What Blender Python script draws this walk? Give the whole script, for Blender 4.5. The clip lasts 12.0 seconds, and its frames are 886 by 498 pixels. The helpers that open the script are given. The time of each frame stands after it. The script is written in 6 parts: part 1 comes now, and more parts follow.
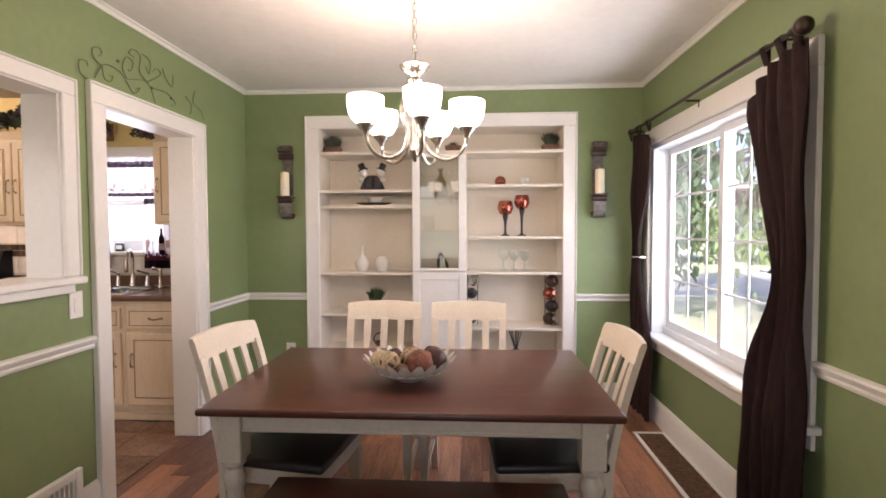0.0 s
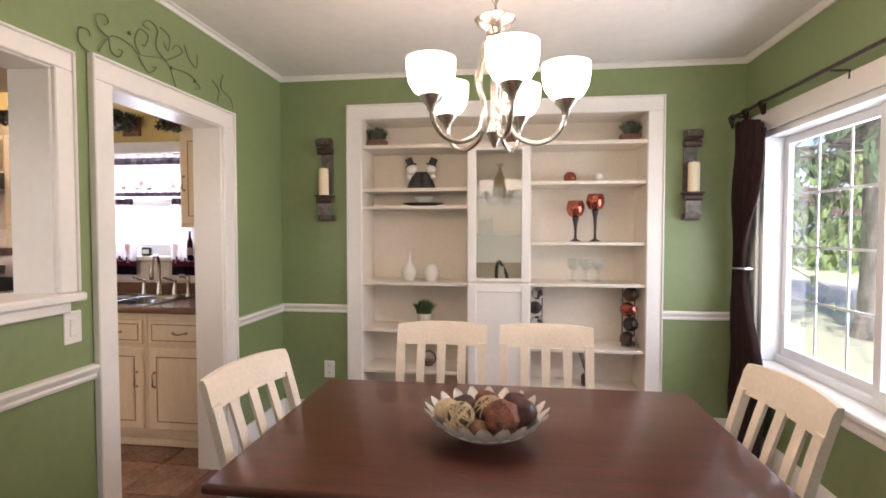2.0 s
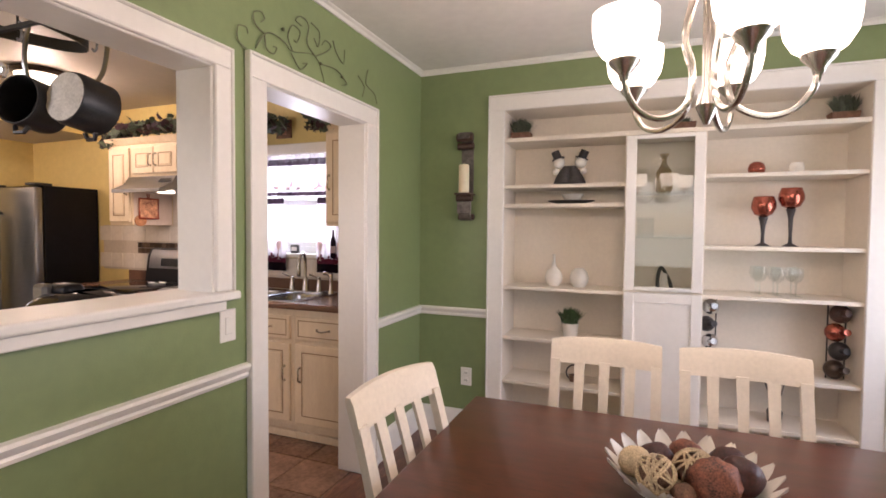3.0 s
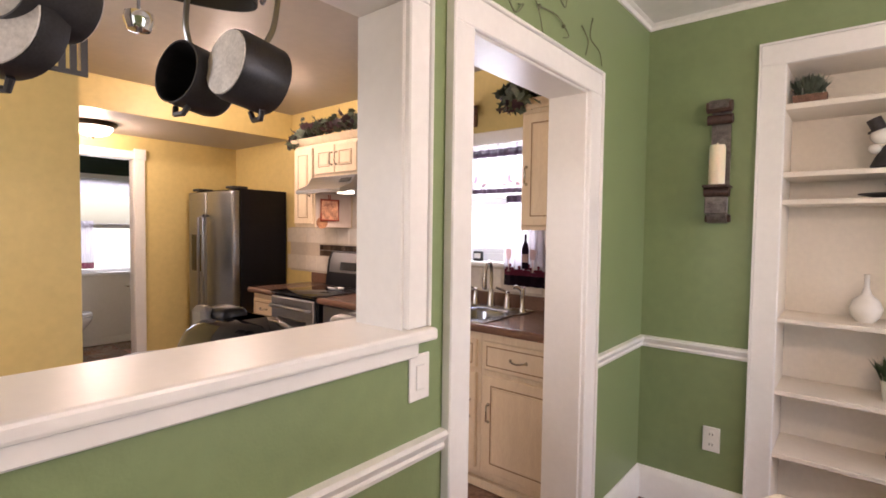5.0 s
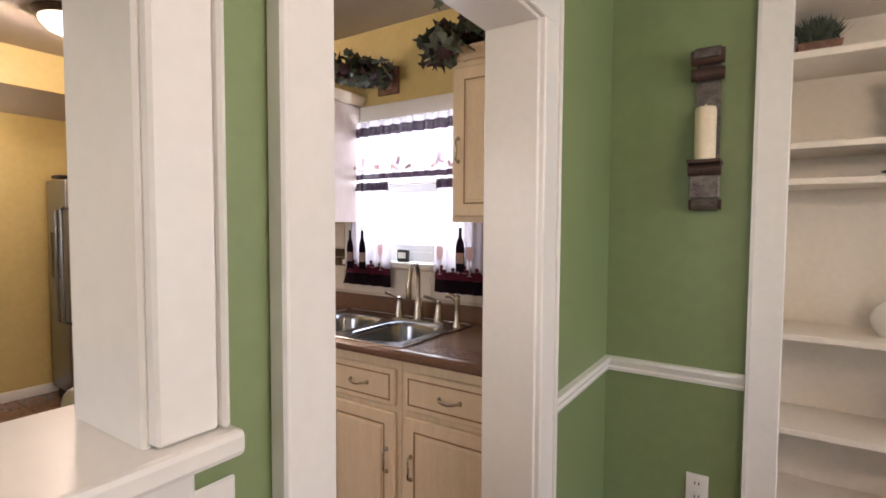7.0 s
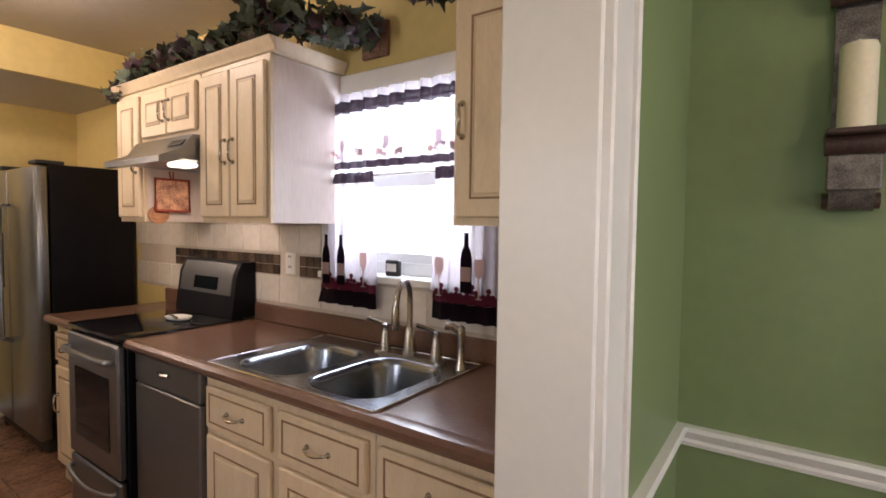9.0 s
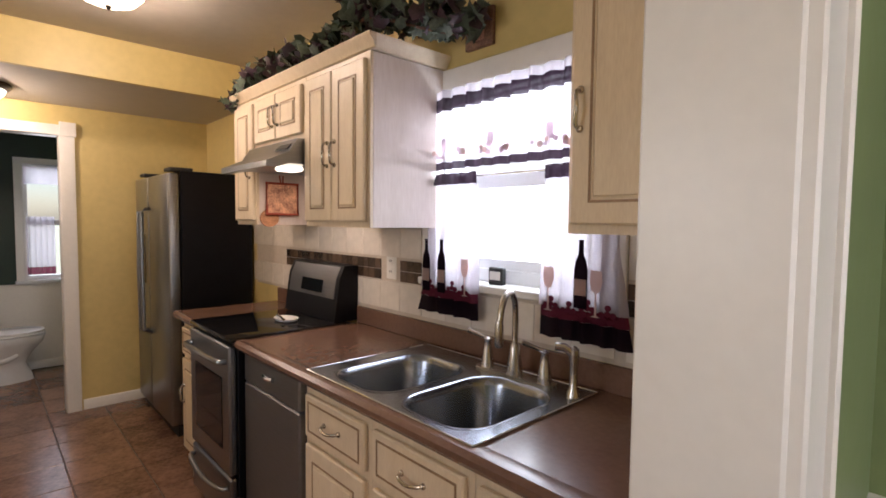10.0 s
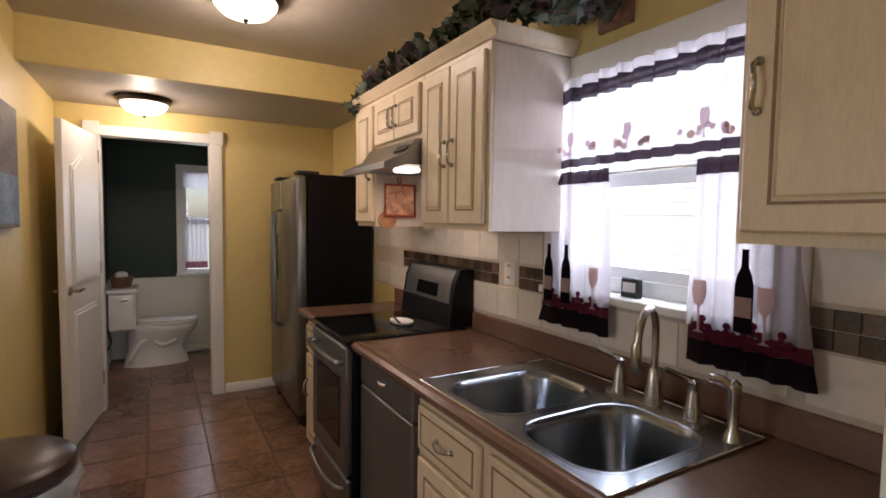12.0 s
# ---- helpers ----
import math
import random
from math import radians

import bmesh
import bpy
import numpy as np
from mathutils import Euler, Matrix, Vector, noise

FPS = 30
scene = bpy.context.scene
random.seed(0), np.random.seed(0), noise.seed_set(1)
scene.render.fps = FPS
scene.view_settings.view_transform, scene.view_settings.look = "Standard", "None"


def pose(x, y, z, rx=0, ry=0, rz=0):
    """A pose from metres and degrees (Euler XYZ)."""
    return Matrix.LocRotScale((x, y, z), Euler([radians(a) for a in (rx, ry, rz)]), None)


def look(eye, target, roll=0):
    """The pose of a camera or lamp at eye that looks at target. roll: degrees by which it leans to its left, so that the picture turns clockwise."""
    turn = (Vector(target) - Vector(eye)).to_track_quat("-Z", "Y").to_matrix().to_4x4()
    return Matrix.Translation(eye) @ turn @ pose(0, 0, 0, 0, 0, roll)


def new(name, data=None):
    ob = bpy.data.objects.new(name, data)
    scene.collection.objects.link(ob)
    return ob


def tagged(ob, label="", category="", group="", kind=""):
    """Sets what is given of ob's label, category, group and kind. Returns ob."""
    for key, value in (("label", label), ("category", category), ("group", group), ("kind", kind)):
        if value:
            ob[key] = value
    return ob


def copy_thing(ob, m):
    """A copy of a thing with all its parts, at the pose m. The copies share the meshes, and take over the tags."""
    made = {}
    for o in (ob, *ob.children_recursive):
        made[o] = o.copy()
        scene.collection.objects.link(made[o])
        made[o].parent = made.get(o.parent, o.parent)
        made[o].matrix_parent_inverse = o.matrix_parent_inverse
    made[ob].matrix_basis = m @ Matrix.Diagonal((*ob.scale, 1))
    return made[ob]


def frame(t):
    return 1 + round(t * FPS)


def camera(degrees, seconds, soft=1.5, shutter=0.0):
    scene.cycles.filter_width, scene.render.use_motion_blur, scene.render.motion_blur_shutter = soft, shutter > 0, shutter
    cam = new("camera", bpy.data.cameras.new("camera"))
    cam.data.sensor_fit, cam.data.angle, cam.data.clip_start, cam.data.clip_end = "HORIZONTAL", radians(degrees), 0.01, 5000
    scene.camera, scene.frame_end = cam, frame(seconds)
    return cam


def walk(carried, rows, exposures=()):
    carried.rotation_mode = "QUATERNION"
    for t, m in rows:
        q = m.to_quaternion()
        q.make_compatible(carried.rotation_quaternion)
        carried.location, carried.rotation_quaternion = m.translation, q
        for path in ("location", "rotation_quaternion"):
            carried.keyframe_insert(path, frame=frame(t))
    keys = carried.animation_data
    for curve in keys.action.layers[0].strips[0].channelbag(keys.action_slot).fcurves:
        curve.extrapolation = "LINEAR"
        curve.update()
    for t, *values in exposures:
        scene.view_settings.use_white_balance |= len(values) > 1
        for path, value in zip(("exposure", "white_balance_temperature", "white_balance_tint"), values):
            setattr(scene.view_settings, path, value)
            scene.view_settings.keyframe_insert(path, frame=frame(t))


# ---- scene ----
cam = camera(83.4, 12.0, soft=1.7)
PATH = [
    (0, (-1.151, 3.155, 1.337), (-1.267, 5.15, 1.262), -0.2),
    (0.5, (-1.173, 3.277, 1.339), (-1.276, 5.273, 1.267), -0.3),
    (1, (-1.218, 3.395, 1.351), (-1.315, 5.392, 1.28), -0.1),
    (1.5, (-1.279, 3.51, 1.353), (-1.389, 5.506, 1.284), -0.1),
    (2, (-1.343, 3.654, 1.36), (-1.601, 5.636, 1.289), 0.0),
    (2.5, (-1.405, 3.77, 1.366), (-1.9, 5.706, 1.295), 0.3),
    (3, (-1.526, 3.881, 1.365), (-2.261, 5.739, 1.289), 0.5),
    (3.5, (-1.674, 3.967, 1.381), (-2.601, 5.738, 1.306), 0.8),
    (5.5, (-2.189, 4.495, 1.387), (-3.494, 6.009, 1.304), 0.7),
    (6, (-2.279, 4.64, 1.381), (-3.56, 6.174, 1.299), 0.6),
    (6.5, (-2.344, 4.807, 1.375), (-3.539, 6.408, 1.294), 0.4),
    (7, (-2.383, 4.957, 1.376), (-3.483, 6.625, 1.277), 0.3),
    (9, (-2.688, 5.511, 1.386), (-3.836, 7.146, 1.29), 0.7),
    (9.5, (-2.74, 5.583, 1.393), (-4.056, 7.086, 1.283), 0.5),
    (10, (-2.799, 5.64, 1.41), (-4.261, 7.001, 1.301), 0.6),
    (10.5, (-2.85, 5.682, 1.42), (-4.419, 6.917, 1.3), 0.6),
    (11, (-2.879, 5.699, 1.418), (-4.537, 6.812, 1.301), 0.6),
    (11.5, (-2.903, 5.705, 1.421), (-4.611, 6.739, 1.305), 0.8),
    (12, (-2.920, 5.711, 1.422), (-4.651, 6.701, 1.306), 0.8),
]
EXPOSURES = [(0.0, 0.70, 6400, 24), (2.0, 0.63, 6400, 22), (3.0, 0.62, 6350, 26), (3.7, 0.82, 6250, 27), (5.5, 0.86, 6350, 25), (7.0, 0.59, 6250, 20), (9.0, 0.42, 6150, 18), (10.5, 0.28, 6100, 18), (12.0, -0.06, 6100, 17)]
walk(cam, [(t, look(eye, target, roll)) for t, eye, target, roll in PATH], EXPOSURES)

# ---- world and light ----
world = bpy.data.worlds.new("sky")
scene.world = world
world.use_nodes = True
wn = world.node_tree.nodes
sky = wn.new("ShaderNodeTexSky")
sky.sky_type, sky.sun_disc = 'NISHITA', False
sky.sun_elevation, sky.sun_rotation = radians(46), radians(200)
wn["Background"].inputs[1].default_value = 0.15
world.node_tree.links.new(sky.outputs[0], wn["Background"].inputs[0])


def lamp(name, kind, m, power, colour, size=0.05):
    data = bpy.data.lights.new(name, kind)
    data.energy, data.color = power, colour
    if kind == 'SUN':
        data.angle = radians(size)
    elif kind == 'AREA':
        data.shape, data.size, data.size_y = 'RECTANGLE', size[0], size[1]
    else:
        data.shadow_soft_size = size
    ob = new(name, data)
    ob.matrix_world = m
    return ob


WARM = (1.0, 0.79, 0.60)
DAY = (0.88, 0.95, 1.0)
lamp("sun", 'SUN', look((-3, -8, 9), (0, 0, 0)), 5.0, (1, 0.96, 0.90), 3)
lamp("daylight_dining", 'AREA', look((0.40, 5.98, 1.3), (-3, 6.3, 0.9)), 23, DAY, (1.45, 1.2))
lamp("daylight_kitchen", 'AREA', look((-3.97, 7.30, 1.57), (-3.97, 5, 0.9)), 19, DAY, (0.7, 0.7))
lamp("daylight_bath", 'AREA', look((-8.95, 6.2, 1.4), (-7, 6.0, 0.9)), 7, DAY, (0.7, 1.0))
# added fill from an assumed, unseen south opening; brightens the pantry wall
lamp("fill_kitchen_south", 'AREA', look((-4.2, 3.35, 1.55), (-4.4, 6, 1.2)), 11, (1, 0.96, 0.9), (0.95, 0.95))
# added warm fill behind the camera, no window known there
lamp("fill_lounge", 'AREA', look((-1.3, 0.92, 1.5), (-1.3, 5, 1.2)), 4, (1, 0.93, 0.84), (2.0, 1.4))

# ---- materials ----


def mat(name, colour, rough=0.5, metal=0.0, vary=0.06, scale=6.0, bump=0.0, bump_scale=60.0, island=0.0, coat=0.0,
        stretch=(1, 1, 1), second=None, emit=None, strength=0.0, trans=0.0, alpha=1.0, sheen=0.0, sss=0.0):
    m = bpy.data.materials.new(name)
    m.use_nodes = True
    nt = m.node_tree
    b = nt.nodes["Principled BSDF"]
    b.inputs["Base Color"].default_value = (*colour, 1)
    b.inputs["Roughness"].default_value = rough
    b.inputs["Metallic"].default_value = metal
    b.inputs["Coat Weight"].default_value = coat
    b.inputs["Transmission Weight"].default_value = trans
    b.inputs["Alpha"].default_value = alpha
    b.inputs["Sheen Weight"].default_value = sheen
    b.inputs["Subsurface Weight"].default_value = sss
    if emit:
        b.inputs["Emission Color"].default_value = (*emit, 1)
        b.inputs["Emission Strength"].default_value = strength
    co = nt.nodes.new("ShaderNodeTexCoord")
    mp = nt.nodes.new("ShaderNodeMapping")
    mp.inputs["Scale"].default_value = stretch
    nt.links.new(co.outputs["Object"], mp.inputs["Vector"])
    if vary > 0:
        big, fine = nt.nodes.new("ShaderNodeTexNoise"), nt.nodes.new("ShaderNodeTexNoise")
        big.inputs["Scale"].default_value, big.inputs["Detail"].default_value = scale, 4
        fine.inputs["Scale"].default_value, fine.inputs["Detail"].default_value = scale * 9, 5
        for n in (big, fine):
            nt.links.new(mp.outputs[0], n.inputs["Vector"])
        add = nt.nodes.new("ShaderNodeMath")
        add.operation = 'MULTIPLY_ADD'
        add.inputs[1].default_value = 0.55
        nt.links.new(fine.outputs[0], add.inputs[0])
        half = nt.nodes.new("ShaderNodeMath")
        half.operation = 'MULTIPLY'
        half.inputs[1].default_value = 0.45
        nt.links.new(big.outputs[0], half.inputs[0])
        nt.links.new(half.outputs[0], add.inputs[2])
        fac = add.outputs[0]
        if island:
            info = nt.nodes.new("ShaderNodeObjectInfo")
            more = nt.nodes.new("ShaderNodeMath")
            more.operation = 'MULTIPLY_ADD'
            more.inputs[1].default_value = island
            nt.links.new(info.outputs["Random"], more.inputs[0])
            off = nt.nodes.new("ShaderNodeMath")
            off.operation = 'SUBTRACT'
            off.inputs[1].default_value = island / 2
            nt.links.new(fac, off.inputs[0])
            nt.links.new(off.outputs[0], more.inputs[2])
            fac = more.outputs[0]
        ramp = nt.nodes.new("ShaderNodeValToRGB")
        lo = second or tuple(c * (1 - vary * 2) for c in colour)
        hi = tuple(min(1, c * (1 + vary)) for c in colour)
        ramp.color_ramp.elements[0].position, ramp.color_ramp.elements[1].position = 0.32, 0.66
        ramp.color_ramp.elements[0].color, ramp.color_ramp.elements[1].color = (*lo, 1), (*hi, 1)
        nt.links.new(fac, ramp.inputs[0])
        nt.links.new(ramp.outputs[0], b.inputs["Base Color"])
        rr = nt.nodes.new("ShaderNodeMapRange")
        rr.inputs["To Min"].default_value, rr.inputs["To Max"].default_value = max(0.02, rough * 0.85), min(1, rough * 1.15)
        nt.links.new(fine.outputs[0], rr.inputs["Value"])
        nt.links.new(rr.outputs[0], b.inputs["Roughness"])
    if bump > 0:
        tex, bp = nt.nodes.new("ShaderNodeTexNoise"), nt.nodes.new("ShaderNodeBump")
        tex.inputs["Scale"].default_value, tex.inputs["Detail"].default_value = bump_scale, 4
        bp.inputs["Strength"].default_value, bp.inputs["Distance"].default_value = bump, 0.004
        nt.links.new(mp.outputs[0], tex.inputs["Vector"])
        nt.links.new(tex.outputs[0], bp.inputs["Height"])
        nt.links.new(bp.outputs[0], b.inputs["Normal"])
    return m


GREEN = mat("green wall paint", (0.212, 0.275, 0.124), 0.42, vary=0.04, scale=2.5, bump=0.12, bump_scale=140)
YELLOW = mat("yellow wall paint", (0.67, 0.53, 0.215), 0.45, vary=0.04, scale=2.5, bump=0.12, bump_scale=140)
FOREST = mat("dark green wall paint", (0.012, 0.035, 0.025), 0.5, vary=0.1, scale=2, bump=0.1, bump_scale=140)
WHITE = mat("white trim paint", (0.80, 0.78, 0.74), 0.35, vary=0.02, scale=4, bump=0.03, bump_scale=60)
CEIL = mat("ceiling paint", (0.80, 0.78, 0.75), 0.7, vary=0.03, scale=2, bump=0.25, bump_scale=120)
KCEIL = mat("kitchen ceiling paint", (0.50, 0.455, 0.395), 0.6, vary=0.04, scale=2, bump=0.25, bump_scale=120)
PLANK = mat("reddish wood planks", (0.30, 0.135, 0.075), 0.32, vary=0.4, scale=3, stretch=(9, 1, 1), second=(0.10, 0.038, 0.022), island=0.35, bump=0.1)
TILE = mat("brown floor tile", (0.225, 0.125, 0.082), 0.22, vary=0.3, scale=5, second=(0.105, 0.056, 0.038), island=0.22, bump=0.15, bump_scale=30)
GROUT = mat("grout", (0.16, 0.12, 0.09), 0.9, vary=0.1, bump=0.3)
CREAM = mat("cream glazed cabinet paint", (0.72, 0.60, 0.43), 0.42, vary=0.04, scale=5, stretch=(6, 6, 0.8), second=(0.64, 0.51, 0.35), bump=0.06)
GLAZE = mat("brown glaze in the grooves", (0.30, 0.18, 0.09), 0.5, vary=0.25, scale=12, stretch=(4, 4, 1))
CABSIDE = mat("pale cabinet side", (0.66, 0.58, 0.53), 0.5, vary=0.05, scale=3, stretch=(5, 5, 0.7), second=(0.60, 0.51, 0.45))
LAMINATE = mat("brown laminate", (0.165, 0.092, 0.062), 0.24, vary=0.06, scale=7, second=(0.135, 0.074, 0.051))
STEEL = mat("brushed steel", (0.31, 0.325, 0.35), 0.3, 1.0, vary=0.08, scale=10, stretch=(1, 1, 14))
SINKSTEEL = mat("sink steel", (0.28, 0.30, 0.335), 0.22, 1.0, vary=0.08, scale=8, stretch=(1, 14, 1))
DWSTEEL = mat("grey dishwasher steel", (0.20, 0.20, 0.21), 0.38, 0.8, vary=0.06, scale=10, stretch=(1, 1, 12))
CHROME = mat("chrome", (0.75, 0.75, 0.76), 0.08, 1.0, vary=0)
NICKEL = mat("brushed nickel", (0.52, 0.49, 0.45), 0.26, 1.0, vary=0.05, scale=30)
BLACK = mat("black appliance enamel", (0.006, 0.006, 0.008), 0.38, vary=0.2, scale=10, bump=0.03, bump_scale=250)
BLACK.node_tree.nodes["Principled BSDF"].inputs["Specular IOR Level"].default_value = 0.2
GLOSS = mat("black glass", (0.006, 0.006, 0.007), 0.06, vary=0)
RUBBER = mat("black plastic", (0.02, 0.02, 0.02), 0.5, vary=0.1)
TABLETOP = mat("dark red stained wood", (0.098, 0.027, 0.015), 0.33, vary=0.2, scale=2.5, stretch=(1.2, 9, 1), second=(0.048, 0.016, 0.010), bump=0.05, coat=0.12)
CHAIRPAINT = mat("antique white chair paint", (0.70, 0.62, 0.51), 0.42, vary=0.05, scale=8, bump=0.08, bump_scale=50)
LEATHER = mat("black leather", (0.018, 0.014, 0.013), 0.38, vary=0.3, scale=20, bump=0.3, bump_scale=200)
CURTAIN = mat("dark brown curtain cloth", (0.050, 0.021, 0.018), 0.75, vary=0.25, scale=60, stretch=(1, 1, 0.3), bump=0.3, bump_scale=400)
BRONZE = mat("dark bronze", (0.09, 0.065, 0.05), 0.35, 0.85, vary=0.2, scale=30)
IRON = mat("grey green wrought iron", (0.17, 0.18, 0.10), 0.6, 0.2, vary=0.2, scale=40)
SCONCEWOOD = mat("dark distressed wood", (0.060, 0.030, 0.022), 0.5, vary=0.5, scale=18, second=(0.02, 0.01, 0.008), bump=0.4, bump_scale=40)
SCONCEMETAL = mat("mottled grey pressed tin", (0.15, 0.13, 0.115), 0.45, 0.5, vary=0.6, scale=30, second=(0.04, 0.03, 0.03), bump=0.8, bump_scale=40)
WAX = mat("ivory candle wax", (0.78, 0.68, 0.50), 0.45, vary=0.04, scale=10, sss=0.15)
SHADE = mat("lit white glass shade", (0.9, 0.88, 0.84), 0.3, vary=0, emit=(1.0, 0.86, 0.68), strength=3.2)
DOME = mat("lit frosted glass dome", (0.9, 0.88, 0.84), 0.3, vary=0, emit=(1.0, 0.84, 0.62), strength=2.6)
HOODLIGHT = mat("lit hood lamp lens", (0.9, 0.9, 0.85), 0.3, vary=0, emit=(1.0, 0.85, 0.62), strength=2.4)
VINYL = mat("white vinyl", (0.82, 0.83, 0.84), 0.3, vary=0.02)
PORCELAIN = mat("white porcelain", (0.82, 0.82, 0.84), 0.12, vary=0.02, coat=0.4)
WTILE = mat("white wall tile", (0.72, 0.66, 0.58), 0.22, vary=0.05, scale=3, island=0.15)
BTILE = mat("dark brown mosaic tile", (0.095, 0.062, 0.042), 0.25, vary=0.35, scale=12, second=(0.045, 0.03, 0.02), island=0.5)
PLATE = mat("white plastic plate", (0.80, 0.78, 0.74), 0.35, vary=0.02)
LEAF = mat("dark green silk leaf", (0.075, 0.098, 0.062), 0.55, vary=0.5, scale=9, second=(0.03, 0.035, 0.028))
PURPLE = mat("dark purple berries", (0.055, 0.025, 0.035), 0.45, vary=0.4, scale=20)
TERRA = mat("brown basket", (0.20, 0.10, 0.06), 0.7, vary=0.4, scale=30, bump=0.5, bump_scale=90)
GRASSY = mat("green artificial grass", (0.07, 0.12, 0.045), 0.6, vary=0.4, scale=20)


def glass(name, tint=(1, 1, 1), rough=0.0):
    m = bpy.data.materials.new(name)
    m.use_nodes = True
    nt = m.node_tree
    nt.nodes.remove(nt.nodes["Principled BSDF"])
    mix, tr, gl, lw, pw = (nt.nodes.new("ShaderNode" + k) for k in ("MixShader", "BsdfTransparent", "BsdfGlossy", "LayerWeight", "Math"))
    tr.inputs[0].default_value = (*tint, 1)
    gl.inputs["Roughness"].default_value = rough
    lw.inputs[0].default_value = 0.5
    pw.operation = 'MULTIPLY_ADD'
    pw.inputs[1].default_value, pw.inputs[2].default_value = 0.14, 0.055
    nt.links.new(lw.outputs["Facing"], pw.inputs[0])
    nt.links.new(pw.outputs[0], mix.inputs[0])
    nt.links.new(tr.outputs[0], mix.inputs[1])
    nt.links.new(gl.outputs[0], mix.inputs[2])
    nt.links.new(mix.outputs[0], nt.nodes["Material Output"].inputs[0])
    return m


PANE = glass("window glass")
CLEAR = glass("clear thin glass", (0.93, 0.95, 0.94))

# ---- building blocks ----


def box(bm, x0, y0, z0, x1, y1, z1, bevel=0.0, seg=1):
    v = [bm.verts.new((x, y, z)) for x in (x0, x1) for y in (y0, y1) for z in (z0, z1)]
    f = [bm.faces.new([v[i] for i in q]) for q in ((0, 1, 3, 2), (4, 6, 7, 5), (0, 4, 5, 1), (2, 3, 7, 6), (0, 2, 6, 4), (1, 5, 7, 3))]
    if bevel > 0:
        edges = list({e for q in f for e in q.edges})
        bmesh.ops.bevel(bm, geom=edges, offset=bevel, segments=seg, affect='EDGES', profile=0.5)
    return bm


def rings(bm, loops, cap0=True, cap1=True, closed=True):
    vs = [[bm.verts.new(p) for p in loop] for loop in loops]
    n = len(loops[0])
    for a, b in zip(vs, vs[1:]):
        for i in range(n if closed else n - 1):
            j = (i + 1) % n
            bm.faces.new((a[i], a[j], b[j], b[i]))
    if cap0:
        bm.faces.new(vs[0][::-1])
    if cap1:
        bm.faces.new(vs[-1])
    return bm


def lathe(bm, x, y, profile, n=20, cap0=True, cap1=True, sx=1.0, sy=1.0):
    return rings(bm, [[(x + sx * r * math.cos(2 * math.pi * i / n), y + sy * r * math.sin(2 * math.pi * i / n), z) for i in range(n)] for r, z in profile], cap0, cap1)


def tube(bm, pts, r, n=8, r1=None):
    pts = [Vector(p) for p in pts]
    loops, up = [], Vector((0.13, 0.27, 1)).normalized()
    for i, p in enumerate(pts):
        d = (pts[min(i + 1, len(pts) - 1)] - pts[max(i - 1, 0)]).normalized()
        a = d.cross(up)
        if a.length < 0.1:
            a = d.cross(Vector((1, 0.2, 0)))
        a.normalize()
        b = d.cross(a).normalized()
        rr = r if r1 is None else r + (r1 - r) * i / max(1, len(pts) - 1)
        loops.append([p + a * rr * math.cos(2 * math.pi * k / n) + b * rr * math.sin(2 * math.pi * k / n) for k in range(n)])
    return rings(bm, loops)


def ball(bm, c, r, n=12, m=8, sx=1.0, sy=1.0, sz=1.0):
    prof = [(r * math.sin(math.pi * k / m) + 1e-4, c[2] - sz * r * math.cos(math.pi * k / m)) for k in range(m + 1)]
    return lathe(bm, c[0], c[1], prof, n, sx=sx, sy=sy)


def curve(points, steps=6):
    p = [Vector(q) for q in points]
    out = []
    for i in range(len(p) - 1):
        a, b, c, d = p[max(i - 1, 0)], p[i], p[i + 1], p[min(i + 2, len(p) - 1)]
        for s in range(steps):
            t = s / steps
            out.append(0.5 * ((2 * b) + (c - a) * t + (2 * a - 5 * b + 4 * c - d) * t * t + (3 * b - a - 3 * c + d) * t ** 3))
    return out + [p[-1]]


def spot(ob):
    m = ob.matrix_basis.copy()
    return spot(ob.parent) @ m if ob.parent else m


def part(name, bm, material, parent=None, label="", smooth=35):
    """One mesh object from a bmesh in world places, under a thing or a part."""
    me = bpy.data.meshes.new(name)
    bmesh.ops.recalc_face_normals(bm, faces=bm.faces)
    bm.to_mesh(me)
    bm.free()
    me.materials.append(material)
    if smooth:
        me.shade_smooth()
        me.set_sharp_from_angle(angle=radians(smooth))
    ob = new(name, me)
    if parent:
        me.transform(spot(parent).inverted())
        ob.parent = parent
    if label:
        tagged(ob, label)
    return ob


def thing(name, label, category, at=(0, 0, 0), group="", kind=""):
    ob = new(name)
    ob.empty_display_size = 0.1
    ob.matrix_basis = Matrix.Translation(at)
    return tagged(ob, label, category, group, kind)


def structure(name, bm, material, label, category, smooth=0):
    return tagged(part(name, bm, material, smooth=smooth), label, category, "", "structure")


def boxes(*rows, bevel=0.0):
    bm = bmesh.new()
    for r in rows:
        box(bm, *r, bevel=bevel)
    return bm


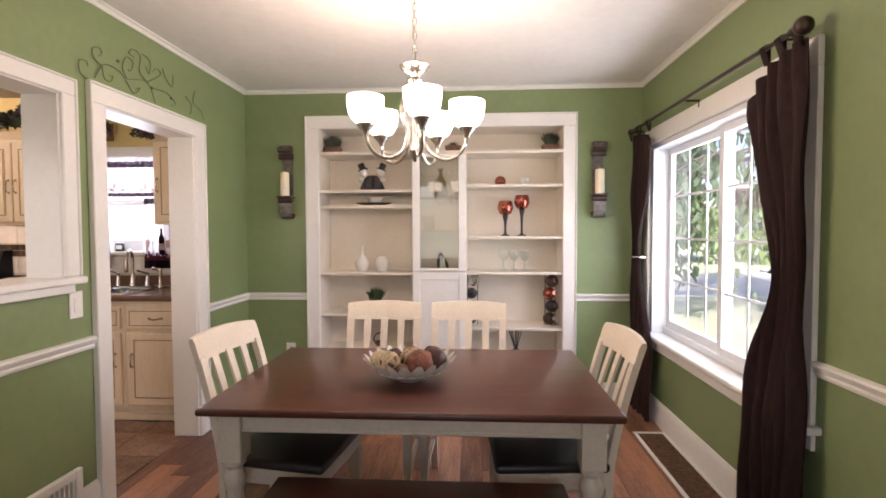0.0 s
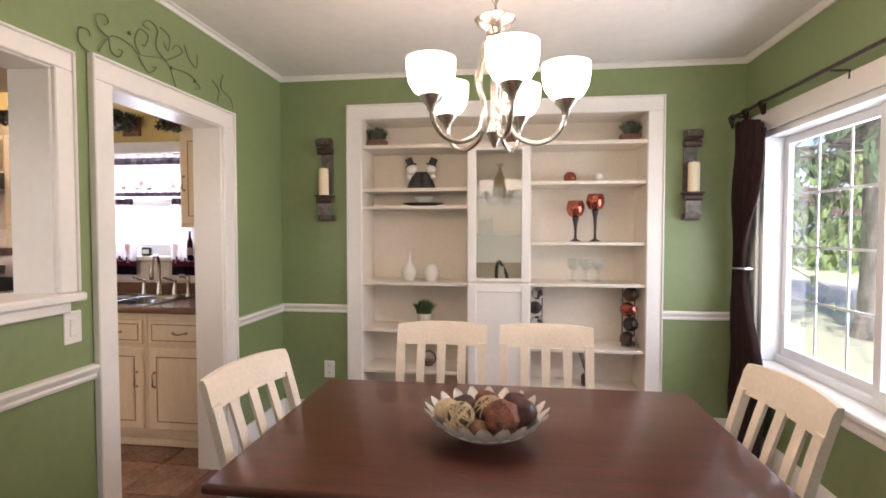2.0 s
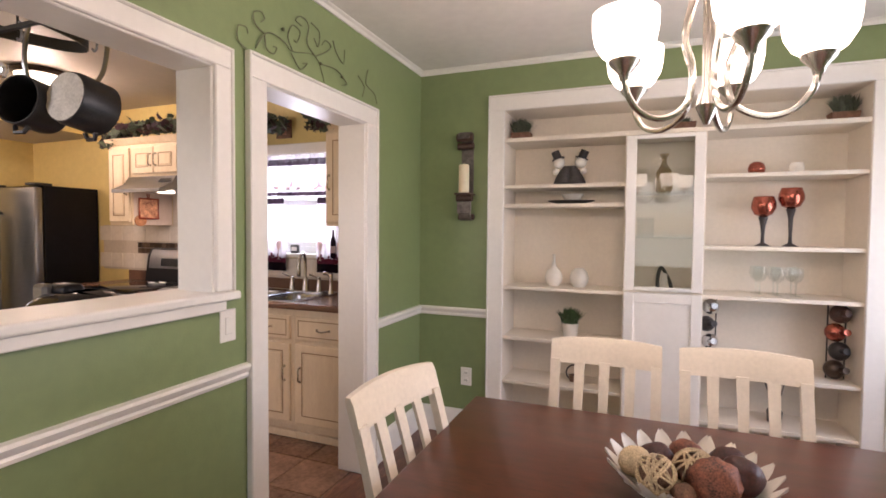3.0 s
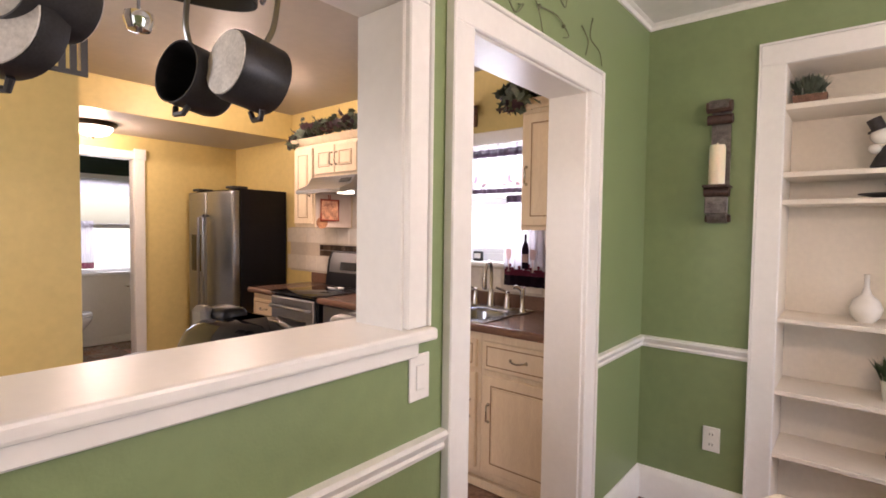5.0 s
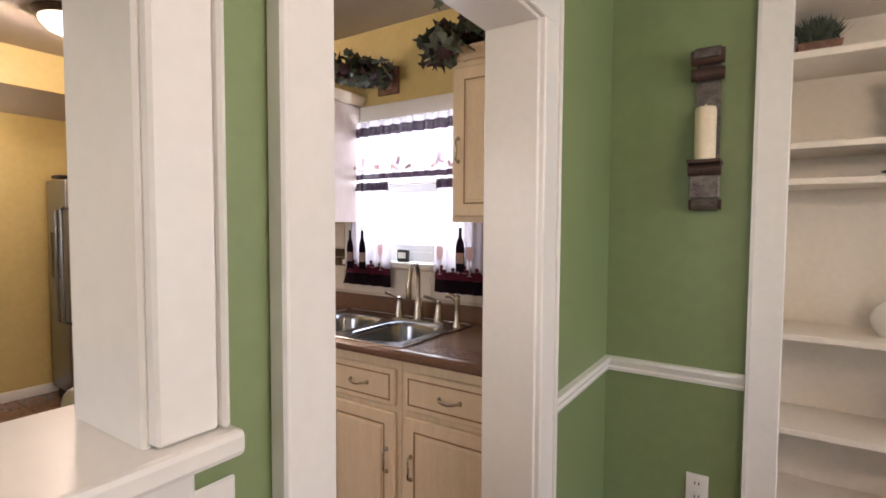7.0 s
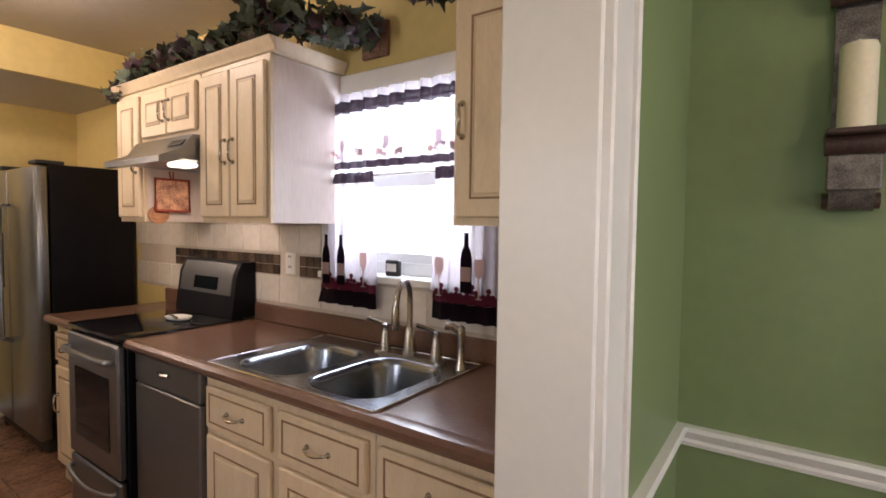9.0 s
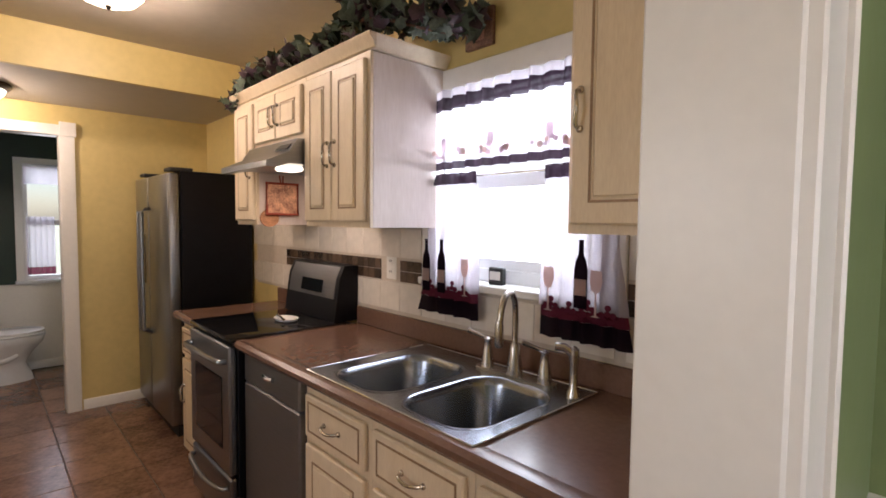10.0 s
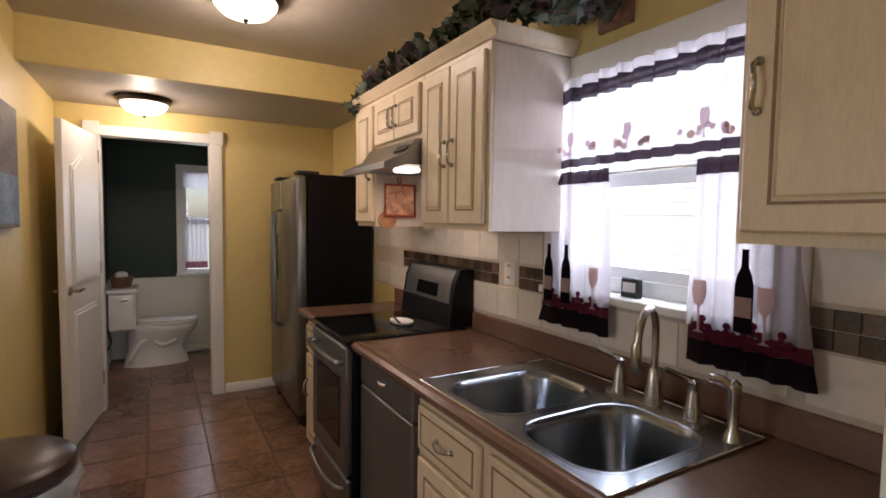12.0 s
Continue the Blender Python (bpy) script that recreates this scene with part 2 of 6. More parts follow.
# ---- the shell ----
# dining room: x -2.93..0.13, y ..7.0; kitchen: x -7.23..-3.09; bath beyond
PY0, PY1, PZ0, PZ1 = 3.85, 5.21, 1.117, 1.93      # pass-through
DY0, DY1, DZ1 = 5.48, 6.25, 1.935                # doorway
for nm, xa, xb, m, lb in (("wall_west", -3.01, -2.93, GREEN, "green painted wall with doorway and pass-through"),
                          ("wall_kitchen_east", -3.09, -3.01, YELLOW, "yellow painted kitchen side of the wall")):
    structure(nm, boxes((xa, 1.0, 0, xb, PY0 - 0.012, 2.46), (xa, PY0 - 0.012, 0, xb, PY1 + 0.012, PZ0 - 0.012), (xa, PY0 - 0.012, PZ1 + 0.012, xb, PY1 + 0.012, 2.46), (xa, PY1 + 0.012, 0, xb, DY0 - 0.012, 2.46),
                        (xa, DY0 - 0.012, DZ1 + 0.012, xb, DY1 + 0.012, 2.46), (xa, DY1 + 0.012, 0, xb, 7.0 if xb > -3 else 7.05, 2.46)), m, lb, "wall")
SX0, SX1, SZ1 = -2.34, -0.46, 2.125
structure("wall_north", boxes((-2.93, 7.0, 0, SX0 - 0.02, 7.15, 2.46), (SX1 + 0.02, 7.0, 0, 0.30, 7.15, 2.46), (SX0 - 0.02, 7.0, SZ1 + 0.02, SX1 + 0.02, 7.15, 2.46)), GREEN, "green painted wall around the built-in shelves", "wall")
WY0, WY1, WZ0, WZ1 = 5.16, 6.80, 0.605, 1.935
structure("wall_east", boxes((0.13, 1.0, 0, 0.30, WY0, 2.46), (0.13, WY1, 0, 0.30, 7.0, 2.46), (0.13, WY0, 0, 0.30, WY1, WZ0 - 0.031), (0.13, WY0, WZ1, 0.30, WY1, 2.46)), GREEN, "green painted wall with a wide window", "wall")
# unseen closing wall, left open in the middle for the added fill
structure("wall_south", boxes((-3.09, 0.85, 0, -2.32, 1.0, 2.46), (-0.28, 0.85, 0, 0.30, 1.0, 2.46), (-2.32, 0.85, 0, -0.28, 1.0, 0.78), (-2.32, 0.85, 2.22, -0.28, 1.0, 2.46)), GREEN, "plain green wall closing the room", "wall")
structure("ceiling", boxes((-3.01, 0.9, 2.43, 0.30, 7.1, 2.53)), CEIL, "white textured ceiling", "ceiling")
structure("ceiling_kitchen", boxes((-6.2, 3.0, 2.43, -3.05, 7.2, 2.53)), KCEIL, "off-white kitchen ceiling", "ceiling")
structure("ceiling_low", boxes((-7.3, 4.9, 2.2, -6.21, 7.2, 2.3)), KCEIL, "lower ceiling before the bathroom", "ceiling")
structure("wall_soffit", boxes((-6.22, 4.9, 2.196, -6.19, 7.05, 2.44)), YELLOW, "yellow step down to the lower ceiling", "wall")
structure("wall_pantry", boxes((-7.23, 4.4, 0, -5.05, 5.10, 2.44)), YELLOW, "yellow painted wall beside the passage", "wall")
# unseen closing wall; its opening is assumed, made for the fill lamp
structure("wall_kitchen_south", boxes((-5.2, 3.3, 0, -4.7, 3.4, 2.46), (-3.7, 3.3, 0, -3.05, 3.4, 2.46), (-4.7, 3.3, 0, -3.7, 3.4, 1.05), (-4.7, 3.3, 2.05, -3.7, 3.4, 2.46), (-5.3, 3.3, 0, -5.06, 4.5, 2.46)), YELLOW, "plain yellow wall closing the kitchen", "wall")
KX0, KX1, KZ0, KZ1 = -4.34, -3.585, 1.195, 1.935
structure("wall_kitchen_north", boxes((-7.3, 7.05, 0, KX0, 7.2, 2.46), (KX1, 7.05, 0, -3.01, 7.2, 2.46), (KX0, 7.05, 0, KX1, 7.2, KZ0 - 0.051), (KX0, 7.05, KZ1, KX1, 7.2, 2.46)), YELLOW, "yellow kitchen wall with a window", "wall")
BY0, BY1, BZ1 = 5.36, 6.06, 1.985
structure("wall_kitchen_west", boxes((-7.33, 4.4, 0, -7.23, BY0 - 0.01, 2.46), (-7.33, BY1 + 0.01, 0, -7.23, 7.2, 2.46), (-7.33, BY0 - 0.01, BZ1 + 0.01, -7.23, BY1 + 0.01, 2.46)), YELLOW, "yellow wall with the bathroom doorway", "wall")
# bathroom
BX = -8.75
structure("wall_bath_west", boxes((BX - 0.1, 5.0, 0.80, BX, 5.93, 2.3), (BX - 0.1, 6.68, 0.80, BX, 7.2, 2.3), (BX - 0.1, 5.93, 1.90, BX, 6.68, 2.3), (BX - 0.1, 5.93, 0.80, BX, 6.68, 0.82)), FOREST, "dark green bathroom wall", "wall")
structure("wainscot_west", boxes((BX - 0.1, 5.0, 0, BX + 0.01, 7.2, 0.795)), WHITE, "white wainscot under the dark green wall", "wainscot")
structure("wall_bath_south", boxes((BX, 5.1, 0.80, -7.33, 5.275, 2.3)), FOREST, "dark green bathroom side wall", "wall")
structure("wainscot_south", boxes((BX, 5.1, 0, -7.33, 5.285, 0.795)), WHITE, "white wainscot on the side wall", "wainscot")
structure("wall_bath_north", boxes((BX, 7.1, 0, -7.33, 7.2, 2.3)), FOREST, "dark green bathroom end wall", "wall")
structure("ceiling_bath", boxes((BX - 0.1, 5.0, 2.3, -7.3, 7.2, 2.4)), CEIL, "white bathroom ceiling", "ceiling")
# floors under the boards and tiles
floor_dining = structure("floor", boxes((-3.01, 0.9, -0.06, 0.30, 7.15, -0.012)), mat("subfloor", (0.06, 0.03, 0.02), 0.8), "reddish brown wood plank floor", "floor")
floor_kitchen = structure("floor_kitchen", boxes((BX - 0.1, 3.3, -0.06, -3.01, 7.2, -0.006)), GROUT, "brown square tile floor with grout lines", "floor")


def casing(name, rows, label, category="door casing", material=None):
    return structure(name, boxes(*rows, bevel=0.004), material or WHITE, label, category)


# doorway lining and casing, dining side
cw = 0.085
casing("trim_doorway_lining", [(-3.095, DY0 - 0.012, 0, -2.925, DY0, DZ1 + 0.012), (-3.095, DY1, 0, -2.925, DY1 + 0.012, DZ1 + 0.012), (-3.095, DY0, DZ1, -2.925, DY1, DZ1 + 0.012)], "white painted doorway lining")
casing("trim_doorway_casing", [(-2.93, DY0 - cw - 0.012, 0, -2.908, DY0 - 0.006, DZ1 + 0.006), (-2.93, DY1 + 0.006, 0, -2.908, DY1 + cw + 0.02, DZ1 + 0.006), (-2.93, DY0 - cw - 0.012, DZ1 + 0.006, -2.908, DY1 + cw + 0.02, DZ1 + cw + 0.006),
                               (-2.93, DY0 - cw - 0.024, 0, -2.898, DY0 - cw - 0.012, DZ1 + cw + 0.018), (-2.93, DY1 + cw + 0.02, 0, -2.898, DY1 + cw + 0.032, DZ1 + cw + 0.018), (-2.93, DY0 - cw - 0.012, DZ1 + cw + 0.006, -2.898, DY1 + cw + 0.02, DZ1 + cw + 0.018)], "white painted flat doorway casing with a raised edge")
# pass-through lining, casing and sill
casing("trim_pass_lining", [(-3.095, PY1, PZ0, -2.925, PY1 + 0.012, PZ1), (-3.095, PY0 - 0.012, PZ0, -2.925, PY0, PZ1), (-3.095, PY0 - 0.012, PZ1, -2.925, PY1 + 0.012, PZ1 + 0.012)], "white painted pass-through lining")
casing("trim_pass_casing", [(-2.93, PY1 + 0.006, PZ0 + 0.022, -2.908, PY1 + 0.077, PZ1 + 0.006), (-2.93, PY0 - 0.09, PZ0 + 0.022, -2.908, PY0 - 0.006, PZ1 + 0.006), (-2.93, PY0 - 0.09, PZ1 + 0.006, -2.908, PY1 + 0.077, PZ1 + 0.072),
                            (-2.93, PY1 + 0.077, PZ0 + 0.022, -2.900, PY1 + 0.087, PZ1 + 0.082), (-2.93, PY0 - 0.09, PZ1 + 0.072, -2.900, PY1 + 0.077, PZ1 + 0.082), (-2.93, PY0 - 0.10, PZ0 + 0.022, -2.900, PY0 - 0.09, PZ1 + 0.082)], "white painted pass-through casing", "casing")
bm = bmesh.new()
box(bm, -3.15, PY0 - 0.11, PZ0 - 0.012, -2.887, PY1 + 0.098, PZ0 + 0.02, 0.008, 2)
structure("trim_pass_sill", bm, WHITE, "white painted sill board of the pass-through", "sill")
casing("trim_pass_apron", [(-2.93, PY0 - 0.09, PZ0 - 0.05, -2.904, PY1 + 0.045, PZ0 - 0.012)], "white painted apron under the sill", "apron")
# chair rail, crown, baseboards


def moulding(name, prof, path, material, label, category):
    """Sweep of a profile (out, up) along a level path of (x, y, outx, outy)."""
    bm = bmesh.new()
    for (xa, ya, xb, yb, ox, oy, z) in path:
        rings(bm, [[(x + ox * o, y + oy * o, z + u) for o, u in prof] for x, y in ((xa, ya), (xb, yb))])
    return structure(name, bm, material, label, category, smooth=30)


RAIL = [(0, -0.032), (0.012, -0.032), (0.016, -0.02), (0.012, -0.012), (0.022, 0.0), (0.028, 0.012), (0.022, 0.022), (0, 0.024)]
DW, DE = DY0 - cw - 0.024, DY1 + cw + 0.032
moulding("chair_rail", RAIL, [(-2.93, 1.0, -2.93, DW, 1, 0, 0.825), (-2.93, DE, -2.93, 7.0, 1, 0, 0.825), (-2.93, 7.0, -2.445, 7.0, 0, -1, 0.825), (-0.365, 7.0, 0.13, 7.0, 0, -1, 0.825),
                              (0.13, 1.0, 0.13, 5.055, -1, 0, 0.825)], WHITE, "white moulded chair rail", "chair rail")
CROWN = [(0, -0.03), (0.01, -0.03), (0.016, -0.014), (0.03, -0.006), (0.03, 0.0), (0, 0.0)]
moulding("crown_moulding", CROWN, [(-2.93, 1.0, -2.93, 7.0, 1, 0, 2.432), (-2.93, 7.0, 0.13, 7.0, 0, -1, 2.432), (0.13, 1.0, 0.13, 7.0, -1, 0, 2.432)], WHITE, "white crown moulding", "crown moulding")
BASE = [(0, 0), (0.02, 0), (0.02, 0.13), (0.014, 0.15), (0.006, 0.165), (0, 0.165)]
moulding("baseboard", BASE, [(-2.93, 1.0, -2.93, DW, 1, 0, 0), (-2.93, DE, -2.93, 7.0, 1, 0, 0), (-2.93, 7.0, -2.445, 7.0, 0, -1, 0), (-0.365, 7.0, 0.13, 7.0, 0, -1, 0), (0.13, 1.0, 0.13, 7.0, -1, 0, 0)], WHITE, "white baseboard", "baseboard")
LOWB = [(0, 0), (0.014, 0), (0.014, 0.06), (0.006, 0.075), (0, 0.075)]
moulding("baseboard_kitchen", LOWB, [(-7.23, 6.16, -7.23, 7.05, 1, 0, 0), (-5.05, 5.10, -6.4, 5.10, 0, 1, 0), (BX + 0.012, 5.2, BX + 0.012, 7.1, 1, 0, 0)], WHITE, "white kitchen baseboard", "baseboard")

# ---- outdoors ----
LAWN = mat("lawn", (0.46, 0.52, 0.33), 0.9, vary=0.25, scale=0.8, second=(0.55, 0.54, 0.42), bump=0.6, bump_scale=30)
tagged(part("ground", boxes((-600, -600, -0.75, 600, 600, -0.55)), LAWN, smooth=0), "pale sunlit lawn reaching to the trees", "lawn", "", "structure")
DRIVE = mat("pale gravel", (0.68, 0.66, 0.62), 0.9, vary=0.2, scale=3, bump=0.5, bump_scale=60)
tagged(part("road", boxes((-60, 17.5, -0.56, 90, 24.5, -0.53)), DRIVE, smooth=0), "pale gravel drive across the lawn", "road", "", "structure")

# ---- dining room: built-in shelves ----
SHELFWHITE = mat("shelf white paint", (0.76, 0.69, 0.59), 0.4, vary=0.03, scale=5, bump=0.06)
unit = thing("built_in_shelves", "white painted built-in wall shelves with a glass cabinet door", "shelves", (-1.4, 7.14, 0))
YB = 7.30
for r in ((SX0 - 0.095, 6.978, 0, SX0, 7.0, SZ1), (SX1, 6.978, 0, SX1 + 0.095, 7.0, SZ1), (SX0 - 0.095, 6.978, SZ1, SX1 + 0.095, 7.0, SZ1 + 0.09)):
    part("casing_board", boxes(r, bevel=0.004), WHITE, unit)
part("edge_bead", boxes((SX0 - 0.103, 6.968, 0, SX0 - 0.095, 7.0, SZ1 + 0.098), (SX1 + 0.095, 6.968, 0, SX1 + 0.103, 7.0, SZ1 + 0.098), (SX0 - 0.095, 6.968, SZ1 + 0.09, SX1 + 0.095, 7.0, SZ1 + 0.098)), WHITE, unit)
for nm, r in (("side_panel", (SX0 - 0.02, 7.001, 0, SX0, YB, SZ1)), ("side_panel", (SX1, 7.001, 0, SX1 + 0.02, YB, SZ1)), ("top_panel", (SX0 - 0.02, 7.001, SZ1, SX1 + 0.02, YB, SZ1 + 0.02)), ("back_panel", (SX0 - 0.02, YB, 0, SX1 + 0.02, YB + 0.02, SZ1 + 0.02))):
    part(nm, boxes(r), SHELFWHITE, unit)
for xa, xb in ((-1.615, -1.59), (-1.215, -1.19)):
    part("divider", boxes((xa, 6.995, 0.03, xb, YB, 1.925), bevel=0.002), SHELFWHITE, unit)
part("shelf", boxes((SX0, 6.99, 1.925, SX1, YB, 1.95), bevel=0.003), SHELFWHITE, unit)
LZ, RZ = (1.655, 1.535, 1.01, 0.685, 0.40, 0.09), (1.69, 1.29, 1.015, 0.58, 0.30, 0.09)
for z in LZ:
    part("shelf", boxes((SX0, 7.002, z - 0.022, -1.615, YB, z), bevel=0.002), SHELFWHITE, unit)
for z in RZ:
    part("shelf", boxes((-1.19, 7.002, z - 0.022, SX1, YB, z), bevel=0.002), SHELFWHITE, unit)
for z in (1.60, 1.335):
    part("glass_shelf", boxes((-1.588, 7.03, z - 0.008, -1.217, YB - 0.01, z)), CLEAR, unit, "clear glass shelf")
part("shelf", boxes((-1.59, 7.0, 1.0, -1.215, YB, 1.02)), SHELFWHITE, unit)
door = part("glass_door", boxes((-1.608, 6.972, 1.025, -1.552, 6.992, 1.92), (-1.252, 6.972, 1.025, -1.197, 6.992, 1.92), (-1.552, 6.972, 1.025, -1.252, 6.992, 1.047), (-1.552, 6.972, 1.898, -1.252, 6.992, 1.92), bevel=0.003), WHITE, unit, "white framed glass cabinet door")
part("pane", boxes((-1.553, 6.980, 1.046, -1.251, 6.983, 1.899)), CLEAR, door, "clear glass pane").visible_shadow = False
low = part("panel_door", boxes((-1.608, 6.972, 0.03, -1.552, 6.992, 1.012), (-1.252, 6.972, 0.03, -1.197, 6.992, 1.012), (-1.552, 6.972, 0.03, -1.252, 6.992, 0.09), (-1.552, 6.972, 0.955, -1.252, 6.992, 1.012), bevel=0.003), WHITE, unit, "white panelled lower door")
part("panel", boxes((-1.553, 6.981, 0.089, -1.251, 6.988, 0.956)), WHITE, low)

# ---- dining room: window, rod and curtains ----
win = thing("window_1", "wide white vinyl sliding window with grilles", "window", (0.2, 6.0, WZ0), kind="structure")
part("window_casing", boxes((0.108, WY0 - 0.10, WZ0, 0.13, WY0, WZ1), (0.108, WY1, WZ0, 0.13, WY1 + 0.10, WZ1), (0.108, WY0 - 0.10, WZ1, 0.13, WY1 + 0.10, WZ1 + 0.11), bevel=0.004), WHITE, win)
part("window_sill", boxes((0.075, WY0 - 0.13, WZ0 - 0.03, 0.29, WY1 + 0.12, WZ0 - 0.001), bevel=0.006), WHITE, win)
part("apron", boxes((0.112, WY0 - 0.10, WZ0 - 0.10, 0.13, WY1 + 0.10, WZ0 - 0.03), bevel=0.003), WHITE, win)
part("window_frame", boxes((0.13, WY0, WZ0, 0.27, WY0 + 0.035, WZ1), (0.13, WY1 - 0.035, WZ0, 0.27, WY1, WZ1), (0.13, WY0 + 0.035, WZ1 - 0.035, 0.27, WY1 - 0.035, WZ1), (0.21, WY0 + 0.035, WZ0, 0.27, WY1 - 0.035, WZ0 + 0.04), bevel=0.003), VINYL, win)
WM = 5.95
for ya, yb, xa in ((WY0 + 0.035, WM + 0.02, 0.20), (WM - 0.02, WY1 - 0.035, 0.235)):
    sash = part("sash", boxes((xa, ya, WZ0 + 0.04, xa + 0.03, ya + 0.045, WZ1 - 0.035), (xa, yb - 0.045, WZ0 + 0.04, xa + 0.03, yb, WZ1 - 0.035), (xa, ya + 0.045, WZ0 + 0.04, xa + 0.03, yb - 0.045, WZ0 + 0.09), (xa, ya + 0.045, WZ1 - 0.08, xa + 0.03, yb - 0.045, WZ1 - 0.035), bevel=0.003), VINYL, win)
    part("pane", boxes((xa + 0.012, ya + 0.044, WZ0 + 0.089, xa + 0.016, yb - 0.044, WZ1 - 0.079)), PANE, sash).visible_shadow = False
    for k in (1, 2):
        y = ya + 0.045 + (yb - ya - 0.09) * k / 3
        part("grille_bar", boxes((xa + 0.017, y - 0.007, WZ0 + 0.09, xa + 0.023, y + 0.007, WZ1 - 0.08)), VINYL, sash)
    for k in (1, 2, 3):
        z = WZ0 + 0.09 + (WZ1 - WZ0 - 0.17) * k / 4
        part("grille_bar", boxes((xa + 0.0165, ya + 0.045, z - 0.007, xa + 0.0225, yb - 0.045, z + 0.007)), VINYL, sash)
RX, RZH = 0.035, 2.065
rod = thing("curtain_rod", "dark bronze curtain rod with ball finials on brackets", "curtain rod", (RX, 6.0, RZH))
part("rod", tube(bmesh.new(), [(RX, 5.08, RZH), (RX, 6.96, RZH)], 0.0105, 12), BRONZE, rod)
for y, s in ((5.035, 1), (6.965, 0.6)):
    bm = bmesh.new()
    ball(bm, (RX, y, RZH), 0.034 * s, 16, 10)
    tube(bm, [(RX, y + 0.03 * s, RZH), (RX, y + 0.06 * s, RZH)], 0.018, 12) if s == 1 else None
    part("finial", bm, BRONZE, rod)
for y in (5.13, 6.02, 6.9):
    part("bracket", tube(bmesh.new(), [(RX, y, RZH - 0.014), (0.06, y, RZH - 0.014), (0.109, y, RZH - 0.014), (0.109, y, RZH - 0.05)], 0.006), BRONZE, rod)


def drape(y0, y1, ytie0, ytie1, ztie, ztop, zbot, xc, folds, name, label, droop):
    th = thing(name, label, "curtain", (xc, (y0 + y1) / 2, zbot))
    bm, n, m = bmesh.new(), folds * 8, 36
    grid = []
    for j in range(m + 1):
        z = ztop + (zbot - ztop) * j / m
        k = math.exp(-((z - ztie) / (0.42 if z > ztie else 0.34)) ** 2)
        a, b = y0 + (ytie0 - y0) * k, y1 + (ytie1 - y1) * k
        row = []
        for i in range(n + 1):
            u = i / n
            w = math.sin(u * folds * 2 * math.pi + 0.6 * math.sin(3 * z)) * (0.022 + 0.008 * math.sin(7 * u + 2 * z)) * (1 - 0.35 * k)
            sag = droop * max(0, 1 - j / 5) * (u ** 3)
            row.append(bm.verts.new((xc + w + 0.006 * math.sin(11 * z + 9 * u), a + (b - a) * u, z - sag)))
        grid.append(row)
    for r0, r1 in zip(grid, grid[1:]):
        for i in range(n):
            bm.faces.new((r0[i], r0[i + 1], r1[i + 1], r1[i]))
    bmesh.ops.solidify(bm, geom=bm.faces[:], thickness=0.003)
    part("panel", bm, CURTAIN, th, smooth=80)
    for k in range(3):
        y = y0 + 0.03 + (y1 - y0 - 0.12) * k / 2.6
        bm = bmesh.new()
        pts = [(xc, ztop - 0.02)] + [(RX - 0.014 * math.cos(q), RZH + 0.014 * math.sin(q)) for q in np.linspace(0.2, math.pi - 0.2, 7)] + [(RX + 0.012, ztop - 0.02)]
        rings(bm, [[(px, y, pz), (px, y + 0.04, pz)] for px, pz in pts], False, False, False)
        bmesh.ops.solidify(bm, geom=bm.faces[:], thickness=0.002)
        part("tab", bm, CURTAIN, th)
    bm = tube(bmesh.new(), [(0.106, ytie1, ztie), (xc + 0.0, ytie1 + (0.02 if ytie1 > ytie0 else -0.02), ztie), (xc - 0.04, ytie1 + (0.008 if ytie1 > ytie0 else -0.008), ztie), (xc - 0.045, ytie1 * 0.7 + ytie0 * 0.3, ztie)], 0.007)
    part("holdback", bm, CHROME, th, "shiny metal holdback")


drape(5.02, 5.40, 5.03, 5.20, 1.17, 2.02, 0.03, 0.045, 5, "curtain", "long dark brown tab-top curtain held back beside the window", 0.16)
drape(6.95, 6.56, 6.95, 6.80, 1.14, 2.02, 0.03, 0.045, 5, "curtain", "long dark brown curtain held back in the room corner", 0.10)

# ---- dining room: table, chairs, bench ----
TX0, TX1, TY0, TY1, TZ = -2.105, -0.642, 4.785, 5.70, 0.727
table = thing("dining_table", "dining table with dark stained top and cream painted turned legs", "table", ((TX0 + TX1) / 2, (TY0 + TY1) / 2, 0))
bm = bmesh.new()
box(bm, TX0, TY0, TZ - 0.028, TX1, TY1, TZ, 0.010, 3)
part("tabletop", bm, TABLETOP, table, "dark red-brown stained wood tabletop")
LI = 0.075
for xa, ya, xb, yb in ((TX0 + 0.11, TY0 + LI, TX1 - 0.11, TY0 + LI + 0.022), (TX0 + 0.11, TY1 - LI - 0.022, TX1 - 0.11, TY1 - LI), (TX0 + LI, TY0 + 0.11, TX0 + LI + 0.022, TY1 - 0.11), (TX1 - LI - 0.022, TY0 + 0.11, TX1 - LI, TY1 - 0.11)):
    part("apron", boxes((xa, ya, TZ - 0.105, xb, yb, TZ - 0.028), (xa, ya - 0.004, TZ - 0.105, xb, yb + 0.004, TZ - 0.092), bevel=0.002), CHAIRPAINT, table)
LEG = [(0.030, 0.0), (0.026, 0.02), (0.032, 0.05), (0.038, 0.10), (0.040, 0.20), (0.034, 0.34), (0.028, 0.40), (0.036, 0.42), (0.041, 0.44), (0.036, 0.46), (0.028, 0.475), (0.028, 0.485), (0.040, 0.50), (0.040, 0.515)]
for x in (TX0 + 0.095, TX1 - 0.095):
    for y in (TY0 + 0.095, TY1 - 0.095):
        bm = lathe(bmesh.new(), x, y, LEG, 20)
        box(bm, x - 0.042, y - 0.042, 0.515, x + 0.042, y + 0.042, TZ - 0.028, 0.003)
        part("leg", bm, CHAIRPAINT, table)


